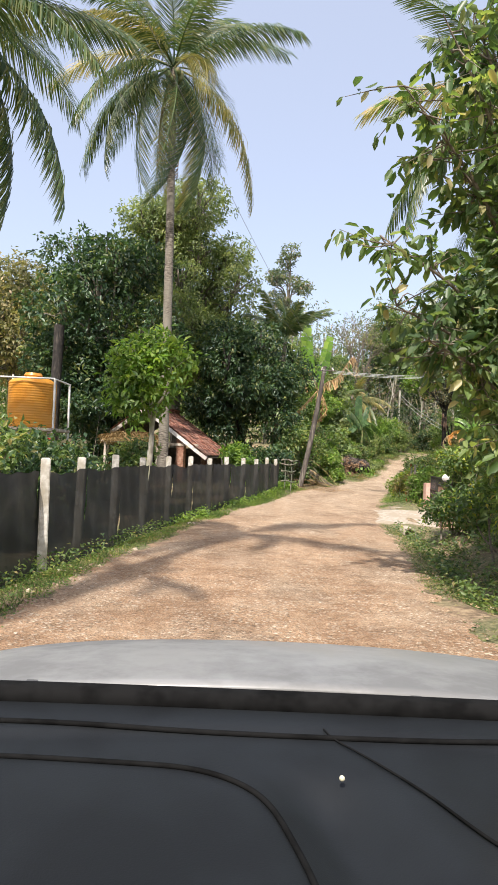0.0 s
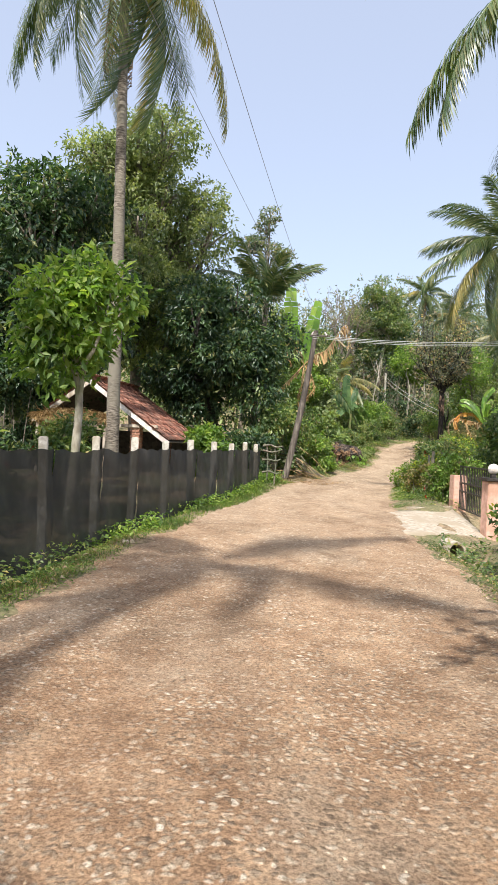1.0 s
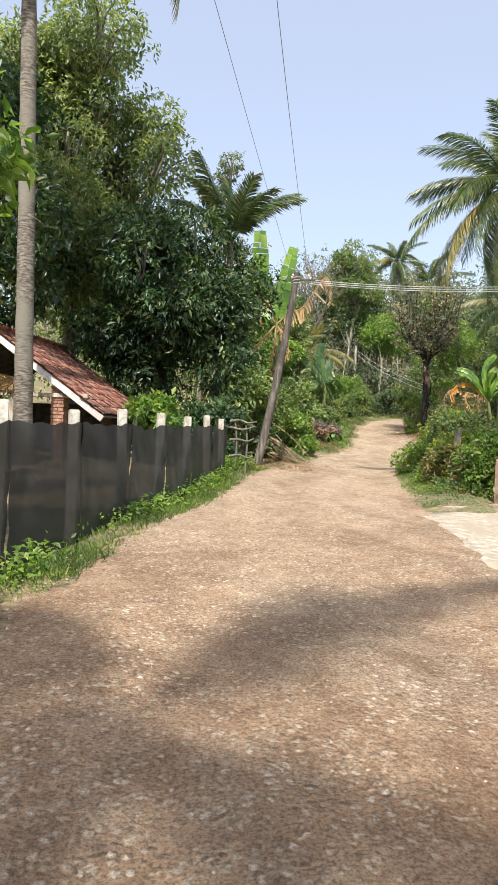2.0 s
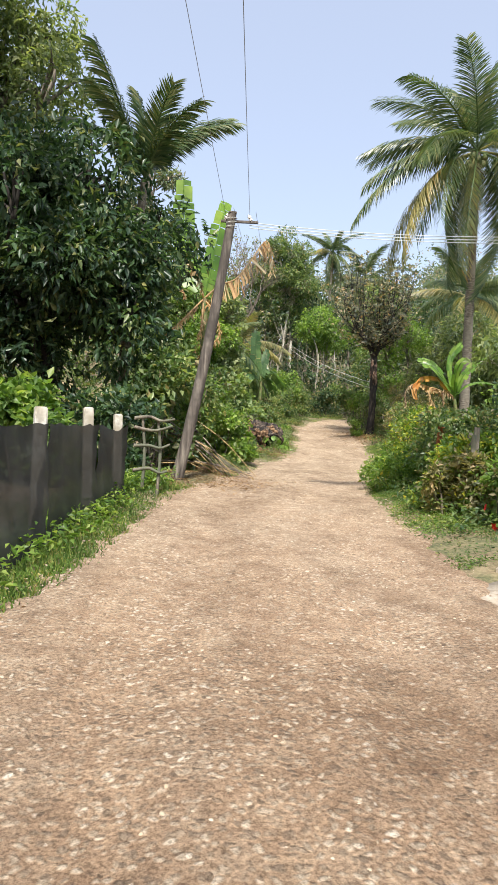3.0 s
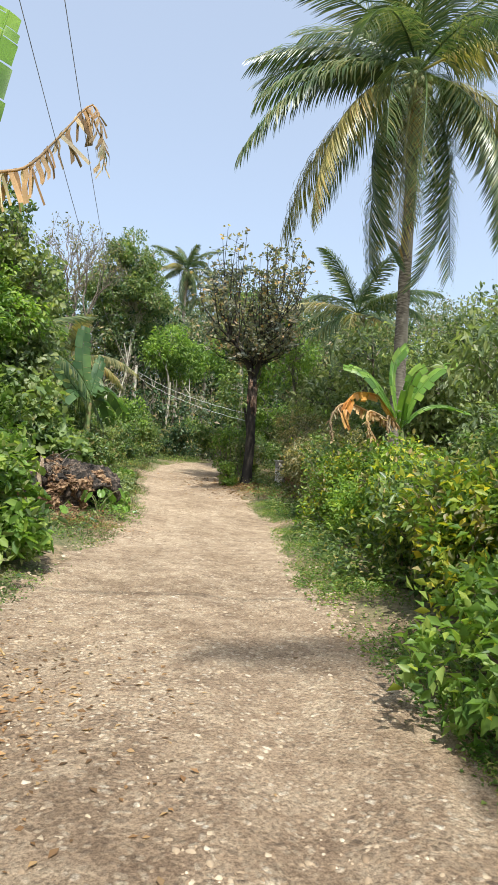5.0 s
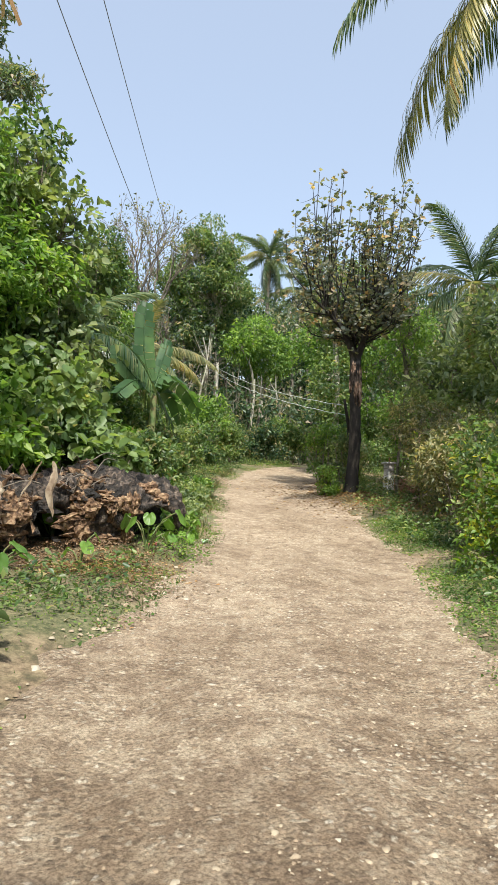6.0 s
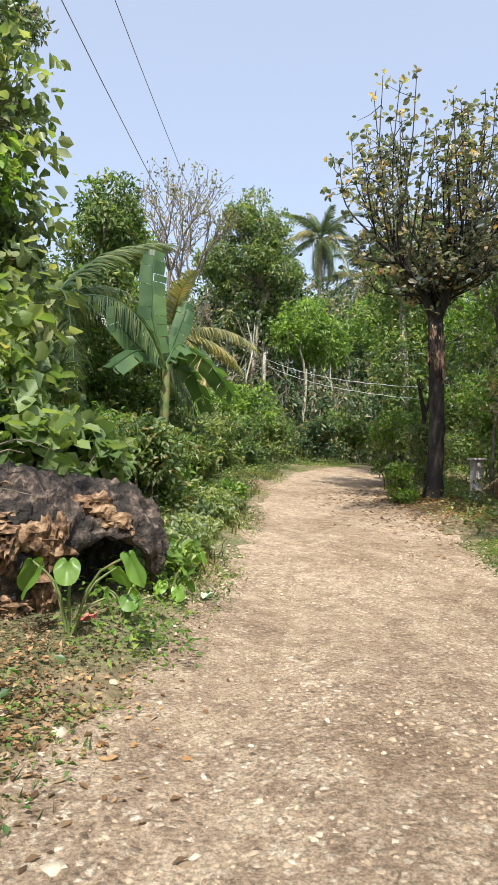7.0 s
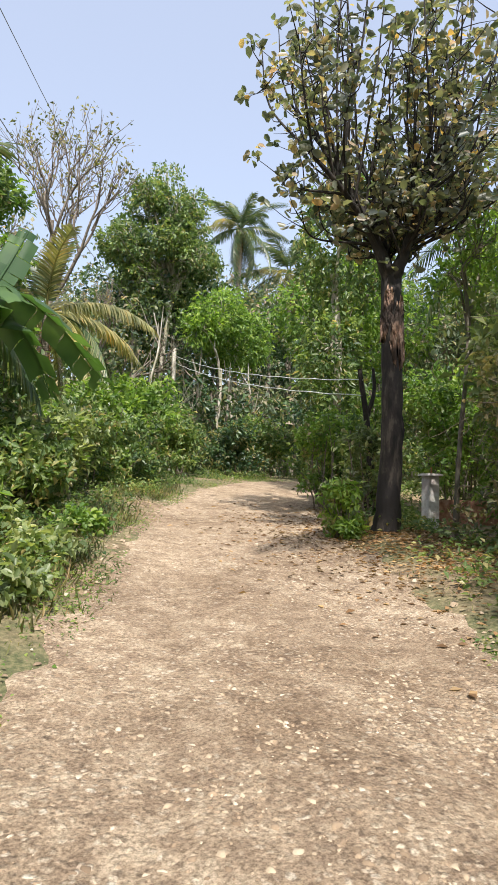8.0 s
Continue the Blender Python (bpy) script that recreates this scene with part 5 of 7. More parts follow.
FAR_THICKET = [(9.6, 48.9, 1.6, 0.95, LEAF_MID, .15), (10.7, 50.9, 1.5, 0.95, LEAF_MID, .15),
               (9.3, 51.3, 2.6, 1.4, LEAF_FRESH, .18), (12.3, 52.8, 1.6, 1.0, LEAF_MID, .16), (11.5, 54.5, 3.0, 1.6, LEAF_FRESH, .2), (13.9, 55.8, 2.0, 1.2, LEAF_MID, .17), (15.8, 57.8, 2.0, 1.3, LEAF_DARK, .18), (18.2, 60.0, 2.2, 1.4, LEAF_MID, .18), (21.5, 61.6, 2.4, 1.5, LEAF_MID, .18), (13.0, 58.5, 3.0, 1.7, LEAF_MID, .2), (6.0, 46.5, 4.2, 1.9, LEAF_MID, .2), (5.0, 50, 5.0, 2.2, LEAF_FRESH, .22), (6.2, 54, 5.0, 2.2, LEAF_MID, .24), (17.9, 52.2, 2.0, 0.9, LEAF_MID, .15), (19.8, 53.8, 2.4, 1.2, LEAF_MID, .17)]
for k, (x, y, h, r, m, s) in enumerate(NEAR_THICKET + FAR_THICKET):
    if y > 37 and x < 14:
        x -= max(0.0, float(off_road(x, y)[0][0]) + 1.5 * r + 2.0)
    bush("thicket_bush", "rank green bush of the roadside thicket", x, y, lumpy(h, r * 1.1, k + 500, 13), int(1800 + 1600 * r), s * 0.93, m, accent=(LEAF_FRESH, LEAF_PALE, LEAF_OLIVE)[k % 3], oval=k % 4 == 1, group="thicket along the road")


for k, (x, y, h, r, m, s) in enumerate([(7.25, 37.7, 0.55, 0.4, LEAF_FRESH, .10), (7.5, 38.5, 0.6, 0.45, LEAF_MID, .09), (7.75, 39.4, 0.6, 0.45, LEAF_FRESH, .09), (7.0, 38.0, 0.9, 0.45, LEAF_MID, .1), (8.2, 40.6, 0.55, 0.4, LEAF_FRESH, .09), (8.6, 41.9, 0.55, 0.4, LEAF_MID, .09), (9.1, 43.6, 0.6, 0.4, LEAF_FRESH, .09)]):
    h, r, x = h * 0.55, r * 0.8, x - 0.12
    m = LEAF_PALE if k % 3 else m
    bush("weed_clump", "low creeping green weeds at the road's edge", x, y, [(0, 0, h * 0.45, r, r, h * 0.5), (r * 0.5, 0.3, h * 0.35, r * 0.7, r * 0.7, h * 0.4)], 520, s, m, 0.6, 0.1, "weeds", group="weeds by the log", oval=True)
for k, (x, y, h, r) in enumerate([(5.15, 37.9, 2.9, 0.8), (4.1, 38.2, 2.6, 0.9), (6.1, 38.6, 1.4, 0.6)]):
    bush("broad_leaved_shrub", "shrub with broad pale green leaves behind the log", x, y, lumpy(h, r * 1.15, k + 800, 14), 1500, 0.19, LEAF_VINE, 0.85, 0.05, "shrub", oval=True, shell=0.7)


for k, (x, y, h, r) in enumerate([(12.75, 43.9, 0.8, 0.3), (13.9, 45.2, 1.6, 0.5), (16.3, 44.2, 3.4, 1.0), (15.2, 42.4, 2.8, 0.8), (14.3, 47.2, 2.0, 0.7)]):
    bush("dry_scrub", "tall sparse scrub with pale leaves and dry vines", x, y, lumpy(h, r * 1.2, k + 700, 12), int(700 + 700 * r), 0.12, LEAF_PALE if k % 2 else LEAF_FRESH, accent=LEAF_OLIVE, shell=0.2)


# ---- woods behind ----
def far_woods(name, label, spots, leaf, leaves, size):
    lobes = []
    trunks = []
    for x, y, h, r in spots:
        z = zat(x, y)
        trunks.append(limb([(x, y, z - 0.3), (x + 0.2, y, z + h * 0.4), (x, y, z + h * 0.8)], 0.16, 0.05, 6, 6))
        for k in range(6):
            a = RNG.uniform(0, 6.28)
            q = RNG.uniform(0.3, 0.9)
            lobes.append((x + math.cos(a) * r * 0.6 * (k > 0), y + math.sin(a) * r * 0.5 * (k > 0), z + h * ((0.42 + 0.5 * q) if k > 1 else 0.16 + 0.2 * k), r * RNG.uniform(0.55, 0.9), r * RNG.uniform(0.55, 0.9), h * RNG.uniform(0.12, 0.22)))
    ob = part(name, leaf_cloud(name, lobes, leaves, size, 0.5, 4, 0.5, 0.4, 0.55), leaf)
    tagged(ob, label, "woods", kind="stuff")
    tk = part("woods_trunks", arr_mesh("woods_trunks", *join(trunks), True), BARK)
    tagged(tk, "grey trunks of the far woods", "woods", kind="stuff")


rw = np.random.default_rng(41)
dark = [(x, y, rw.uniform(10, 14), rw.uniform(2.2, 3.2)) for x, y in zip(rw.uniform(9, 38, 34), rw.uniform(67, 79, 34))]
dark += [(x, y, rw.uniform(4, 7), 2.2) for x, y in zip(np.linspace(17, 36, 9), 62.6 + rw.uniform(0, 3, 9) + np.linspace(0, 2, 9))]
far_woods("woods", "dark green woods beyond the bend", dark[::2], LEAF_DARK, 40000, 0.32)
far_woods("woods", "dull olive woods beyond the bend", dark[1::2], LEAF_HAZED, 34000, 0.32)
left = [(x, y, rw.uniform(7, 12), rw.uniform(2.2, 3.4)) for x, y in zip(rw.uniform(-9, 3.5, 14), rw.uniform(42, 66, 14))]
left += [(x, y, rw.uniform(8, 13), rw.uniform(2.4, 3.4)) for x, y in zip(rw.uniform(-34, -9, 14), rw.uniform(34, 60, 14))]
left += [(5, 58, 8.5, 2.2), (8, 63, 9, 2.4), (11.3, 69, 10, 2.4), (13, 71, 10, 2.4), (2.5, 60, 10, 2.4), (6.4, 68, 10.5, 2.5), (9.6, 60.5, 6.5, 1.8), (4, 48, 6.5, 1.8)]
far_woods("woods", "mixed green woods behind the thicket", left, LEAF_MID, 46000, 0.32)
hillw = [(x, y, rw.uniform(12, 17), rw.uniform(3, 4.4)) for x, y in zip(rw.uniform(-55, 78, 120), rw.uniform(80, 116, 120))]
far_woods("woods", "woods on the far hill with haze in the leaf colour", hillw, LEAF_HAZED, 110000, 0.42)
right = [(x, y, rw.uniform(7, 12), rw.uniform(2.4, 3.4)) for x, y in zip(rw.uniform(26, 55, 22), rw.uniform(22, 72, 22))]
far_woods("woods", "mixed green woods behind the gardens", right, LEAF_MID, 36000, 0.36)
back = [(x, y, rw.uniform(7, 11), rw.uniform(2.5, 3.6)) for x, y in zip(np.concatenate([rw.uniform(-22, -8, 8), rw.uniform(9, 22, 8)]), rw.uniform(-30, 8, 16))]
far_woods("woods", "green trees behind the start of the road", back, LEAF_MID, 14000, 0.4)


# ---- tiled hut ----
def tile_mesh():
    u = np.linspace(0, 1, 5)
    prof = 0.028 * np.cos(u * 2 * np.pi)
    rows = []
    for yy, lift in ((0.0, 0.03), (0.34, 0.0)):
        for top in (0.0, -0.018):
            rows.append(np.stack([(u - 0.5) * 0.235, np.full(5, yy), prof + lift + top], 1))
    v = np.concatenate(rows)
    f = []
    for j in range(4):
        f.append([j, j + 1, 10 + j + 1, 10 + j])
        f.append([5 + j, 15 + j, 15 + j + 1, 5 + j + 1])
        f.append([j, 5 + j, 5 + j + 1, j + 1])
    return arr_mesh("roof_tile", v, f)


def hut():
    o = Vector((-4.3, 25.55, zat(-4.3, 25.55)))
    t = thing("hut", o, "small open hut with a mossy red clay tile roof", "hut")
    t.rotation_euler = (0, 0, radians(-13))
    ridge, eave, half, length = 2.98 - o.z, 1.12 - o.z, 2.65, 3.9
    slope = math.hypot(half, ridge - eave)
    pitch = math.atan2(ridge - eave, half)
    wall_top = eave + 0.15
    for sgn in (-1, 1):
        bm = box_bm(slope + 0.1, length, 0.035, (0, 0, 0))
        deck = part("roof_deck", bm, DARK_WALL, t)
        deck.matrix_basis = Matrix.Translation((sgn * half / 2, length / 2, (ridge + eave) / 2 - 0.03)) @ Matrix.Rotation(sgn * pitch, 4, "Y")
        bm = box_bm(slope + 0.12, 0.035, 0.15, (0, 0, 0), 0.006)
        bd = part("barge_board", bm, WHITE_PAINT if sgn > 0 else PLANK, t, "faded white barge board" if sgn > 0 else "bare grey barge board")
        bd.matrix_basis = Matrix.Translation((sgn * half / 2, -0.03, (ridge + eave) / 2 - 0.06)) @ Matrix.Rotation(sgn * pitch, 4, "Y")
    me = tile_mesh()
    rows, cols = int(slope / 0.285) + 1, int(length / 0.215) + 1
    rnd = np.random.default_rng(3)
    for r in range(rows):
        for c in range(cols):
            d = slope + 0.03 - r * 0.285
            m = (Matrix.Translation((d * math.cos(pitch), 0.03 + c * 0.215 + rnd.normal() * 0.006, ridge - d * math.sin(pitch) + 0.045 + rnd.normal() * 0.006))
                 @ Matrix.Rotation(pitch, 4, "Y") @ Matrix.Rotation(radians(90) + rnd.normal() * 0.025, 4, "Z"))
            ob = part("roof_tile", me, TILE, t)
            ob.matrix_basis = m
    other = []
    v0 = np.array([list(v.co) for v in me.vertices])
    f0 = np.array([list(p.vertices) for p in me.polygons])
    for r in range(rows):
        for c in range(cols):
            d = slope + 0.03 - r * 0.285
            m = np.array(Matrix.Translation((-d * math.cos(pitch), 0.03 + c * 0.215, ridge - d * math.sin(pitch) + 0.045)) @ Matrix.Rotation(-pitch, 4, "Y") @ Matrix.Rotation(radians(-90), 4, "Z"))
            other.append((v0 @ m[:3, :3].T + m[:3, 3], f0))
    part("far_roof_tiles", arr_mesh("far_roof_tiles", *join(other)), TILE, t)["kind"] = "stuff"
    for k in range(12):
        bm = bmesh.new()
        bmesh.ops.create_cone(bm, cap_ends=True, segments=12, radius1=0.1, radius2=0.09, depth=0.36, matrix=Matrix.Rotation(radians(90), 4, "X"))
        rt = part("ridge_tile", bm, TILE, t)
        rt.location = (0, 0.15 + k * 0.32, ridge + 0.02)
    n = 0
    for x, y in ((1.55, 0.25), (-1.9, 0.25), (1.55, length - 0.3), (-1.9, length - 0.3)):
        h = ridge - (ridge - eave) * abs(x) / half - 0.06
        pl = part("brick_pillar_core", box_bm(0.27, 0.27, h + 0.2, (x, y, (h - 0.2) / 2)), CONCRETE, t)
        for k in range(int(h / 0.085)):
            for j in range(2):
                bm = box_bm(0.17 if (k + j) % 2 else 0.13, 0.315, 0.07, (x + (-0.08 if j == 0 else 0.08), y, 0.05 + k * 0.085), 0.006) if k % 2 else box_bm(0.315, 0.15, 0.07, (x, y + (-0.08 if j == 0 else 0.08), 0.05 + k * 0.085), 0.006)
                part("brick", bm, BRICK, pl)
    part("tie_beam", box_bm(4.6, 0.09, 0.1, (0, 0.1, eave + 0.42), 0.01), PLANK, t)
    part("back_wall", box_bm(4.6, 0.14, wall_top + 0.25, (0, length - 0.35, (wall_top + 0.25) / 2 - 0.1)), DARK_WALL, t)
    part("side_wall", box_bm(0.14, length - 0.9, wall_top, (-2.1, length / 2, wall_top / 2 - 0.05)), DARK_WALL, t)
    rnd2 = np.random.default_rng(6)
    s = thing("straw_stack", (-4.55, 24.6, zat(-4.55, 24.6)), "lean-to piled with dry straw beside the hut", "straw")
    base = np.stack([rnd2.uniform(-1.1, 1.1, 2600), rnd2.uniform(-0.35, 0.35, 2600), 0 * rnd2.random(2600)], 1)
    base[:, 2] = 1.78 - o.z + 0.16 * np.cos(base[:, 0] * 1.4) + rnd2.uniform(-0.14, 0.05, 2600)
    ax = rnd2.standard_normal((2600, 3)) * [1, 1, 0.3] + [0, -0.4, -0.5]
    part("straw", arr_mesh("straw", *leaf_arrays(base, ax, np.tile([0, 0, 1.0], (2600, 1)), rnd2.uniform(0.2, 0.5, 2600), np.full(2600, 0.012))), STRAW, s)
    bm = box_bm(2.2, 0.8, 0.22, (0, 0, 1.66 - o.z), 0.06)
    bmesh.ops.subdivide_edges(bm, edges=bm.edges[:], cuts=3)
    for v in bm.verts:
        v.co += Vector((0, 0, 0.16 * math.cos(v.co.x * 1.4) - 0.08 + 0.03 * math.sin(v.co.x * 9 + v.co.y * 7)))
    part("straw_bed", bm, STRAW, s)
    for x in (-1.0, 1.0):
        part("stake", box_bm(0.08, 0.08, 1.75 - o.z, (x, -0.25, (1.55 - o.z) / 2)), PLANK, s)
        part("stake", box_bm(0.08, 0.08, 1.75 - o.z, (x, 0.25, (1.55 - o.z) / 2)), PLANK, s)
    part("rail", box_bm(2.3, 0.07, 0.07, (0, -0.3, 1.56 - o.z)), PLANK, s)


hut()


# ---- water tank on its stand ----
def water_tank():
    x, y = -7.0, 20.2
    z = zat(x, y)
    s = thing("tank_stand", (x, y, z), "stand of pale pipes and planks under the tank", "stand")
    for dx in (-0.95, 0.95):
        for dy in (-0.8, 0.8):
            h = 3.35 - z if dx > 0 else 3.6 - z
            ob = part("leg", arr_mesh("leg", *tube_arrays(np.array([[dx, dy, -0.15], [dx, dy, h / 2], [dx, dy, h]]), [0.035] * 3, 8), True), PIPE, s)
    part("platform", box_bm(2.0, 1.7, 0.09, (0, 0, 1.78 - z), 0.01), PLANK, s)
    part("top_rail", arr_mesh("top_rail", *tube_arrays(np.array([[-0.95, -0.8, 3.35 - z], [0, -0.8, 3.35 - z], [0.95, -0.8, 3.35 - z]]), [0.028] * 3, 8), True), PIPE, s)
    part("side_rail", arr_mesh("side_rail", *tube_arrays(np.array([[0.95, -0.8, 3.33 - z], [0.95, 0, 3.33 - z], [0.95, 0.8, 3.33 - z]]), [0.028] * 3, 8), True), PIPE, s)
    t = thing("water_tank", (x, y, 1.83), "ribbed orange plastic water tank on a stand", "water tank")
    prof = [(0.0, 0.0), (0.7, 0.0)]
    for k in range(18):
        zz = 0.04 + k * 0.078
        prof += [(0.73, zz), (0.745, zz + 0.03), (0.72, zz + 0.06)]
    prof += [(0.7, 1.46), (0.55, 1.56), (0.28, 1.62), (0.26, 1.68), (0.0, 1.69)]
    p = np.array(prof)
    a = np.linspace(0, 2 * np.pi, 40, endpoint=False)
    v = np.stack([p[:, None, 0] * np.cos(a), p[:, None, 0] * np.sin(a), np.repeat(p[:, 1:2], 40, 1)], -1).reshape(-1, 3)
    i, j = np.meshgrid(np.arange(len(p) - 1), np.arange(40), indexing="ij")
    k = (j + 1) % 40
    f = np.stack([i * 40 + j, i * 40 + k, (i + 1) * 40 + k, (i + 1) * 40 + j], -1).reshape(-1, 4)
    part("body", arr_mesh("body", v, f, True), TANK, t)
    bm = bmesh.new()
    bmesh.ops.create_cone(bm, cap_ends=True, segments=28, radius1=0.29, radius2=0.25, depth=0.09, matrix=Matrix.Translation((0, 0, 1.7)))
    part("lid", bm, TANK, t)


water_tank()


# ---- garden gate and driveway ----
def gate_pillar(x, y, h, label, cap, lamp=False):
    z = zat(x, y)
    t = thing("gate_pillar", (x, y, z), label, "pillar")
    part("shaft", box_bm(0.32, 0.32, h + 0.2, (0, 0, (h - 0.2) / 2), 0.012), PINK, t)
    if cap:
        part("cap", box_bm(0.42, 0.42, 0.06, (0, 0, h + 0.03), 0.01), IRON, t, "dark cap slab")
    if lamp:
        part("lamp_base", box_bm(0.09, 0.09, 0.1, (0, 0, h + 0.11)), IRON, t)
        bm = bmesh.new()
        bmesh.ops.create_uvsphere(bm, u_segments=14, v_segments=8, radius=0.11, matrix=Matrix.Translation((0, 0, h + 0.24)))
        part("lamp_globe", bm, WHITE_PAINT, t, "white lamp globe")


GP_FAR, GP_NEAR = (5.95, 20.7), (5.55, 17.75)
gate_pillar(*GP_FAR, 0.58 - zat(*GP_FAR), "pink painted masonry gate pillar", False)
gate_pillar(*GP_NEAR, 0.6 - zat(*GP_NEAR), "pink painted gate pillar with dark cap and lamp", True, True)


def garden_gate():
    a, b = np.array(GP_FAR), np.array(GP_NEAR)
    d = unit(b - a)
    a, b = a + d * 0.2, b - d * 0.2
    L = np.linalg.norm(b - a)
    z = max(zat(*a), zat(*b)) + 0.08
    t = thing("iron_gate", (*a, z), "black barred iron garden gate", "gate")
    t.rotation_euler = (0, 0, math.atan2(d[1], d[0]))
    for zz in (0.0, 0.42, 0.62, 1.02):
        part("rail", box_bm(L, 0.03, 0.035, (L / 2, 0, zz)), IRON, t)
    for k in range(19):
        part("bar", box_bm(0.018, 0.018, 1.02, (0.02 + k * (L - 0.04) / 18, 0, 0.51)), IRON, t)


garden_gate()


def driveway():
    c = np.array([(3.2, 15.85), (3.5, 19.35), (5.75, 20.55), (5.4, 17.6)])
    cz = [-0.30, -0.29, zat(5.75, 20.5) + 0.03, zat(5.4, 17.7) + 0.03]
    n = 12
    v = []
    for i in range(n + 1):
        for j in range(n + 1):
            s, w = i / n, j / n
            e = 0.02 * math.sin(i * 2.1 + 1) * (j == 0)
            p = (c[0] * (1 - s) + c[1] * s) * (1 - w) + (c[3] * (1 - s) + c[2] * s) * w
            q = (cz[0] * (1 - s) + cz[1] * s) * (1 - w ** 1.4) + (cz[3] * (1 - s) + cz[2] * s) * w ** 1.4
            v.append((p[0] + e, p[1], q + 0.012 * math.sin(7 * s + 5 * w)))
    m = len(v)
    v += [(x, y, z - 0.22) for x, y, z in v]
    f = []
    for i in range(n):
        for j in range(n):
            k = i * (n + 1) + j
            f.append((k, k + n + 1, k + n + 2, k + 1))
            f.append((m + k, m + k + 1, m + k + n + 2, m + k + n + 1))
    rim = [(i, 0) for i in range(n)] + [(n, j) for j in range(n)] + [(i, n) for i in range(n, 0, -1)] + [(0, j) for j in range(n, 0, -1)]
    idx = [i * (n + 1) + j for i, j in rim]
    for a, b in zip(idx, idx[1:] + idx[:1]):
        f.append((b, a, m + a, m + b))
    tagged(part("driveway", arr_mesh("driveway", v, f), CONCRETE), "pale concrete driveway slab over the ditch", "driveway", kind="structure")
    a, b = np.array((4.5, 19.98)), np.array((5.8, 20.62))
    L = float(np.linalg.norm(b - a))
    w = part("retaining_wall", box_bm(L, 0.14, 0.9, (L / 2, 0, -0.45), 0.01), CONCRETE)
    w.location, w.rotation_euler = (*a, -0.2), (0, 0, math.atan2(b[1] - a[1], b[0] - a[0]))
    tagged(w, "low ribbed concrete wall beside the driveway", "wall", kind="structure")
    for k in range(12):
        rib = part("rib", box_bm(0.03, 0.03, 0.6, (0.06 + k * L / 12.5, -0.08, -0.35)), CONCRETE, w)
    bm = bmesh.new()
    r = bmesh.ops.create_cone(bm, cap_ends=False, segments=20, radius1=0.16, radius2=0.16, depth=0.5)
    pipe = part("drain_pipe", bm, CONCRETE)
    md = pipe.modifiers.new("thickness", "SOLIDIFY")
    md.thickness = 0.035
    pipe.location, pipe.rotation_euler = (4.05, 15.85, -0.52), (radians(90), 0, 0)
    tagged(pipe, "concrete drain pipe under the driveway", "pipe")


driveway()


def stick_gate():
    x0, y = 1.4, 25.1
    z = zat(x0, y)
    t = thing("stick_gate", (x0, y, z), "rough hurdle of crooked grey sticks at the fence end", "hurdle")
    for k, zz in enumerate((0.32, 0.72, 1.02, 1.16)):
        part("rail", arr_mesh("rail", *limb([(-0.1, 0, zz), (0.15, 0.03, zz + 0.05 * math.sin(k * 2 + 1)), (0.32, -0.02, zz - 0.03), (0.45 + 0.03 * k, 0, zz + 0.04 * math.sin(k))], 0.03, 0.018, 9, 7), True), BARK, t)
    for dx in (0.05, 0.3):
        part("upright", arr_mesh("upright", *limb([(dx, 0.04, -0.1), (dx + 0.03, 0.04, 0.6), (dx - 0.02, 0.05, 1.15)], 0.03, 0.022, 9, 7), True), BARK, t)


stick_gate()
bare_post("hedge_post", "rough wooden hedge post", 5.75, 21.9, 0.8, 0.035, BARK)
bare_post("water_pipe", "thin white water pipe standing in the hedge", 6.87, 24.6, 1.45, 0.02, PIPE, (-0.03, 0), "pipe")
for k in range(7):
    bare_post("hedge_post", "weathered grey stump post in the hedge", 5.85 + 0.14 * k, 22.7 + 0.22 * k + 0.1 * math.sin(k * 3), 1.15 + 0.14 * math.sin(k * 2.2), 0.035 + 0.01 * math.sin(k), BARK, (0.05 * math.sin(k * 1.7), 0))
bare_post("hedge_post", "pale split wooden hedge post", 6.75, 24.9, 1.25, 0.05, BARK_PALE, (0.15, 0))
bare_post("hedge_post", "pale split wooden hedge post", 8.6, 28.5, 1.2, 0.06, BARK_PALE, (0.05, 0))
w = part("iron_plate_post", box_bm(0.14, 0.03, 1.35, (0, 0, 0.575), 0.004), RUST)
w.location, w.rotation_euler = (6.2, 24.35, zat(6.2, 24.35)), (0, 0.08, 0.35)
tagged(w, "rust-red iron plate post in the hedge", "post")
tree("papaya_tree", "papaya tree with lobed leaves on a bare stem", 12.9, 32.3, [(0, 0, 3.6, 0.95, 0.95, 0.45), (0.6, 0, 3.3, 0.55, 0.55, 0.3), (-0.6, 0, 3.25, 0.55, 0.55, 0.3)], 520, 0.27, LEAF_PALE, BARK_PALE, 0.07, 3.3, 0.32, 0.6)


def white_pillar():
    x, y = 16.3, 46.7
    z = zat(x, y)
    t = thing("boundary_pillar", (x, y, z), "weathered white boundary pillar with a flat cap", "pillar")
    part("shaft", box_bm(0.26, 0.26, 1.3, (0, 0, 0.45), 0.012), WHITE_PAINT, t)
    part("cap", box_bm(0.37, 0.37, 0.05, (0, 0, 1.125), 0.008), WHITE_PAINT, t)
    part("rod", box_bm(0.02, 0.02, 0.14, (0.02, 0, 1.22)), RUST, t)
    w = part("boundary_wall", box_bm(3.4, 0.16, 0.75, (1.9, 0.25, 0.25), 0.01), BRICK)
    w.location = (x, y, z)
    tagged(w, "low dark laterite boundary wall", "wall", kind="structure")


white_pillar()


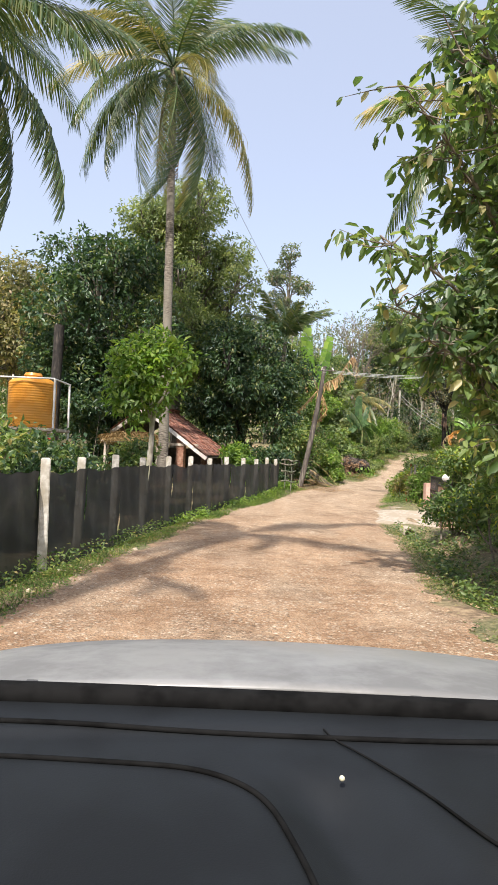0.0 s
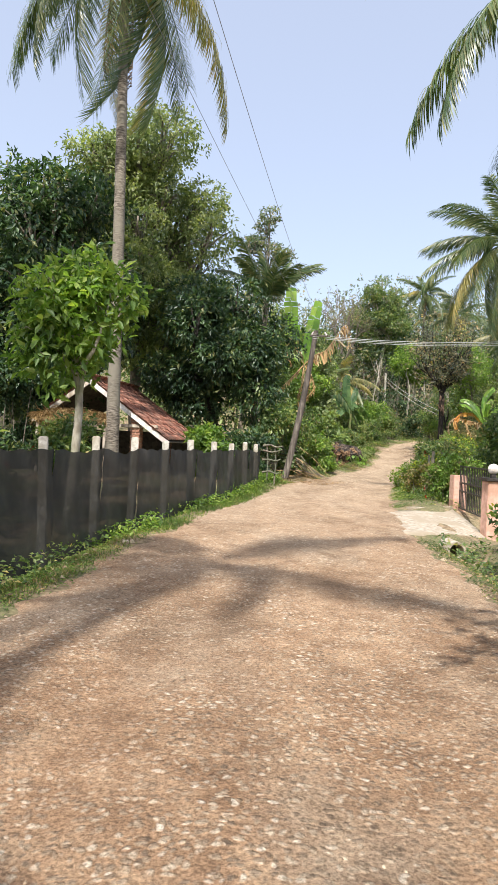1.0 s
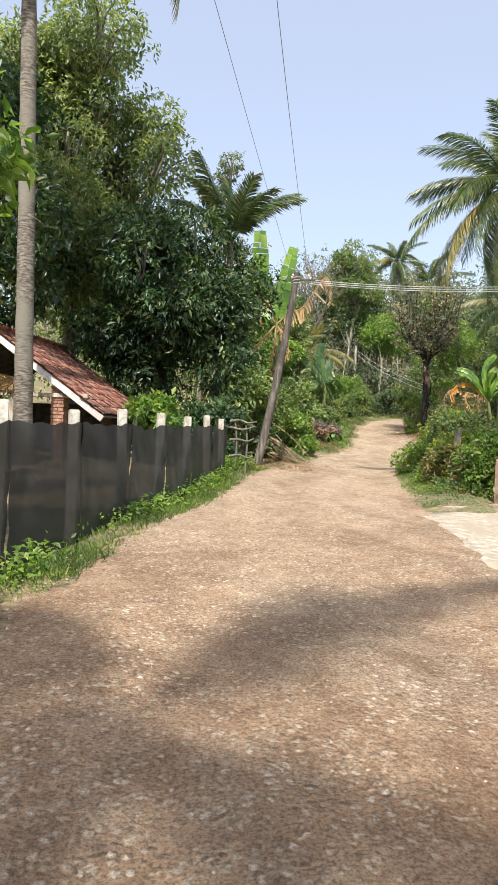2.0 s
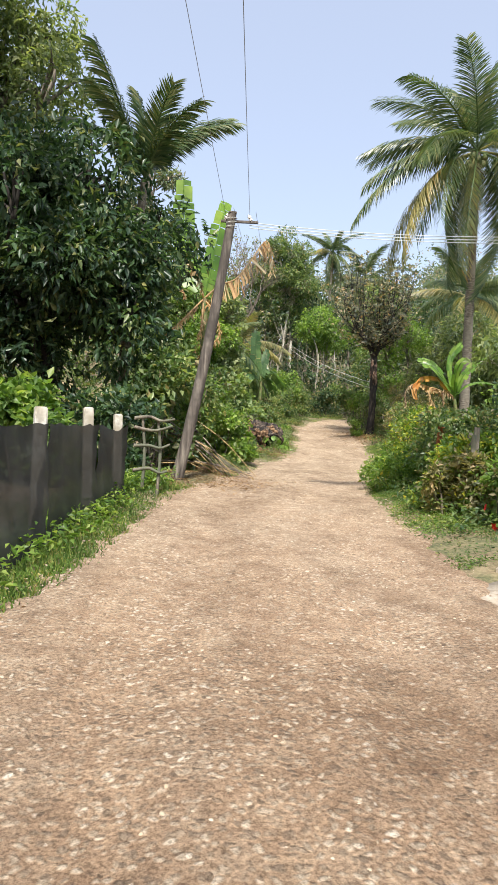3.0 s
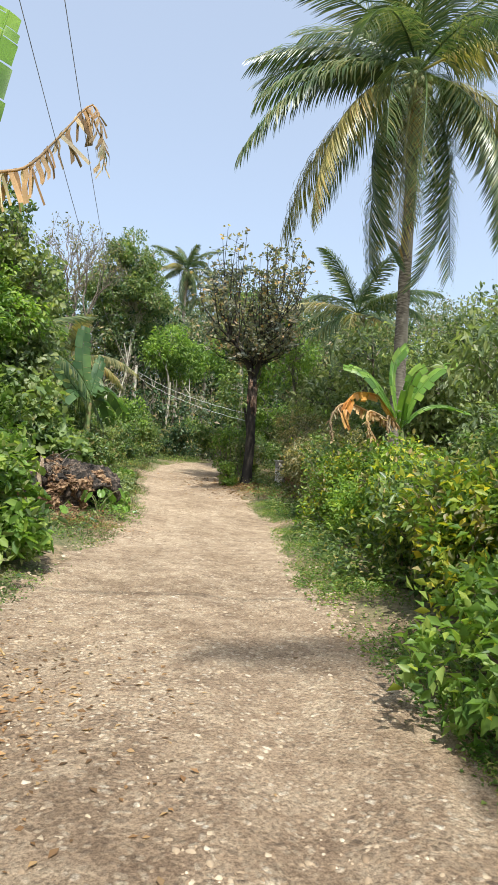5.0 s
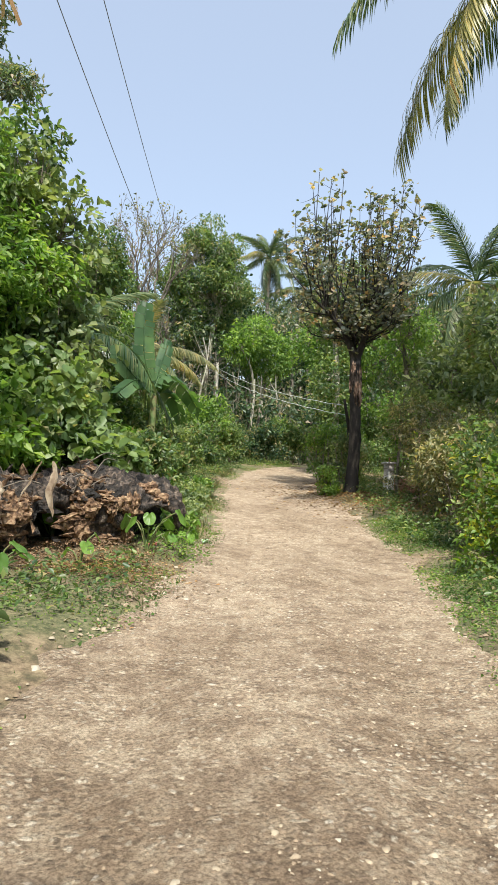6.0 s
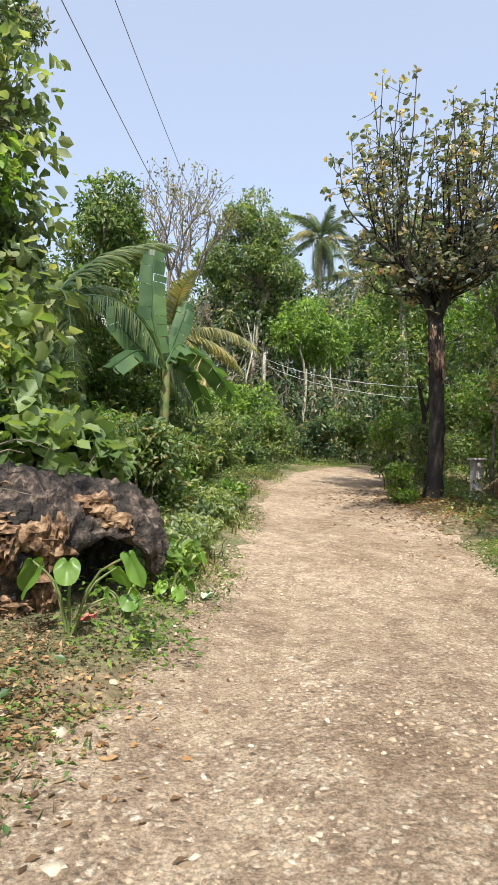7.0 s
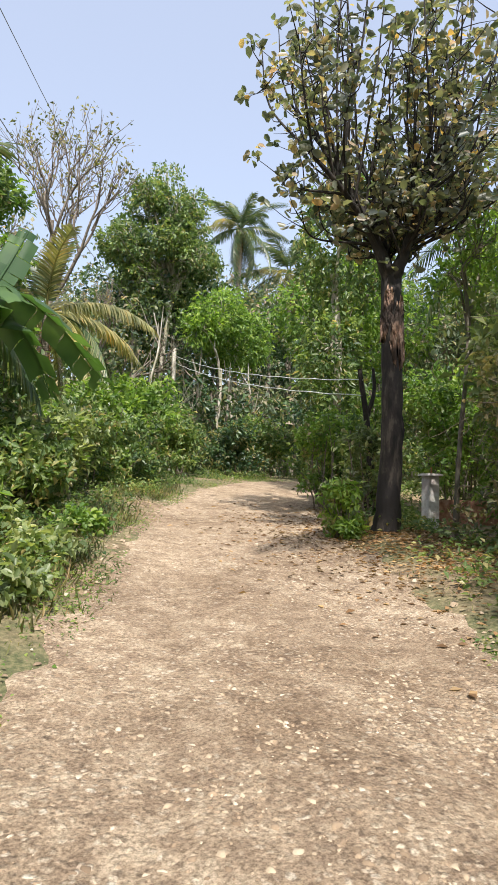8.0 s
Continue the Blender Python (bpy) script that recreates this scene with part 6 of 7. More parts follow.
# ---- rotten log ----
def fallen_log():
    a, b = np.array([3.4, 35.75, 0.62]), np.array([6.95, 37.25, 0.72])
    o = np.array([*(a[:2] + b[:2]) / 2, 0.2])
    t = thing("fallen_log", o, "huge rotten hollow fallen trunk with dark bark", "log")
    n, m = 170, 64
    axis = unit(b - a)
    front = unit(np.cross(axis, [0, 0, 1.0]))
    up = np.cross(front, axis)

    def at(u, ang, scale, wob):
        c = a * (1 - u) + b * u
        r = (0.68 - 0.25 * u + 0.05 * math.sin(u * 11)) * scale * (1 - 0.25 * max(0, (u - 0.93) / 0.07) ** 2)
        d = front * math.cos(ang) + up * math.sin(ang)
        p = c + d * r
        g = Vector((u * 2.2, ang * 1.6, 0))
        k = 0.16 * noise.noise(Vector(p * 1.5)) + 0.12 * (0.4 - abs(noise.noise(g * Vector((1.2, 3.2, 1)).x + Vector((0, ang * 3.4, 3)))))
        k += 0.10 * (0.35 - abs(noise.noise(Vector(p * 4.3)))) + 0.12 * (0.35 - abs(noise.noise(Vector(p * 9)))) + 0.035 * noise.noise(Vector(p * 26))
        return p + d * k * wob - o

    def lip(u):
        """Where the bark breaks off over the hollows; low where it reaches the soil."""
        hole = max(math.exp(-((u - 0.46) / 0.10) ** 4), math.exp(-((u - 0.86) / 0.115) ** 4), math.exp(-((u - 0.1) / 0.1) ** 4))
        return -1.35 + hole * (1.55 + 0.25 * noise.noise(Vector((u * 9, 0, 5)))) + 0.12 * noise.noise(Vector((u * 30, 2, 0)))

    rows, inner = [], []
    for i in range(n):
        u = i / (n - 1)
        lo = lip(u)
        for j in range(m):
            g = lo + (4.4 - lo) * j / (m - 1)
            rows.append(at(u, g, 1.0, 1.0))
            inner.append(at(u, g, 0.8, 0.8))
    i, j = np.meshgrid(np.arange(n - 1), np.arange(m - 1), indexing="ij")
    f = np.stack([i * m + j, (i + 1) * m + j, (i + 1) * m + j + 1, i * m + j + 1], -1).reshape(-1, 4)
    k = np.arange(n - 1) * m
    edge = np.stack([k, k + n * m, k + m + n * m, k + m], 1)
    part("bark", arr_mesh("bark", np.array(rows + inner), np.concatenate([f, edge]), True), LOG_BARK, t)
    part("hollow", arr_mesh("hollow", np.array(inner), f[:, ::-1], True), BARK_DARK, t, "near-black hollow inside the log")
    rnd = np.random.default_rng(12)
    for k in range(76):
        u = (rnd.uniform(0.55, 0.76) if k % 3 else rnd.uniform(0.2, 0.36)) if k % 4 else rnd.uniform(0.0, 0.95)
        ang = rnd.uniform(-1.0, 0.75) if k % 4 else rnd.uniform(0.15, 1.3)
        c = at(u, ang, 0.97, 0.9)
        s = Vector((rnd.uniform(0.05, 0.17), rnd.uniform(0.06, 0.14), rnd.uniform(0.06, 0.15)))
        bm = bmesh.new()
        bmesh.ops.create_icosphere(bm, subdivisions=3, radius=1)
        for v in bm.verts:
            d = v.co.normalized()
            q = d * 2.1 + Vector((k * 3.1, 0, 0))
            r = 0.75 + 0.5 * noise.noise(q) + 0.55 * abs(noise.noise(q * 2.4)) + 0.22 * noise.noise(q * 6)
            v.co = Vector((d.x * s.x, d.y * s.y, d.z * s.z)) * r + Vector(c)
        part("rotten_chunk", bm, LOG_WOOD if k % 4 or k % 8 else LOG_BARK, t, "crumbling orange-brown rotten wood" if k % 4 or k % 8 else "")
    for k in range(84):
        c = at(rnd.uniform(0.02, 0.66), rnd.uniform(-0.5, 1.7), 1.0, 1.0)
        ln, wd = rnd.uniform(0.06, 0.2), rnd.uniform(0.02, 0.055)
        d = unit(axis * rnd.choice([-1, 1]) + rnd.standard_normal(3) * 0.5)
        e = unit(np.cross(d, front + rnd.standard_normal(3) * 0.4))
        w = np.cross(d, e)
        side = [(-1, -0.4), (-0.3, -1), (0.5, -0.7), (1, 0.1), (0.3, 0.8), (-0.6, 0.9)]
        bend = [rnd.normal() * 0.02 for _ in side]
        v = [c + d * ln * p + e * wd * q + w * (0.012 + bb) for (p, q), bb in zip(side, bend)] + [c + d * ln * p * 0.92 + e * wd * q * 0.9 + w * (bb - 0.012) for (p, q), bb in zip(side, bend)]
        bm = bmesh.new()
        vs = [bm.verts.new(q) for q in v]
        bm.faces.new(vs[:6])
        bm.faces.new(vs[6:][::-1])
        for j in range(6):
            bm.faces.new((vs[j], vs[j + 6], vs[(j + 1) % 6 + 6], vs[(j + 1) % 6]))
        part("bark_shard", bm, LOG_WOOD if k % 3 else LOG_BARK, t, "splintered tan bark shard" if k % 3 else "")
    for k in range(16):
        c = at(rnd.uniform(0.1, 0.7), rnd.uniform(0.2, 1.9), 1.0, 1.0)
        d = unit(axis * rnd.normal() + front * abs(rnd.normal()) * 0.5 + np.array([0, 0, 0.15 + rnd.normal() * 0.3]))
        ln = rnd.uniform(0.25, 0.8)
        part("root", arr_mesh("root", *limb([c, c + d * ln * 0.5 + np.array([0, 0, 0.04]), c + d * ln + np.array([0, 0, -0.16])], 0.009, 0.003, 7, 5), True), TWIG, t)


fallen_log()
DRY_LEAF = surface("dry_leaf_tan", [(0.25, (0.34, 0.24, 0.16)), (0.5, (0.56, 0.44, 0.31)), (0.8, (0.7, 0.6, 0.46))], 11, 0.8, 0.5, 0.01, (1, 1, 0.3), (0.24, 0.15, 0.085), 4.0)


def dry_leaf(label, at, length, width, fall, turn, seed):
    """A folded, crumpled piece of dead banana leaf that hangs from its tip."""
    rnd = np.random.default_rng(seed)
    bm = bmesh.new()
    n, m = 16, 9
    rows = []
    for i in range(n):
        u = i / (n - 1)
        w = width * (0.06 + math.sin(math.pi * (0.04 + 0.9 * u)) ** 0.8) * (1 + 0.1 * rnd.normal())
        row = []
        for j in range(m):
            q = 2 * j / (m - 1) - 1
            p = Vector((q * w * (1 - 0.35 * abs(q)), -fall * length * math.sin(u * 1.5) + 0.5 * w * abs(q), -u * length * (1 - 0.12 * abs(q))))
            p += Vector((0.05 * math.sin(u * 5 + seed), 0, 0)) + noise.noise_vector(p * 9 + Vector((seed, 0, 0))) * 0.014
            row.append(bm.verts.new(p))
        rows.append(row)
    for i in range(n - 1):
        for j in range(m - 1):
            bm.faces.new((rows[i][j], rows[i + 1][j], rows[i + 1][j + 1], rows[i][j + 1]))
    bmesh.ops.solidify(bm, geom=bm.faces[:], thickness=0.004)
    ob = part("dry_leaf", bm, DRY_LEAF)
    ob.location, ob.rotation_euler = at, (0, 0, radians(turn))
    tagged(ob, label, "leaf", "dead leaves on the log")


dry_leaf("pale dry banana leaf draped over the log", (5.2, 35.42, 1.36), 0.62, 0.065, 0.3, 20, 1)
dry_leaf("pale narrow strip of dry banana leaf on the log", (5.12, 35.36, 1.36), 0.5, 0.05, 0.5, -70, 5)
dry_leaf("brown curled dead leaf lying against the log", (4.62, 35.35, 1.12), 0.4, 0.22, 0.7, -15, 2)


# ---- broad-leaved taro by the verge ----
def heart_mesh(seed):
    rnd = np.random.default_rng(seed)
    a = np.linspace(0, 2 * np.pi, 22, endpoint=False)
    r = 0.5 * (1 - 0.42 * np.cos(a) ** 3 * (np.cos(a) < 0) * -1) * (0.9 + 0.22 * np.cos(a))
    r = np.where(np.abs(a - np.pi) < 0.35, r * 0.55, r)
    ring = np.stack([r * np.cos(a) + 0.12, 0.78 * r * np.sin(a), -0.35 * r * r * (0.6 + 0.6 * np.cos(a)) + 0.03 * np.sin(5 * a + rnd.uniform(0, 6))], 1)
    inner = ring * 0.5 + np.array([0.0, 0, 0.03])
    v = np.concatenate([[[0, 0, 0.0]], inner, ring])
    k = np.arange(22)
    q = (k + 1) % 22
    f = np.concatenate([np.stack([0 * k, 1 + k, 1 + q], 1), np.stack([1 + k, 23 + k, 23 + q], 1), np.stack([1 + k, 23 + q, 1 + q], 1)])
    return arr_mesh("leaf", v, f, True)


HEARTS = [heart_mesh(k) for k in range(4)]


def taro(x, y, count, size, seed):
    rnd = np.random.default_rng(seed)
    t = thing("taro_plant", (x, y, zat(x, y)), "taro plant with large heart-shaped green leaves", "plant", "taro by the verge")
    for k in range(count):
        ang = k * 2.4 + rnd.normal() * 0.3
        reach, h = size * rnd.uniform(0.5, 1.3), size * rnd.uniform(0.7, 1.7)
        e = np.array([math.cos(ang) * reach, math.sin(ang) * reach, h])
        part("stalk", arr_mesh("stalk", *limb([(0, 0, -0.05), e * [0.4, 0.4, 0.7], e], 0.012, 0.007, 6, 5), True), STEM, t)
        lf = part("leaf", HEARTS[k % 4], BANANA, t)
        s = size * rnd.uniform(0.7, 1.15)
        lf.matrix_basis = Matrix.Translation(e) @ Matrix.Rotation(ang, 4, "Z") @ Matrix.Rotation(radians(rnd.uniform(25, 65)), 4, "Y") @ Matrix.Diagonal((s, s, s, 1))


for k, (x, y, c, s) in enumerate([(6.4, 35.85, 6, 0.3), (6.75, 36.35, 6, 0.17), (5.55, 35.2, 3, 0.22), (4.3, 33.4, 8, 0.2), (4.4, 34.7, 9, 0.26), (4.75, 34.2, 6, 0.22), (7.15, 37.0, 9, 0.15), (3.9, 32.8, 9, 0.2), (7.35, 37.9, 7, 0.16), (3.5, 32.2, 8, 0.2), (5.3, 36.9, 6, 0.3), (7.0, 40.4, 6, 0.2), (7.5, 42.2, 5, 0.18), (7.9, 27.9, 5, 0.18), (-0.4, 26.2, 6, 0.3)]):
    taro(x, y, c, s, k)


# ---- grass, weeds, litter and gravel ----
def edge_points(n, rnd, side, y0, y1, near, far, power=1.0, thin=-0.1):
    """Points along the road's edge, off by near to far metres from it."""
    line = curve_pts(ROAD_KEYS, 1400)
    line = line[(line[:, 1] > y0) & (line[:, 1] < y1)]
    tan = unit(np.gradient(line[:, :2], axis=0))
    i = rnd.integers(0, len(line), n)
    d = line[i, 2] + near + (far - near) * rnd.random(n) ** power
    p = line[i, :2] + np.stack([tan[i, 1], -tan[i, 0]], 1) * (d * side)[:, None] + rnd.standard_normal((n, 2)) * 0.04
    patch = np.sin(p[:, 0] * 2.3 + 1.1 * np.sin(p[:, 1] * 0.9)) + np.sin(p[:, 1] * 1.7 + 0.6) + rnd.normal(0, 0.7, n)
    log = (p[:, 0] < 6.75) & (p[:, 1] > 35.1) & (p[:, 1] < 37.4)
    bare = np.hypot(p[:, 0] - 2.7, p[:, 1] - 27.6) < 1.5 * rnd.uniform(0.6, 1.1, n)
    return p[(patch > thin) & ~log & ~bare & ~((p[:, 0] > 2.6) & (p[:, 1] > 15.4) & (p[:, 1] < 20.2) & (side > 0))]


def on_land(p, dz=0.0):
    return np.concatenate([p, land(p[:, 0], p[:, 1])[:, None] + dz], 1)


def blades(name, label, p, lo, hi, width, mat, lean=0.55):
    b = on_land(p, -0.02)
    n = len(b)
    ax = unit(RNG.standard_normal((n, 3)) * [lean, lean, 0.15] + [0, 0, 1])
    ln = RNG.uniform(lo, hi, n)
    ob = part(name, arr_mesh(name, *leaf_arrays(b, ax, RNG.standard_normal((n, 3)), ln, np.full(n, width) * RNG.uniform(0.7, 1.3, n), 0.2, 0.25)), mat)
    return tagged(ob, label, "grass", kind="stuff")


rg = np.random.default_rng(77)
blades("grass", "green verge grass along the fence", edge_points(30000, rg, -1, 2, 17, 0.1, 1.0, 1.0, -0.6), 0.02, 0.08, 0.007, GRASS)
blades("grass", "fresh verge grass along the fence end", edge_points(34000, rg, -1, 15, 29, -0.05, 1.1, 1.0, -1.2), 0.03, 0.12, 0.008, GRASS_GREEN)
def creepers(name, label, p, size, mat, tall=0.05):
    """A low mat of small leaves that lie nearly flat."""
    b = on_land(p, 0.012)
    n = len(b)
    b[:, 2] += RNG.random(n) ** 2 * tall
    ax = unit(RNG.standard_normal((n, 3)) * [1, 1, 0.25])
    ln = size * RNG.uniform(0.5, 1.3, n)
    ob = part(name, arr_mesh(name, *leaf_arrays(b, ax, RNG.standard_normal((n, 3)) * 0.35 + [0, 0, 1], ln, ln * 0.6)), mat)
    return tagged(ob, label, "weeds", kind="stuff")


creepers("creeping_weeds", "low mat of creeping green weeds before the hedge", edge_points(46000, rg, 1, 19.5, 40, -0.1, 0.85, 0.9, -0.7), 0.035, GRASS_GREEN)
creepers("creeping_weeds", "low mat of creeping weeds along the thicket", edge_points(36000, rg, -1, 28, 56, -0.1, 1.5, 1.0, -0.5), 0.035, GRASS_GREEN)
creepers("creeping_weeds", "low mat of dull weeds along the fence", edge_points(30000, rg, -1, 2, 28, 0.0, 1.15, 1.0, -0.5), 0.03, GRASS_GREEN)
creepers("creeping_weeds", "dull low weeds and dry stalks by the ditch", edge_points(16000, rg, 1, 2, 16, 0.0, 1.2, 1.0, -0.5), 0.035, GRASS)
blades("grass", "green verge grass along the thicket", edge_points(9000, rg, -1, 28, 58, -0.15, 1.1, 1.3), 0.02, 0.11, 0.008, GRASS)
blades("grass", "green verge grass along the hedge", edge_points(9000, rg, 1, 2, 58, -0.1, 1.2, 1.2), 0.02, 0.08, 0.006, GRASS)


blades("grass", "low bright grass strip before the hedge", edge_points(9000, rg, 1, 20, 39.5, -0.1, 0.9, 1.0, -1.4), 0.02, 0.07, 0.006, GRASS_GREEN)
blades("grass", "low bright grass before the log", edge_points(7000, rg, -1, 30, 42, -0.05, 1.6, 1.0, -0.9), 0.015, 0.06, 0.005, GRASS_GREEN)


def weeds(name, label, p, size, mat, per=9):
    b = on_land(p)
    n = len(b)
    c = np.repeat(b, per, 0) + RNG.standard_normal((n * per, 3)) * [0.07, 0.07, 0.03] + np.stack([0 * RNG.random(n * per), 0 * RNG.random(n * per), RNG.uniform(0.0, 0.24, n * per)], 1)
    ax = unit(RNG.standard_normal((n * per, 3)) * [1, 1, 0.5])
    ln = size * RNG.uniform(0.6, 1.3, n * per)
    ob = part(name, arr_mesh(name, *leaf_arrays(c, ax, RNG.standard_normal((n * per, 3)) * 0.4 + [0, 0, 1], ln, ln * 0.55)), mat)
    return tagged(ob, label, "weeds", kind="stuff")


weeds("weeds", "leafy green weeds along the fence", edge_points(1100, rg, -1, 6, 29, 0.35, 1.1, 1.0, 0.5), 0.06, LEAF_MID)
weeds("weeds", "rank green weeds at the fence end", edge_points(1500, rg, -1, 14, 27, 0.3, 1.15, 1.0, -0.2), 0.075, LEAF_FRESH)
weeds("weeds", "leafy weeds along the thicket", edge_points(2600, rg, -1, 28, 58, 0.3, 2.4), 0.075, LEAF_MID)
weeds("weeds", "leafy weeds along the hedge", edge_points(4600, rg, 1, 2, 58, 0.35, 2.2), 0.08, LEAF_MID)


def litter(name, label, p, lo, hi, mat):
    b = on_land(p, 0.026)
    n = len(b)
    ax = unit(RNG.standard_normal((n, 3)) * [1, 1, 0.06])
    ln = RNG.uniform(lo, hi, n)
    ob = part(name, arr_mesh(name, *leaf_arrays(b, ax, RNG.standard_normal((n, 3)) * 0.25 + [0, 0, 1], ln, ln * 0.5, 0.3, -0.1)), mat)
    return tagged(ob, label, "leaf litter", kind="stuff")


near_b = np.stack([rg.normal(13.9, 1.2, 9000), rg.normal(42.6, 2.0, 9000)], 1)
litter("leaf_litter", "dry brown leaves under the black-trunked tree", near_b, 0.04, 0.1, LEAF_DEAD)
litter("leaf_litter", "dry brown leaves scattered along the verges", np.concatenate([edge_points(1500, rg, 1, 2, 56, -0.25, 1.4, 0.6), edge_points(1800, rg, -1, 2, 56, -0.2, 1.2, 0.6), np.stack([rg.normal(2.5, 0.9, 4500), rg.normal(27.6, 0.9, 4500)], 1)]), 0.02, 0.06, LEAF_DEAD)


heap = np.stack([rg.normal(5.7, 0.45, 2600), rg.normal(35.0, 0.5, 2600)], 1)
litter("leaf_litter", "brown crumbs and dry leaves before the log", heap, 0.015, 0.06, LEAF_DEAD)


def crumbs():
    n = 4200
    p = np.stack([rg.normal(5.6, 0.75, n), rg.normal(35.6, 0.6, n)], 1)
    b = on_land(p, 0.01)
    b[:, 2] += 0.1 * np.exp(-((p[:, 0] - 5.6) / 0.6) ** 2 - ((p[:, 1] - 35.9) / 0.5) ** 2)
    ln = rg.uniform(0.01, 0.045, n)
    ob = part("wood_crumbs", arr_mesh("wood_crumbs", *leaf_arrays(b, rg.standard_normal((n, 3)) * [1, 1, 0.4], rg.standard_normal((n, 3)) * 0.6 + [0, 0, 1], ln, ln * rg.uniform(0.3, 0.8, n), 0.3, 0.2)), CRUMB)
    tagged(ob, "orange-brown crumbs of rotten wood before the log", "wood crumbs", kind="stuff")


CRUMB = leaf_material("wood_crumb", [(0, (0.08, 0.05, 0.033)), (0.5, (0.2, 0.125, 0.08)), (1, (0.38, 0.27, 0.18))], 0.1, 0.95)
crumbs()
blades("grass", "low grass before the log", np.stack([rg.uniform(5.9, 7.3, 3000), rg.uniform(34.6, 37.2, 3000)], 1), 0.015, 0.05, 0.006, GRASS)
weeds("weeds", "low weeds before the log", np.stack([rg.uniform(6.4, 7.2, 70), rg.uniform(35.4, 37.6, 70)], 1), 0.05, LEAF_FRESH)


tuft = edge_points(4500, rg, -1, 37, 50, 0.2, 1.2, 1.0, -1.0)
blades("grass", "long dry and green grass tufts along the thicket", tuft, 0.06, 0.2, 0.005, LEAF_OLIVE, 0.4)


def stones(name, label, p, lo, hi, sink, mat):
    n = len(p)
    s = lo + (hi - lo) * rg.random(n) ** 2.6
    ring = np.linspace(0, 2 * np.pi, 6, endpoint=False)
    octa = np.concatenate([np.stack([np.cos(ring), np.sin(ring), -0.3 + 0 * ring], 1), np.stack([0.6 * np.cos(ring[::2] + 0.5), 0.6 * np.sin(ring[::2] + 0.5), 0.75 + 0 * ring[::2]], 1)])
    tri = np.array([[6, 7, 8], [0, 1, 6], [1, 7, 6], [1, 2, 7], [2, 3, 7], [3, 8, 7], [3, 4, 8], [4, 5, 8], [5, 6, 8], [5, 0, 6]])
    a = rg.uniform(0, 6.28, n)
    j = octa[None] * (1 + rg.normal(0, 0.2, (n, 9, 3))) * s[:, None, None] * np.stack([rg.uniform(0.7, 1.3, n), rg.uniform(0.6, 1.0, n), rg.uniform(0.35, 0.75, n)], 1)[:, None]
    x = j[..., 0] * np.cos(a)[:, None] - j[..., 1] * np.sin(a)[:, None]
    y = j[..., 0] * np.sin(a)[:, None] + j[..., 1] * np.cos(a)[:, None]
    z = on_land(p)[:, 2] + 0.022 - sink * s
    v = np.stack([x + p[:, :1], y + p[:, 1:2], j[..., 2] + z[:, None]], -1).reshape(-1, 3)
    f = (tri[None] + np.arange(n)[:, None, None] * 9).reshape(-1, 3)
    return tagged(part(name, arr_mesh(name, v, f), mat), label, "gravel", kind="stuff")


def stone_material():
    m, t, p, _ = nodes_of("loose_stone")
    g = t.nodes.new("ShaderNodeNewGeometry")
    col = ramp_node(t, g.outputs["Random Per Island"], [(0, (0.2, 0.14, 0.09)), (0.5, (0.34, 0.25, 0.165)), (0.85, (0.46, 0.37, 0.26)), (1, (0.56, 0.48, 0.37))])
    grain = ramp_node(t, noise_node(t, place_node(t), 40, 5), [(0.3, (0.8, 0.8, 0.8)), (0.7, (1.1, 1.1, 1.1))])
    t.links.new(mix_node(t, 1.0, col, grain, "MULTIPLY"), p.inputs["Base Color"])
    p.inputs["Roughness"].default_value = 0.95
    return m


GRAVEL = stone_material()
line = curve_pts(ROAD_KEYS, 1400)
line = line[(line[:, 1] > 2) & (line[:, 1] < 57)]
tan = unit(np.gradient(line[:, :2], axis=0))


def on_road(n, y0, y1, spread=1.0):
    ok = np.where((line[:, 1] > y0) & (line[:, 1] < y1))[0]
    i = rg.choice(ok, n)
    w = rg.uniform(-1, 1, n) * line[i, 2] * spread
    p = line[i, :2] + np.stack([tan[i, 1], -tan[i, 0]], 1) * w[:, None] + rg.standard_normal((n, 2)) * 0.1
    patch = np.sin(p[:, 0] * 1.9 + np.sin(p[:, 1] * 0.7)) + np.sin(p[:, 1] * 1.3 + 2) + rg.normal(0, 0.9, n)
    return p[patch > -0.4]


stones("gravel", "loose pale gravel on the first stretch of road", on_road(24000, 2, 24, 1.05), 0.004, 0.018, 0.3, GRAVEL)
stones("gravel", "loose pale gravel on the rising stretch of road", on_road(46000, 22, 57, 1.05), 0.005, 0.028, 0.3, GRAVEL)
stones("gravel", "pale half-sunk stones in the rising road", on_road(15000, 27, 50, 1.1), 0.012, 0.042, 0.45, GRAVEL)
stones("gravel", "larger stones along the road's edges", np.concatenate([edge_points(700, rg, 1, 3, 56, -0.3, 0.9), edge_points(600, rg, -1, 3, 56, -0.3, 0.8)]), 0.015, 0.07, 0.35, GRAVEL)

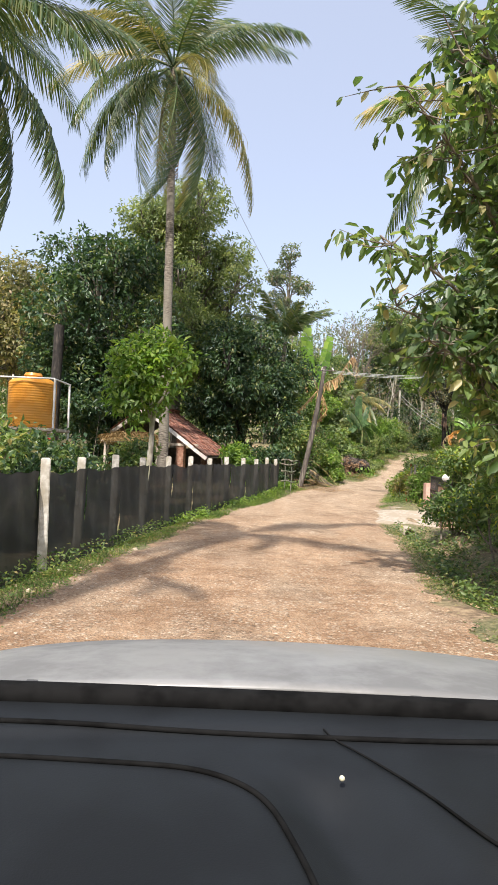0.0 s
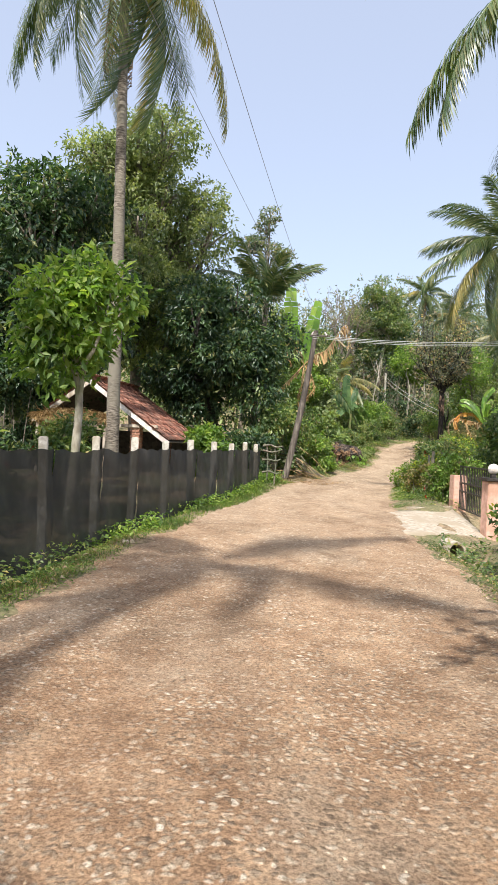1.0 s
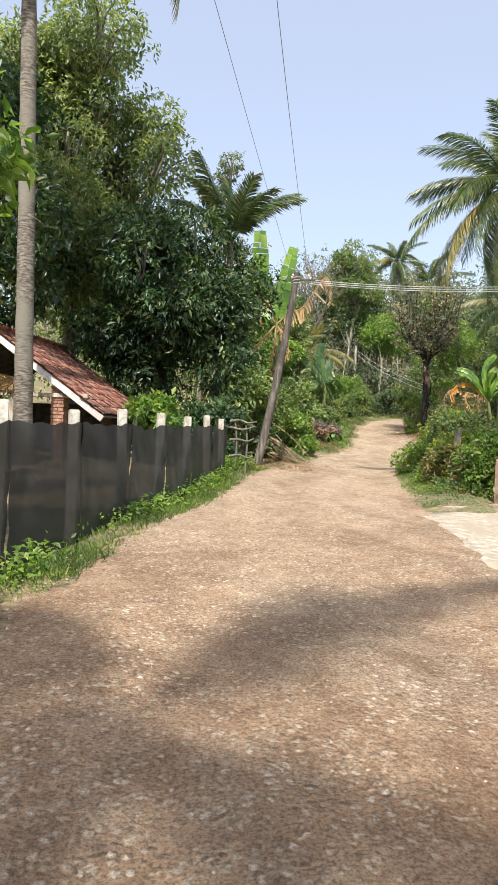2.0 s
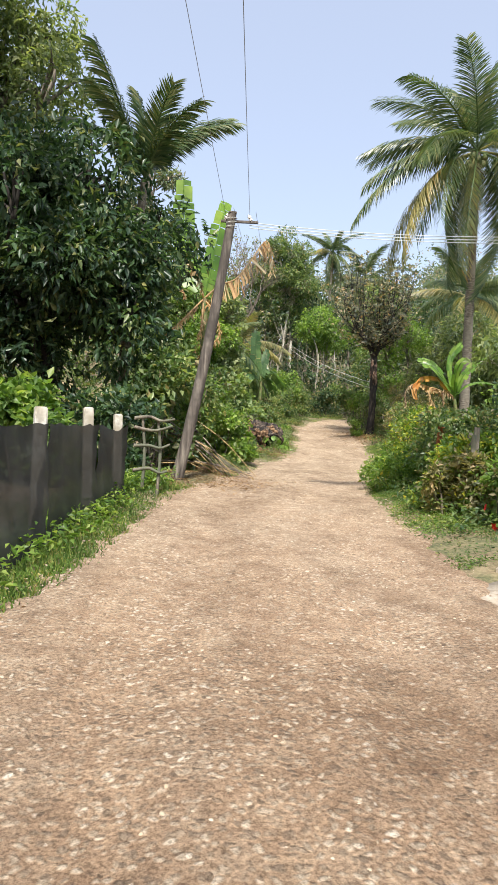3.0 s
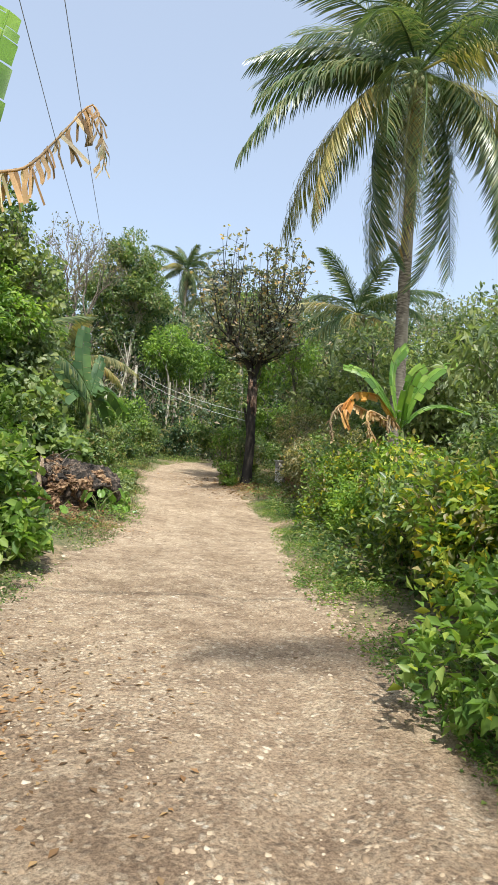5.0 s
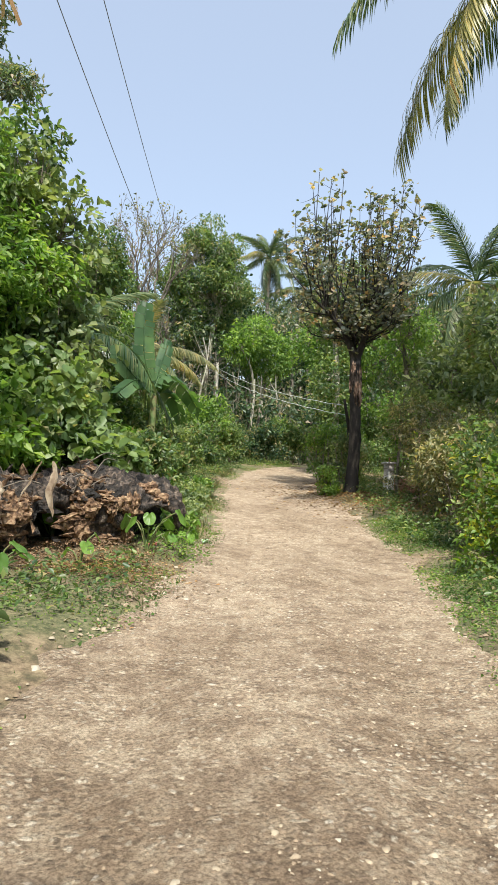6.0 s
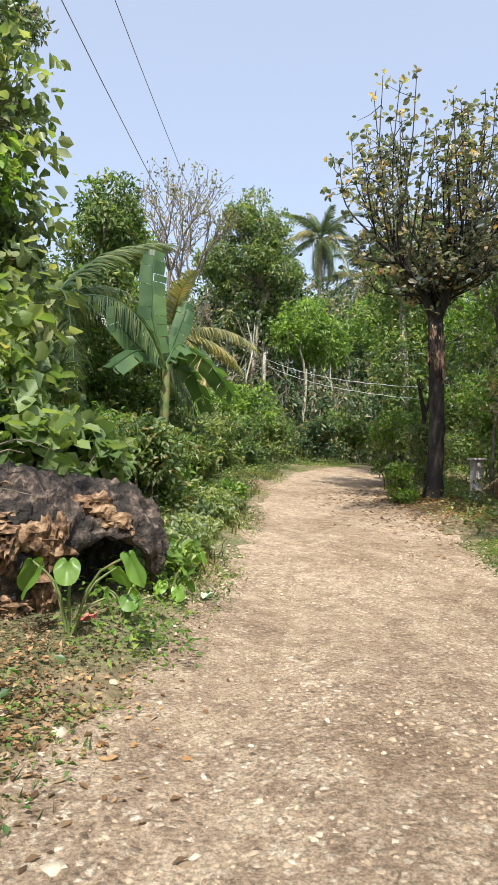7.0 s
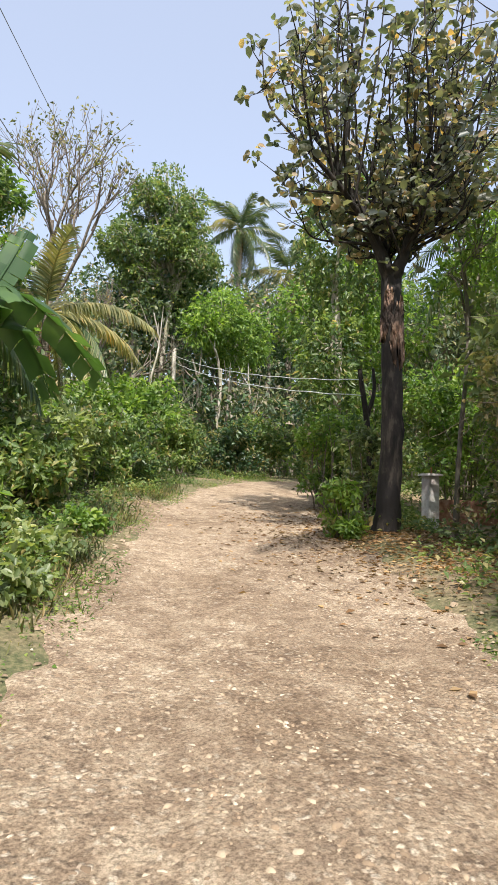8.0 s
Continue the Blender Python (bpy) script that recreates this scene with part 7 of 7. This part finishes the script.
# ---- fallen fronds by the pole, scraps ----
for k, (x, y, a, ln) in enumerate([(2.0, 29.8, -45, 2.2), (2.3, 30.2, -70, 2.0)]):
    me = frond_mesh(ln, 0.12, 0.16, 26, 0.28, 0.9, 0.5)
    ob = part("fallen_frond", me, LEAF_DEAD)
    ob.matrix_world = Matrix.Translation((x, y, zat(x, y) + 0.12 + 0.1 * (k % 3))) @ Matrix.Rotation(radians(a), 4, "Z") @ Matrix.Rotation(radians(5), 4, "Y")
    tagged(ob, "dry brown palm frond lying by the pole", "palm frond", "fallen fronds")
for k in range(34):
    top = np.array([2.19 + rg.normal() * 0.35, 29.20 + rg.normal() * 0.35, 0.93 + rg.normal() * 0.18])
    end = np.array([3.72 + rg.normal() * 0.3 - 0.6 * rg.random(), 28.48 + rg.normal() * 0.3, 0.0])
    end[2] = zat(end[0], end[1]) + 0.03 + 0.08 * rg.random()
    if k % 3 == 0:
        top[2] = zat(top[0], top[1]) + 0.15
    ob = part("dry_rib", arr_mesh("dry_rib", *limb([(0, 0, 0), (end - top) * 0.5 + np.array([0, 0, 0.12]), end - top], 0.024 - 0.012 * (k % 2), 0.007, 8, 5), True), STRAW if k % 2 else TWIG)
    ob.location = top
    tagged(ob, "dry brown palm rib in the brush pile", "palm rib", "brush pile by the pole")


def scrap(name, label, x, y, s, stops):
    bm = bmesh.new()
    bmesh.ops.create_grid(bm, x_segments=7, y_segments=6, size=s)
    for v in bm.verts:
        v.co.y *= 0.7
        v.co.z = 0.035 + 0.045 * noise.noise(v.co * 22 + Vector((x, y, 0)))
    ob = part(name, bm, surface(name + "_paint", stops, 12, 0.6, 0.1, 0.003))
    md = ob.modifiers.new("thickness", "SOLIDIFY")
    md.thickness = 0.004
    ob.location = (x, y, zat(x, y) + 0.02)
    tagged(ob, label, "litter")


scrap("plastic_wrapper", "crumpled pale green plastic wrapper on the verge", 7.45, 37.05, 0.05, [(0.3, (0.35, 0.6, 0.3)), (0.7, (0.7, 0.78, 0.6))])
scrap("cloth_scrap", "crumpled faded red cloth scrap by the log", 6.5, 36.1, 0.06, [(0.3, (0.42, 0.05, 0.06)), (0.7, (0.6, 0.16, 0.15))])


def peeled_band():
    """Ragged strips of bare wood where the bark has come off below the fork."""
    host = next(o for o in bpy.data.objects if o.name == "teak_tree")
    rnd = np.random.default_rng(4)
    for z0, z1, w0, turn in ((2.35, 3.6, 1.35, 0.25), (2.75, 3.75, 0.7, -1.1), (2.9, 3.65, 0.5, 1.6)):
        n, m = 26, 14
        low, high = z0 + 0.28 * np.abs(rnd.standard_normal(m)), z1 - 0.2 * np.abs(rnd.standard_normal(m))
        v = []
        for i in range(n):
            s = i / (n - 1)
            wid = w0 * (0.35 + 0.65 * math.sin(math.pi * s) ** 0.7) + 0.07 * rnd.normal()
            for j in range(m):
                z = low[j] + (high[j] - low[j]) * s
                u = (z + 0.2) / 4.15
                c = np.array([0.12 * u + 0.05 * math.sin(4 * u), 0.05 * u, z])
                g = -math.pi / 2 + turn + 0.25 * math.sin(3 * s + turn) + wid * (j / (m - 1) - 0.5) * 2
                r = 0.17 * (1 - 0.12 * u) - 0.012 + 0.027 * (0 < j < m - 1 and 0 < i < n - 1) + 0.011 * rnd.normal()
                v.append(c + np.array([math.cos(g) * r, math.sin(g) * r, 0]))
        i, j = np.meshgrid(np.arange(n - 1), np.arange(m - 1), indexing="ij")
        part("peeled_bark", arr_mesh("peeled_bark", v, np.stack([i * m + j, i * m + j + 1, (i + 1) * m + j + 1, (i + 1) * m + j], -1).reshape(-1, 4), True), BARK_SCAR, host, "ragged patch of peeled reddish bark")


peeled_band()


def snag():
    """The black leaning stub behind the pollard to which the cable is tied."""
    x, y = 14.75, 46.6
    z = zat(x, y)
    t = thing("dead_snag", (x, y, z), "black leaning dead stub tied with a cable", "dead tree")
    part("trunk", arr_mesh("trunk", *limb([(0, 0, -0.2), (0.05, 0, 0.9), (-0.05, 0, 1.8), (-0.25, -0.05, 2.75)], 0.09, 0.045, 14, 9), True), BARK_DARK, t)
    part("limb", arr_mesh("limb", *limb([(-0.05, 0, 1.8), (0.12, 0, 2.3), (0.1, 0, 2.8)], 0.05, 0.03, 8, 7), True), BARK_DARK, t)


snag()


def dry_creeper(x, y, r, h, count, seed):
    """Thin dry vines that arch and hang in a tangle over the scrub."""
    rnd = np.random.default_rng(seed)
    z = zat(x, y)
    pieces = []
    for _ in range(count):
        a = np.array([rnd.normal() * r * 0.6, rnd.normal() * r * 0.6, rnd.uniform(0.1, 0.9) * h])
        keys, d = [a], unit(rnd.standard_normal(3) * [1, 1, 0.4])
        for _ in range(5):
            d = unit(d + rnd.standard_normal(3) * 0.75 + np.array([0, 0, -0.12]))
            keys.append(keys[-1] + d * r * rnd.uniform(0.15, 0.35))
        keys = np.array(keys)
        keys[:, 2] = np.maximum(keys[:, 2], 0.04)
        pieces.append(limb(keys, rnd.uniform(0.004, 0.008), 0.002, 22, 4))
    ob = part("dry_creeper", arr_mesh("dry_creeper", *join(pieces), True), VINE)
    ob.location = (x, y, z)
    tagged(ob, "tangle of thin dry tan creepers over the scrub", "creeper", "dry creepers")


VINE = surface("dry_vine", [(0.3, (0.14, 0.105, 0.075)), (0.7, (0.3, 0.24, 0.17))], 18, 0.9, 0.2, 0.004)
for k, (x, y, r, h, n) in enumerate([(15.3, 43.2, 0.9, 4.2, 46), (13.9, 41.2, 0.8, 2.6, 40), (12.9, 39.2, 0.7, 2.2, 40), (13.2, 60.5, 1.0, 3.6, 34)]):
    dry_creeper(x, y, r, h, n, k + 90)


def red_rag():
    """A faded red rag tied to a stick at the thicket's edge."""
    x, y = 10.0, 50.6
    z = zat(x, y)
    t = thing("marker_stick", (x, y, z), "thin stick with a faded red rag tied to it", "stick")
    part("stick", arr_mesh("stick", *limb([(0, 0, -0.1), (0.03, 0, 0.3), (-0.02, 0, 0.72)], 0.018, 0.012, 8, 6), True), BARK_PALE, t)
    bm = bmesh.new()
    bmesh.ops.create_icosphere(bm, subdivisions=3, radius=0.085)
    for v in bm.verts:
        v.co = v.co * (1 + 0.7 * noise.noise(v.co * 14)) + Vector((-0.02, -0.02, 0.66))
    part("rag", bm, RAG, t, "faded red rag")


RAG = surface("red_rag", [(0.3, (0.42, 0.04, 0.05)), (0.7, (0.62, 0.12, 0.12))], 22, 0.85, 0.3, 0.004)
red_rag()


def bent_sapling(x, y, h, r, mat, label, seed):
    rnd = np.random.default_rng(seed)
    z = zat(x, y)
    keys = [(0, 0, -0.2)] + [(rnd.normal() * 0.16 * q * h / 3, rnd.normal() * 0.1, h * q) for q in (0.3, 0.55, 0.8)] + [(rnd.normal() * 0.4, 0, h)]
    pieces = [limb(keys, r, r * 0.45, 16, 7)]
    for _ in range(4):
        q = np.array(keys[rnd.integers(2, 4)])
        e = q + np.array([rnd.normal() * 0.6, rnd.normal() * 0.4, rnd.uniform(0.8, 1.8)])
        pieces.append(limb([q, (q + e) / 2 + np.array([0, 0, -0.15]), e], r * 0.45, r * 0.15, 8, 5))
    ob = part("slender_sapling", arr_mesh("slender_sapling", *join(pieces), True), mat)
    ob.location = (x, y, z)
    tagged(ob, label, "sapling", "saplings at the bend")


for k, (x, y, h, r) in enumerate([(13.6, 63.2, 7.0, 0.07), (16.1, 63.6, 5.2, 0.09), (17.4, 63.2, 5.0, 0.07), (12.9, 61.5, 4.6, 0.05), (18.9, 64.0, 5.4, 0.07), (15.0, 61.4, 3.6, 0.03), (14.8, 61.6, 3.2, 0.03), (15.3, 61.7, 3.4, 0.03), (15.1, 61.9, 4.0, 0.025)]):
    bent_sapling(x, y, h, r, BARK_PALE if k in (0, 4) else BARK, "thin pale crooked sapling at the wood's edge" if k in (0, 4) else "thin crooked brown sapling at the wood's edge", k + 50)


# ---- the car at the start of the drive ----
def car_paint():
    m, t, p, _ = nodes_of("dusty_white_shaded")
    dust = noise_node(t, place_node(t), 3.0, 7, 0.65)
    # Dusty white toned down to grey; the shade over the bonnet is in it.
    t.links.new(ramp_node(t, dust, [(0.42, (0.17, 0.17, 0.165)), (0.56, (0.25, 0.25, 0.245))]), p.inputs["Base Color"])
    t.links.new(ramp_node(t, dust, [(0.35, (0.6, 0.6, 0.6)), (0.65, (0.3, 0.3, 0.3))]), p.inputs["Roughness"])
    return m


def dash_plastic():
    m, t, p, _ = nodes_of("dash_plastic")
    vec = place_node(t)
    t.links.new(ramp_node(t, noise_node(t, vec, 5, 5), [(0.4, (0.007, 0.008, 0.009)), (0.6, (0.011, 0.013, 0.015))]), p.inputs["Base Color"])
    p.inputs["Roughness"].default_value = 0.55
    bump_node(t, noise_node(t, vec, 420, 2), 0.25, 0.001, p)
    return m


PAINT, DASH = car_paint(), dash_plastic()
RUBBER = surface("black_rubber", [(0.3, (0.004, 0.004, 0.004)), (0.7, (0.01, 0.01, 0.01))], 20, 0.85, 0.1, 0.002)
RUBBER.node_tree.nodes["Principled BSDF"].inputs["Specular IOR Level"].default_value = 0.08
DASH.node_tree.nodes["Principled BSDF"].inputs["Specular IOR Level"].default_value = 0.3
SPEAKER_GREY = surface("grey_trim", [(0.3, (0.06, 0.06, 0.06)), (0.7, (0.1, 0.1, 0.1))], 200, 0.6, 0.3, 0.001)
GILT = surface("gilt_metal", [(0.3, (0.35, 0.2, 0.05)), (0.6, (0.7, 0.48, 0.16)), (0.8, (0.8, 0.7, 0.5))], 40, 0.3, 0.3, 0.003, metal=0.8)
CHALK = surface("pale_crumb", [(0.3, (0.6, 0.55, 0.4)), (0.7, (0.75, 0.7, 0.5))], 30, 0.9, 0.2, 0.002)
RIM = surface("steel_rim", [(0.3, (0.4, 0.4, 0.4)), (0.7, (0.55, 0.55, 0.55))], 9, 0.35, 0.05, 0.002, metal=0.9)


def grid_sheet(name, fx, nx, ny, thick=0.0):
    """A sheet from a function of (u, v) in 0..1; with a thickness it gets an underside and rims."""
    v = [fx(i / (nx - 1), j / (ny - 1)) for i in range(nx) for j in range(ny)]
    f = [(i * ny + j, (i + 1) * ny + j, (i + 1) * ny + j + 1, i * ny + j + 1) for i in range(nx - 1) for j in range(ny - 1)]
    bm = bmesh.new()
    vs = [bm.verts.new(p) for p in v]
    for q in f:
        bm.faces.new([vs[k] for k in q])
    bmesh.ops.recalc_face_normals(bm, faces=bm.faces[:])
    if thick:
        bmesh.ops.solidify(bm, geom=bm.faces[:], thickness=thick)
    for q in bm.faces:
        q.smooth = True
    return bm


def car():
    CX, GZ = 0.1, -0.03
    t = thing("car", (CX, 0, GZ), "dusty white hatchback car with a dark dashboard", "car")
    z0 = -GZ
    part("bonnet", grid_sheet("bonnet", lambda u, v: ((u - 0.5) * 1.56 * (1 - 0.04 * v), 1.12 + 0.98 * v - 0.06 * (2 * u - 1) ** 2, z0 + 0.892 - 0.045 * v - 0.20 * v * v * v - 0.07 * v * v - 0.025 * (2 * u - 1) ** 2 - 0.03 * (2 * u - 1) ** 6), 41, 26, 0.012), PAINT, t, "dusty white bonnet with a scratch")
    part("front_panel", grid_sheet("front_panel", lambda u, v: ((u - 0.5) * 1.5, 2.0 - 0.10 * (2 * u - 1) ** 2 + 0.10 * math.sin(v * 3.1), z0 + 0.61 - 0.05 * (2 * u - 1) ** 2 - 0.36 * v), 25, 10, 0.02), PAINT, t)
    part("cowl", grid_sheet("cowl", lambda u, v: ((u - 0.5) * 1.46, 1.0 + 0.15 * v - 0.10 * (2 * u - 1) ** 2, z0 + 0.872 + 0.012 * math.sin(v * 3.1) - 0.05 * (2 * u - 1) ** 2), 31, 6, 0.02), RUBBER, t, "black wiper cowl")
    for x, ln, tilt in ((-0.45, 0.62, 0.03), (0.2, 0.6, 0.03)):
        w = part("wiper", box_bm(ln, 0.018, 0.014, (ln / 2, 0, 0), 0.004), RUBBER, t)
        w.location, w.rotation_euler = (x, 1.07, z0 + 0.894), (0, 0.02, tilt)
        part("wiper_pivot", box_bm(0.03, 0.03, 0.016, (0, 0, 0), 0.006), SPEAKER_GREY, w)

    def dash_top(u, v):
        x, y = (u - 0.5) * 1.46, 0.38 + 0.62 * v
        valley = -0.035 * math.exp(-((x - 0.0 - 0.25 * (0.75 - y)) / 0.05) ** 2) * (1 / (1 + math.exp((y - 0.76) / 0.02)))
        lip = -0.10 * max(0.0, (0.46 - y) / 0.08) ** 2
        ledge = 0.010 / (1 + math.exp((0.885 - 0.05 * (2 * u - 1) ** 2 - y) / 0.006))
        return (x, y - 0.09 * (2 * u - 1) ** 2 * v, z0 + 0.925 - 0.018 * v + valley + lip + ledge)

    dash = part("dashboard", grid_sheet("dashboard", dash_top, 90, 70, 0.02), DASH, t, "dark grey moulded dashboard")
    part("dash_front", grid_sheet("dash_front", lambda u, v: ((u - 0.5) * 1.46, 0.39 + 0.12 * v, z0 + 0.83 - 0.4 * v), 12, 8, 0.02), DASH, t)

    def over(x, y, dz=0.002):
        u, v = x / 1.46 + 0.5, (y + 0.09 * (2 * x / 1.46) ** 2 - 0.38) / 0.62
        return (*dash_top(u, min(1, v))[:2], dash_top(u, min(1, v))[2] + dz)

    seam = [(-0.62, 0.765), (-0.4, 0.778), (-0.25, 0.778), (-0.16, 0.772), (-0.10, 0.745), (-0.06, 0.70), (-0.035, 0.62), (-0.02, 0.55), (-0.005, 0.48)]
    line = np.array([over(x, y) for x, y in curve_pts(seam, 60)])
    part("airbag_seam", arr_mesh("airbag_seam", *tube_arrays(line, np.full(60, 0.0035), 6), True), RUBBER, dash, "dark stitched seam of the airbag lid")
    line = np.array([over(x, 0.875 - 0.03 * (x / 0.7) ** 2) for x in np.linspace(-0.7, 0.62, 60)])
    part("rear_seam", arr_mesh("rear_seam", *tube_arrays(line, np.full(60, 0.004), 6), True), RUBBER, dash)
    line = np.array([over(x, 0.965 - 0.005 * (x / 0.7) ** 2, 0.004) for x in np.linspace(-0.72, 0.72, 40)])
    part("windscreen_gasket", arr_mesh("windscreen_gasket", *tube_arrays(line, np.full(40, 0.02), 8), True), RUBBER, dash, "black windscreen gasket")
    # Dark tube laid where the dashboard only shows a thin reflected line.
    reflection_line = np.array([(0.02, 0.89), (0.07, 0.82), (0.12, 0.735), (0.175, 0.62), (0.25, 0.56), (0.4, 0.54)])
    line = np.array([over(x, y, 0.0025) for x, y in curve_pts(reflection_line, 40)])
    part("reflection_line", arr_mesh("reflection_line", *tube_arrays(line, np.linspace(0.0012, 0.0028, 40), 6), True), RUBBER, dash, "thin dark tube standing in for a reflected line")
    part("roof", grid_sheet("roof", lambda u, v: ((u - 0.5) * 1.22, 0.08 - 1.75 * v, z0 + 1.50 - 0.05 * (2 * u - 1) ** 2 - 0.03 * (v - 0.4) ** 2), 21, 16, 0.04), PAINT, t)
    for sgn in (-1, 1):
        part("front_pillar", arr_mesh("front_pillar", *limb([(sgn * 0.73, 1.0, z0 + 0.86), (sgn * 0.69, 0.55, z0 + 1.2), (sgn * 0.6, 0.05, z0 + 1.46)], 0.045, 0.04, 10, 8, 0), True), PAINT, t)
        part("middle_pillar", arr_mesh("middle_pillar", *limb([(sgn * 0.76, -0.35, z0 + 0.85), (sgn * 0.68, -0.37, z0 + 1.2), (sgn * 0.6, -0.4, z0 + 1.46)], 0.05, 0.04, 8, 8, 0), True), PAINT, t)
        part("rear_pillar", arr_mesh("rear_pillar", *limb([(sgn * 0.74, -1.85, z0 + 0.85), (sgn * 0.68, -1.8, z0 + 1.2), (sgn * 0.58, -1.62, z0 + 1.44)], 0.09, 0.06, 8, 8, 0), True), PAINT, t)
        bm = bmesh.new()
        out = [(2.0, 0.26), (1.98, 0.6), (1.12, 0.84), (0.9, 0.88), (-1.9, 0.9), (-2.05, 0.55), (-2.0, 0.26)]
        for cy in (-1.25, 1.3):
            out += [(cy + 0.33 * math.cos(a), 0.27 + 0.33 * math.sin(a)) for a in np.linspace(math.pi, 0, 11)]
        a = [bm.verts.new((sgn * 0.79, y, z0 + z)) for y, z in out]
        b = [bm.verts.new((sgn * 0.73, y, z0 + z)) for y, z in out]
        bm.faces.new(a)
        bm.faces.new(b)
        for k in range(len(out)):
            q = (k + 1) % len(out)
            bm.faces.new((a[k], a[q], b[q], b[k]))
        bmesh.ops.recalc_face_normals(bm, faces=bm.faces[:])
        part("side_panel", bm, PAINT, t)
        for cy in (-1.25, 1.3):
            w = part("wheel", arr_mesh("wheel", *wheel_tyre()), RUBBER, t)
            w.location = (sgn * 0.70, cy, z0 + 0.255 + GZ)
            bm = bmesh.new()
            bmesh.ops.create_cone(bm, cap_ends=True, segments=24, radius1=0.18, radius2=0.15, depth=0.12, matrix=Matrix.Rotation(radians(90), 4, "Y"))
            part("rim", bm, RIM, w)
    part("rear_panel", box_bm(1.5, 0.06, 0.62, (0, -2.0, z0 + 0.58), 0.02), PAINT, t)
    part("floor_pan", box_bm(1.44, 3.9, 0.05, (0, 0, z0 + 0.28)), RUBBER, t)
    fig = bmesh.new()
    for r1, r2, d, zz in ((0.035, 0.033, 0.014, 0.007), (0.024, 0.03, 0.03, 0.03), (0.03, 0.02, 0.04, 0.065), (0.018, 0.02, 0.03, 0.1), (0.016, 0.004, 0.03, 0.13)):
        bmesh.ops.create_cone(fig, cap_ends=True, segments=14, radius1=r1, radius2=r2, depth=d, matrix=Matrix.Translation((0, 0, zz)))
    ob = part("dashboard_ornament", fig, GILT)
    ob.location = (0.33, 0.7, GZ + z0 + 0.916)
    tagged(ob, "small gilt ornament standing on the dashboard", "ornament")
    bm = bmesh.new()
    bmesh.ops.create_icosphere(bm, subdivisions=2, radius=0.0035)
    ob = part("crumb", bm, CHALK)
    ob.location = (0.127, 0.76, GZ + z0 + 0.918)
    tagged(ob, "pale crumb lying on the dark dashboard", "crumb")


def wheel_tyre():
    p = np.array([(0.17, -0.07), (0.2, -0.085), (0.255, -0.08), (0.28, -0.05), (0.282, 0), (0.28, 0.05), (0.255, 0.08), (0.2, 0.085), (0.17, 0.07)])
    a = np.linspace(0, 2 * np.pi, 28, endpoint=False)
    v = np.stack([np.repeat(p[:, 1:2], 28, 1), p[:, None, 0] * np.cos(a), p[:, None, 0] * np.sin(a)], -1).reshape(-1, 3)
    i, j = np.meshgrid(np.arange(len(p) - 1), np.arange(28), indexing="ij")
    k = (j + 1) % 28
    return v, np.stack([i * 28 + j, i * 28 + k, (i + 1) * 28 + k, (i + 1) * 28 + j], -1).reshape(-1, 4)


car()
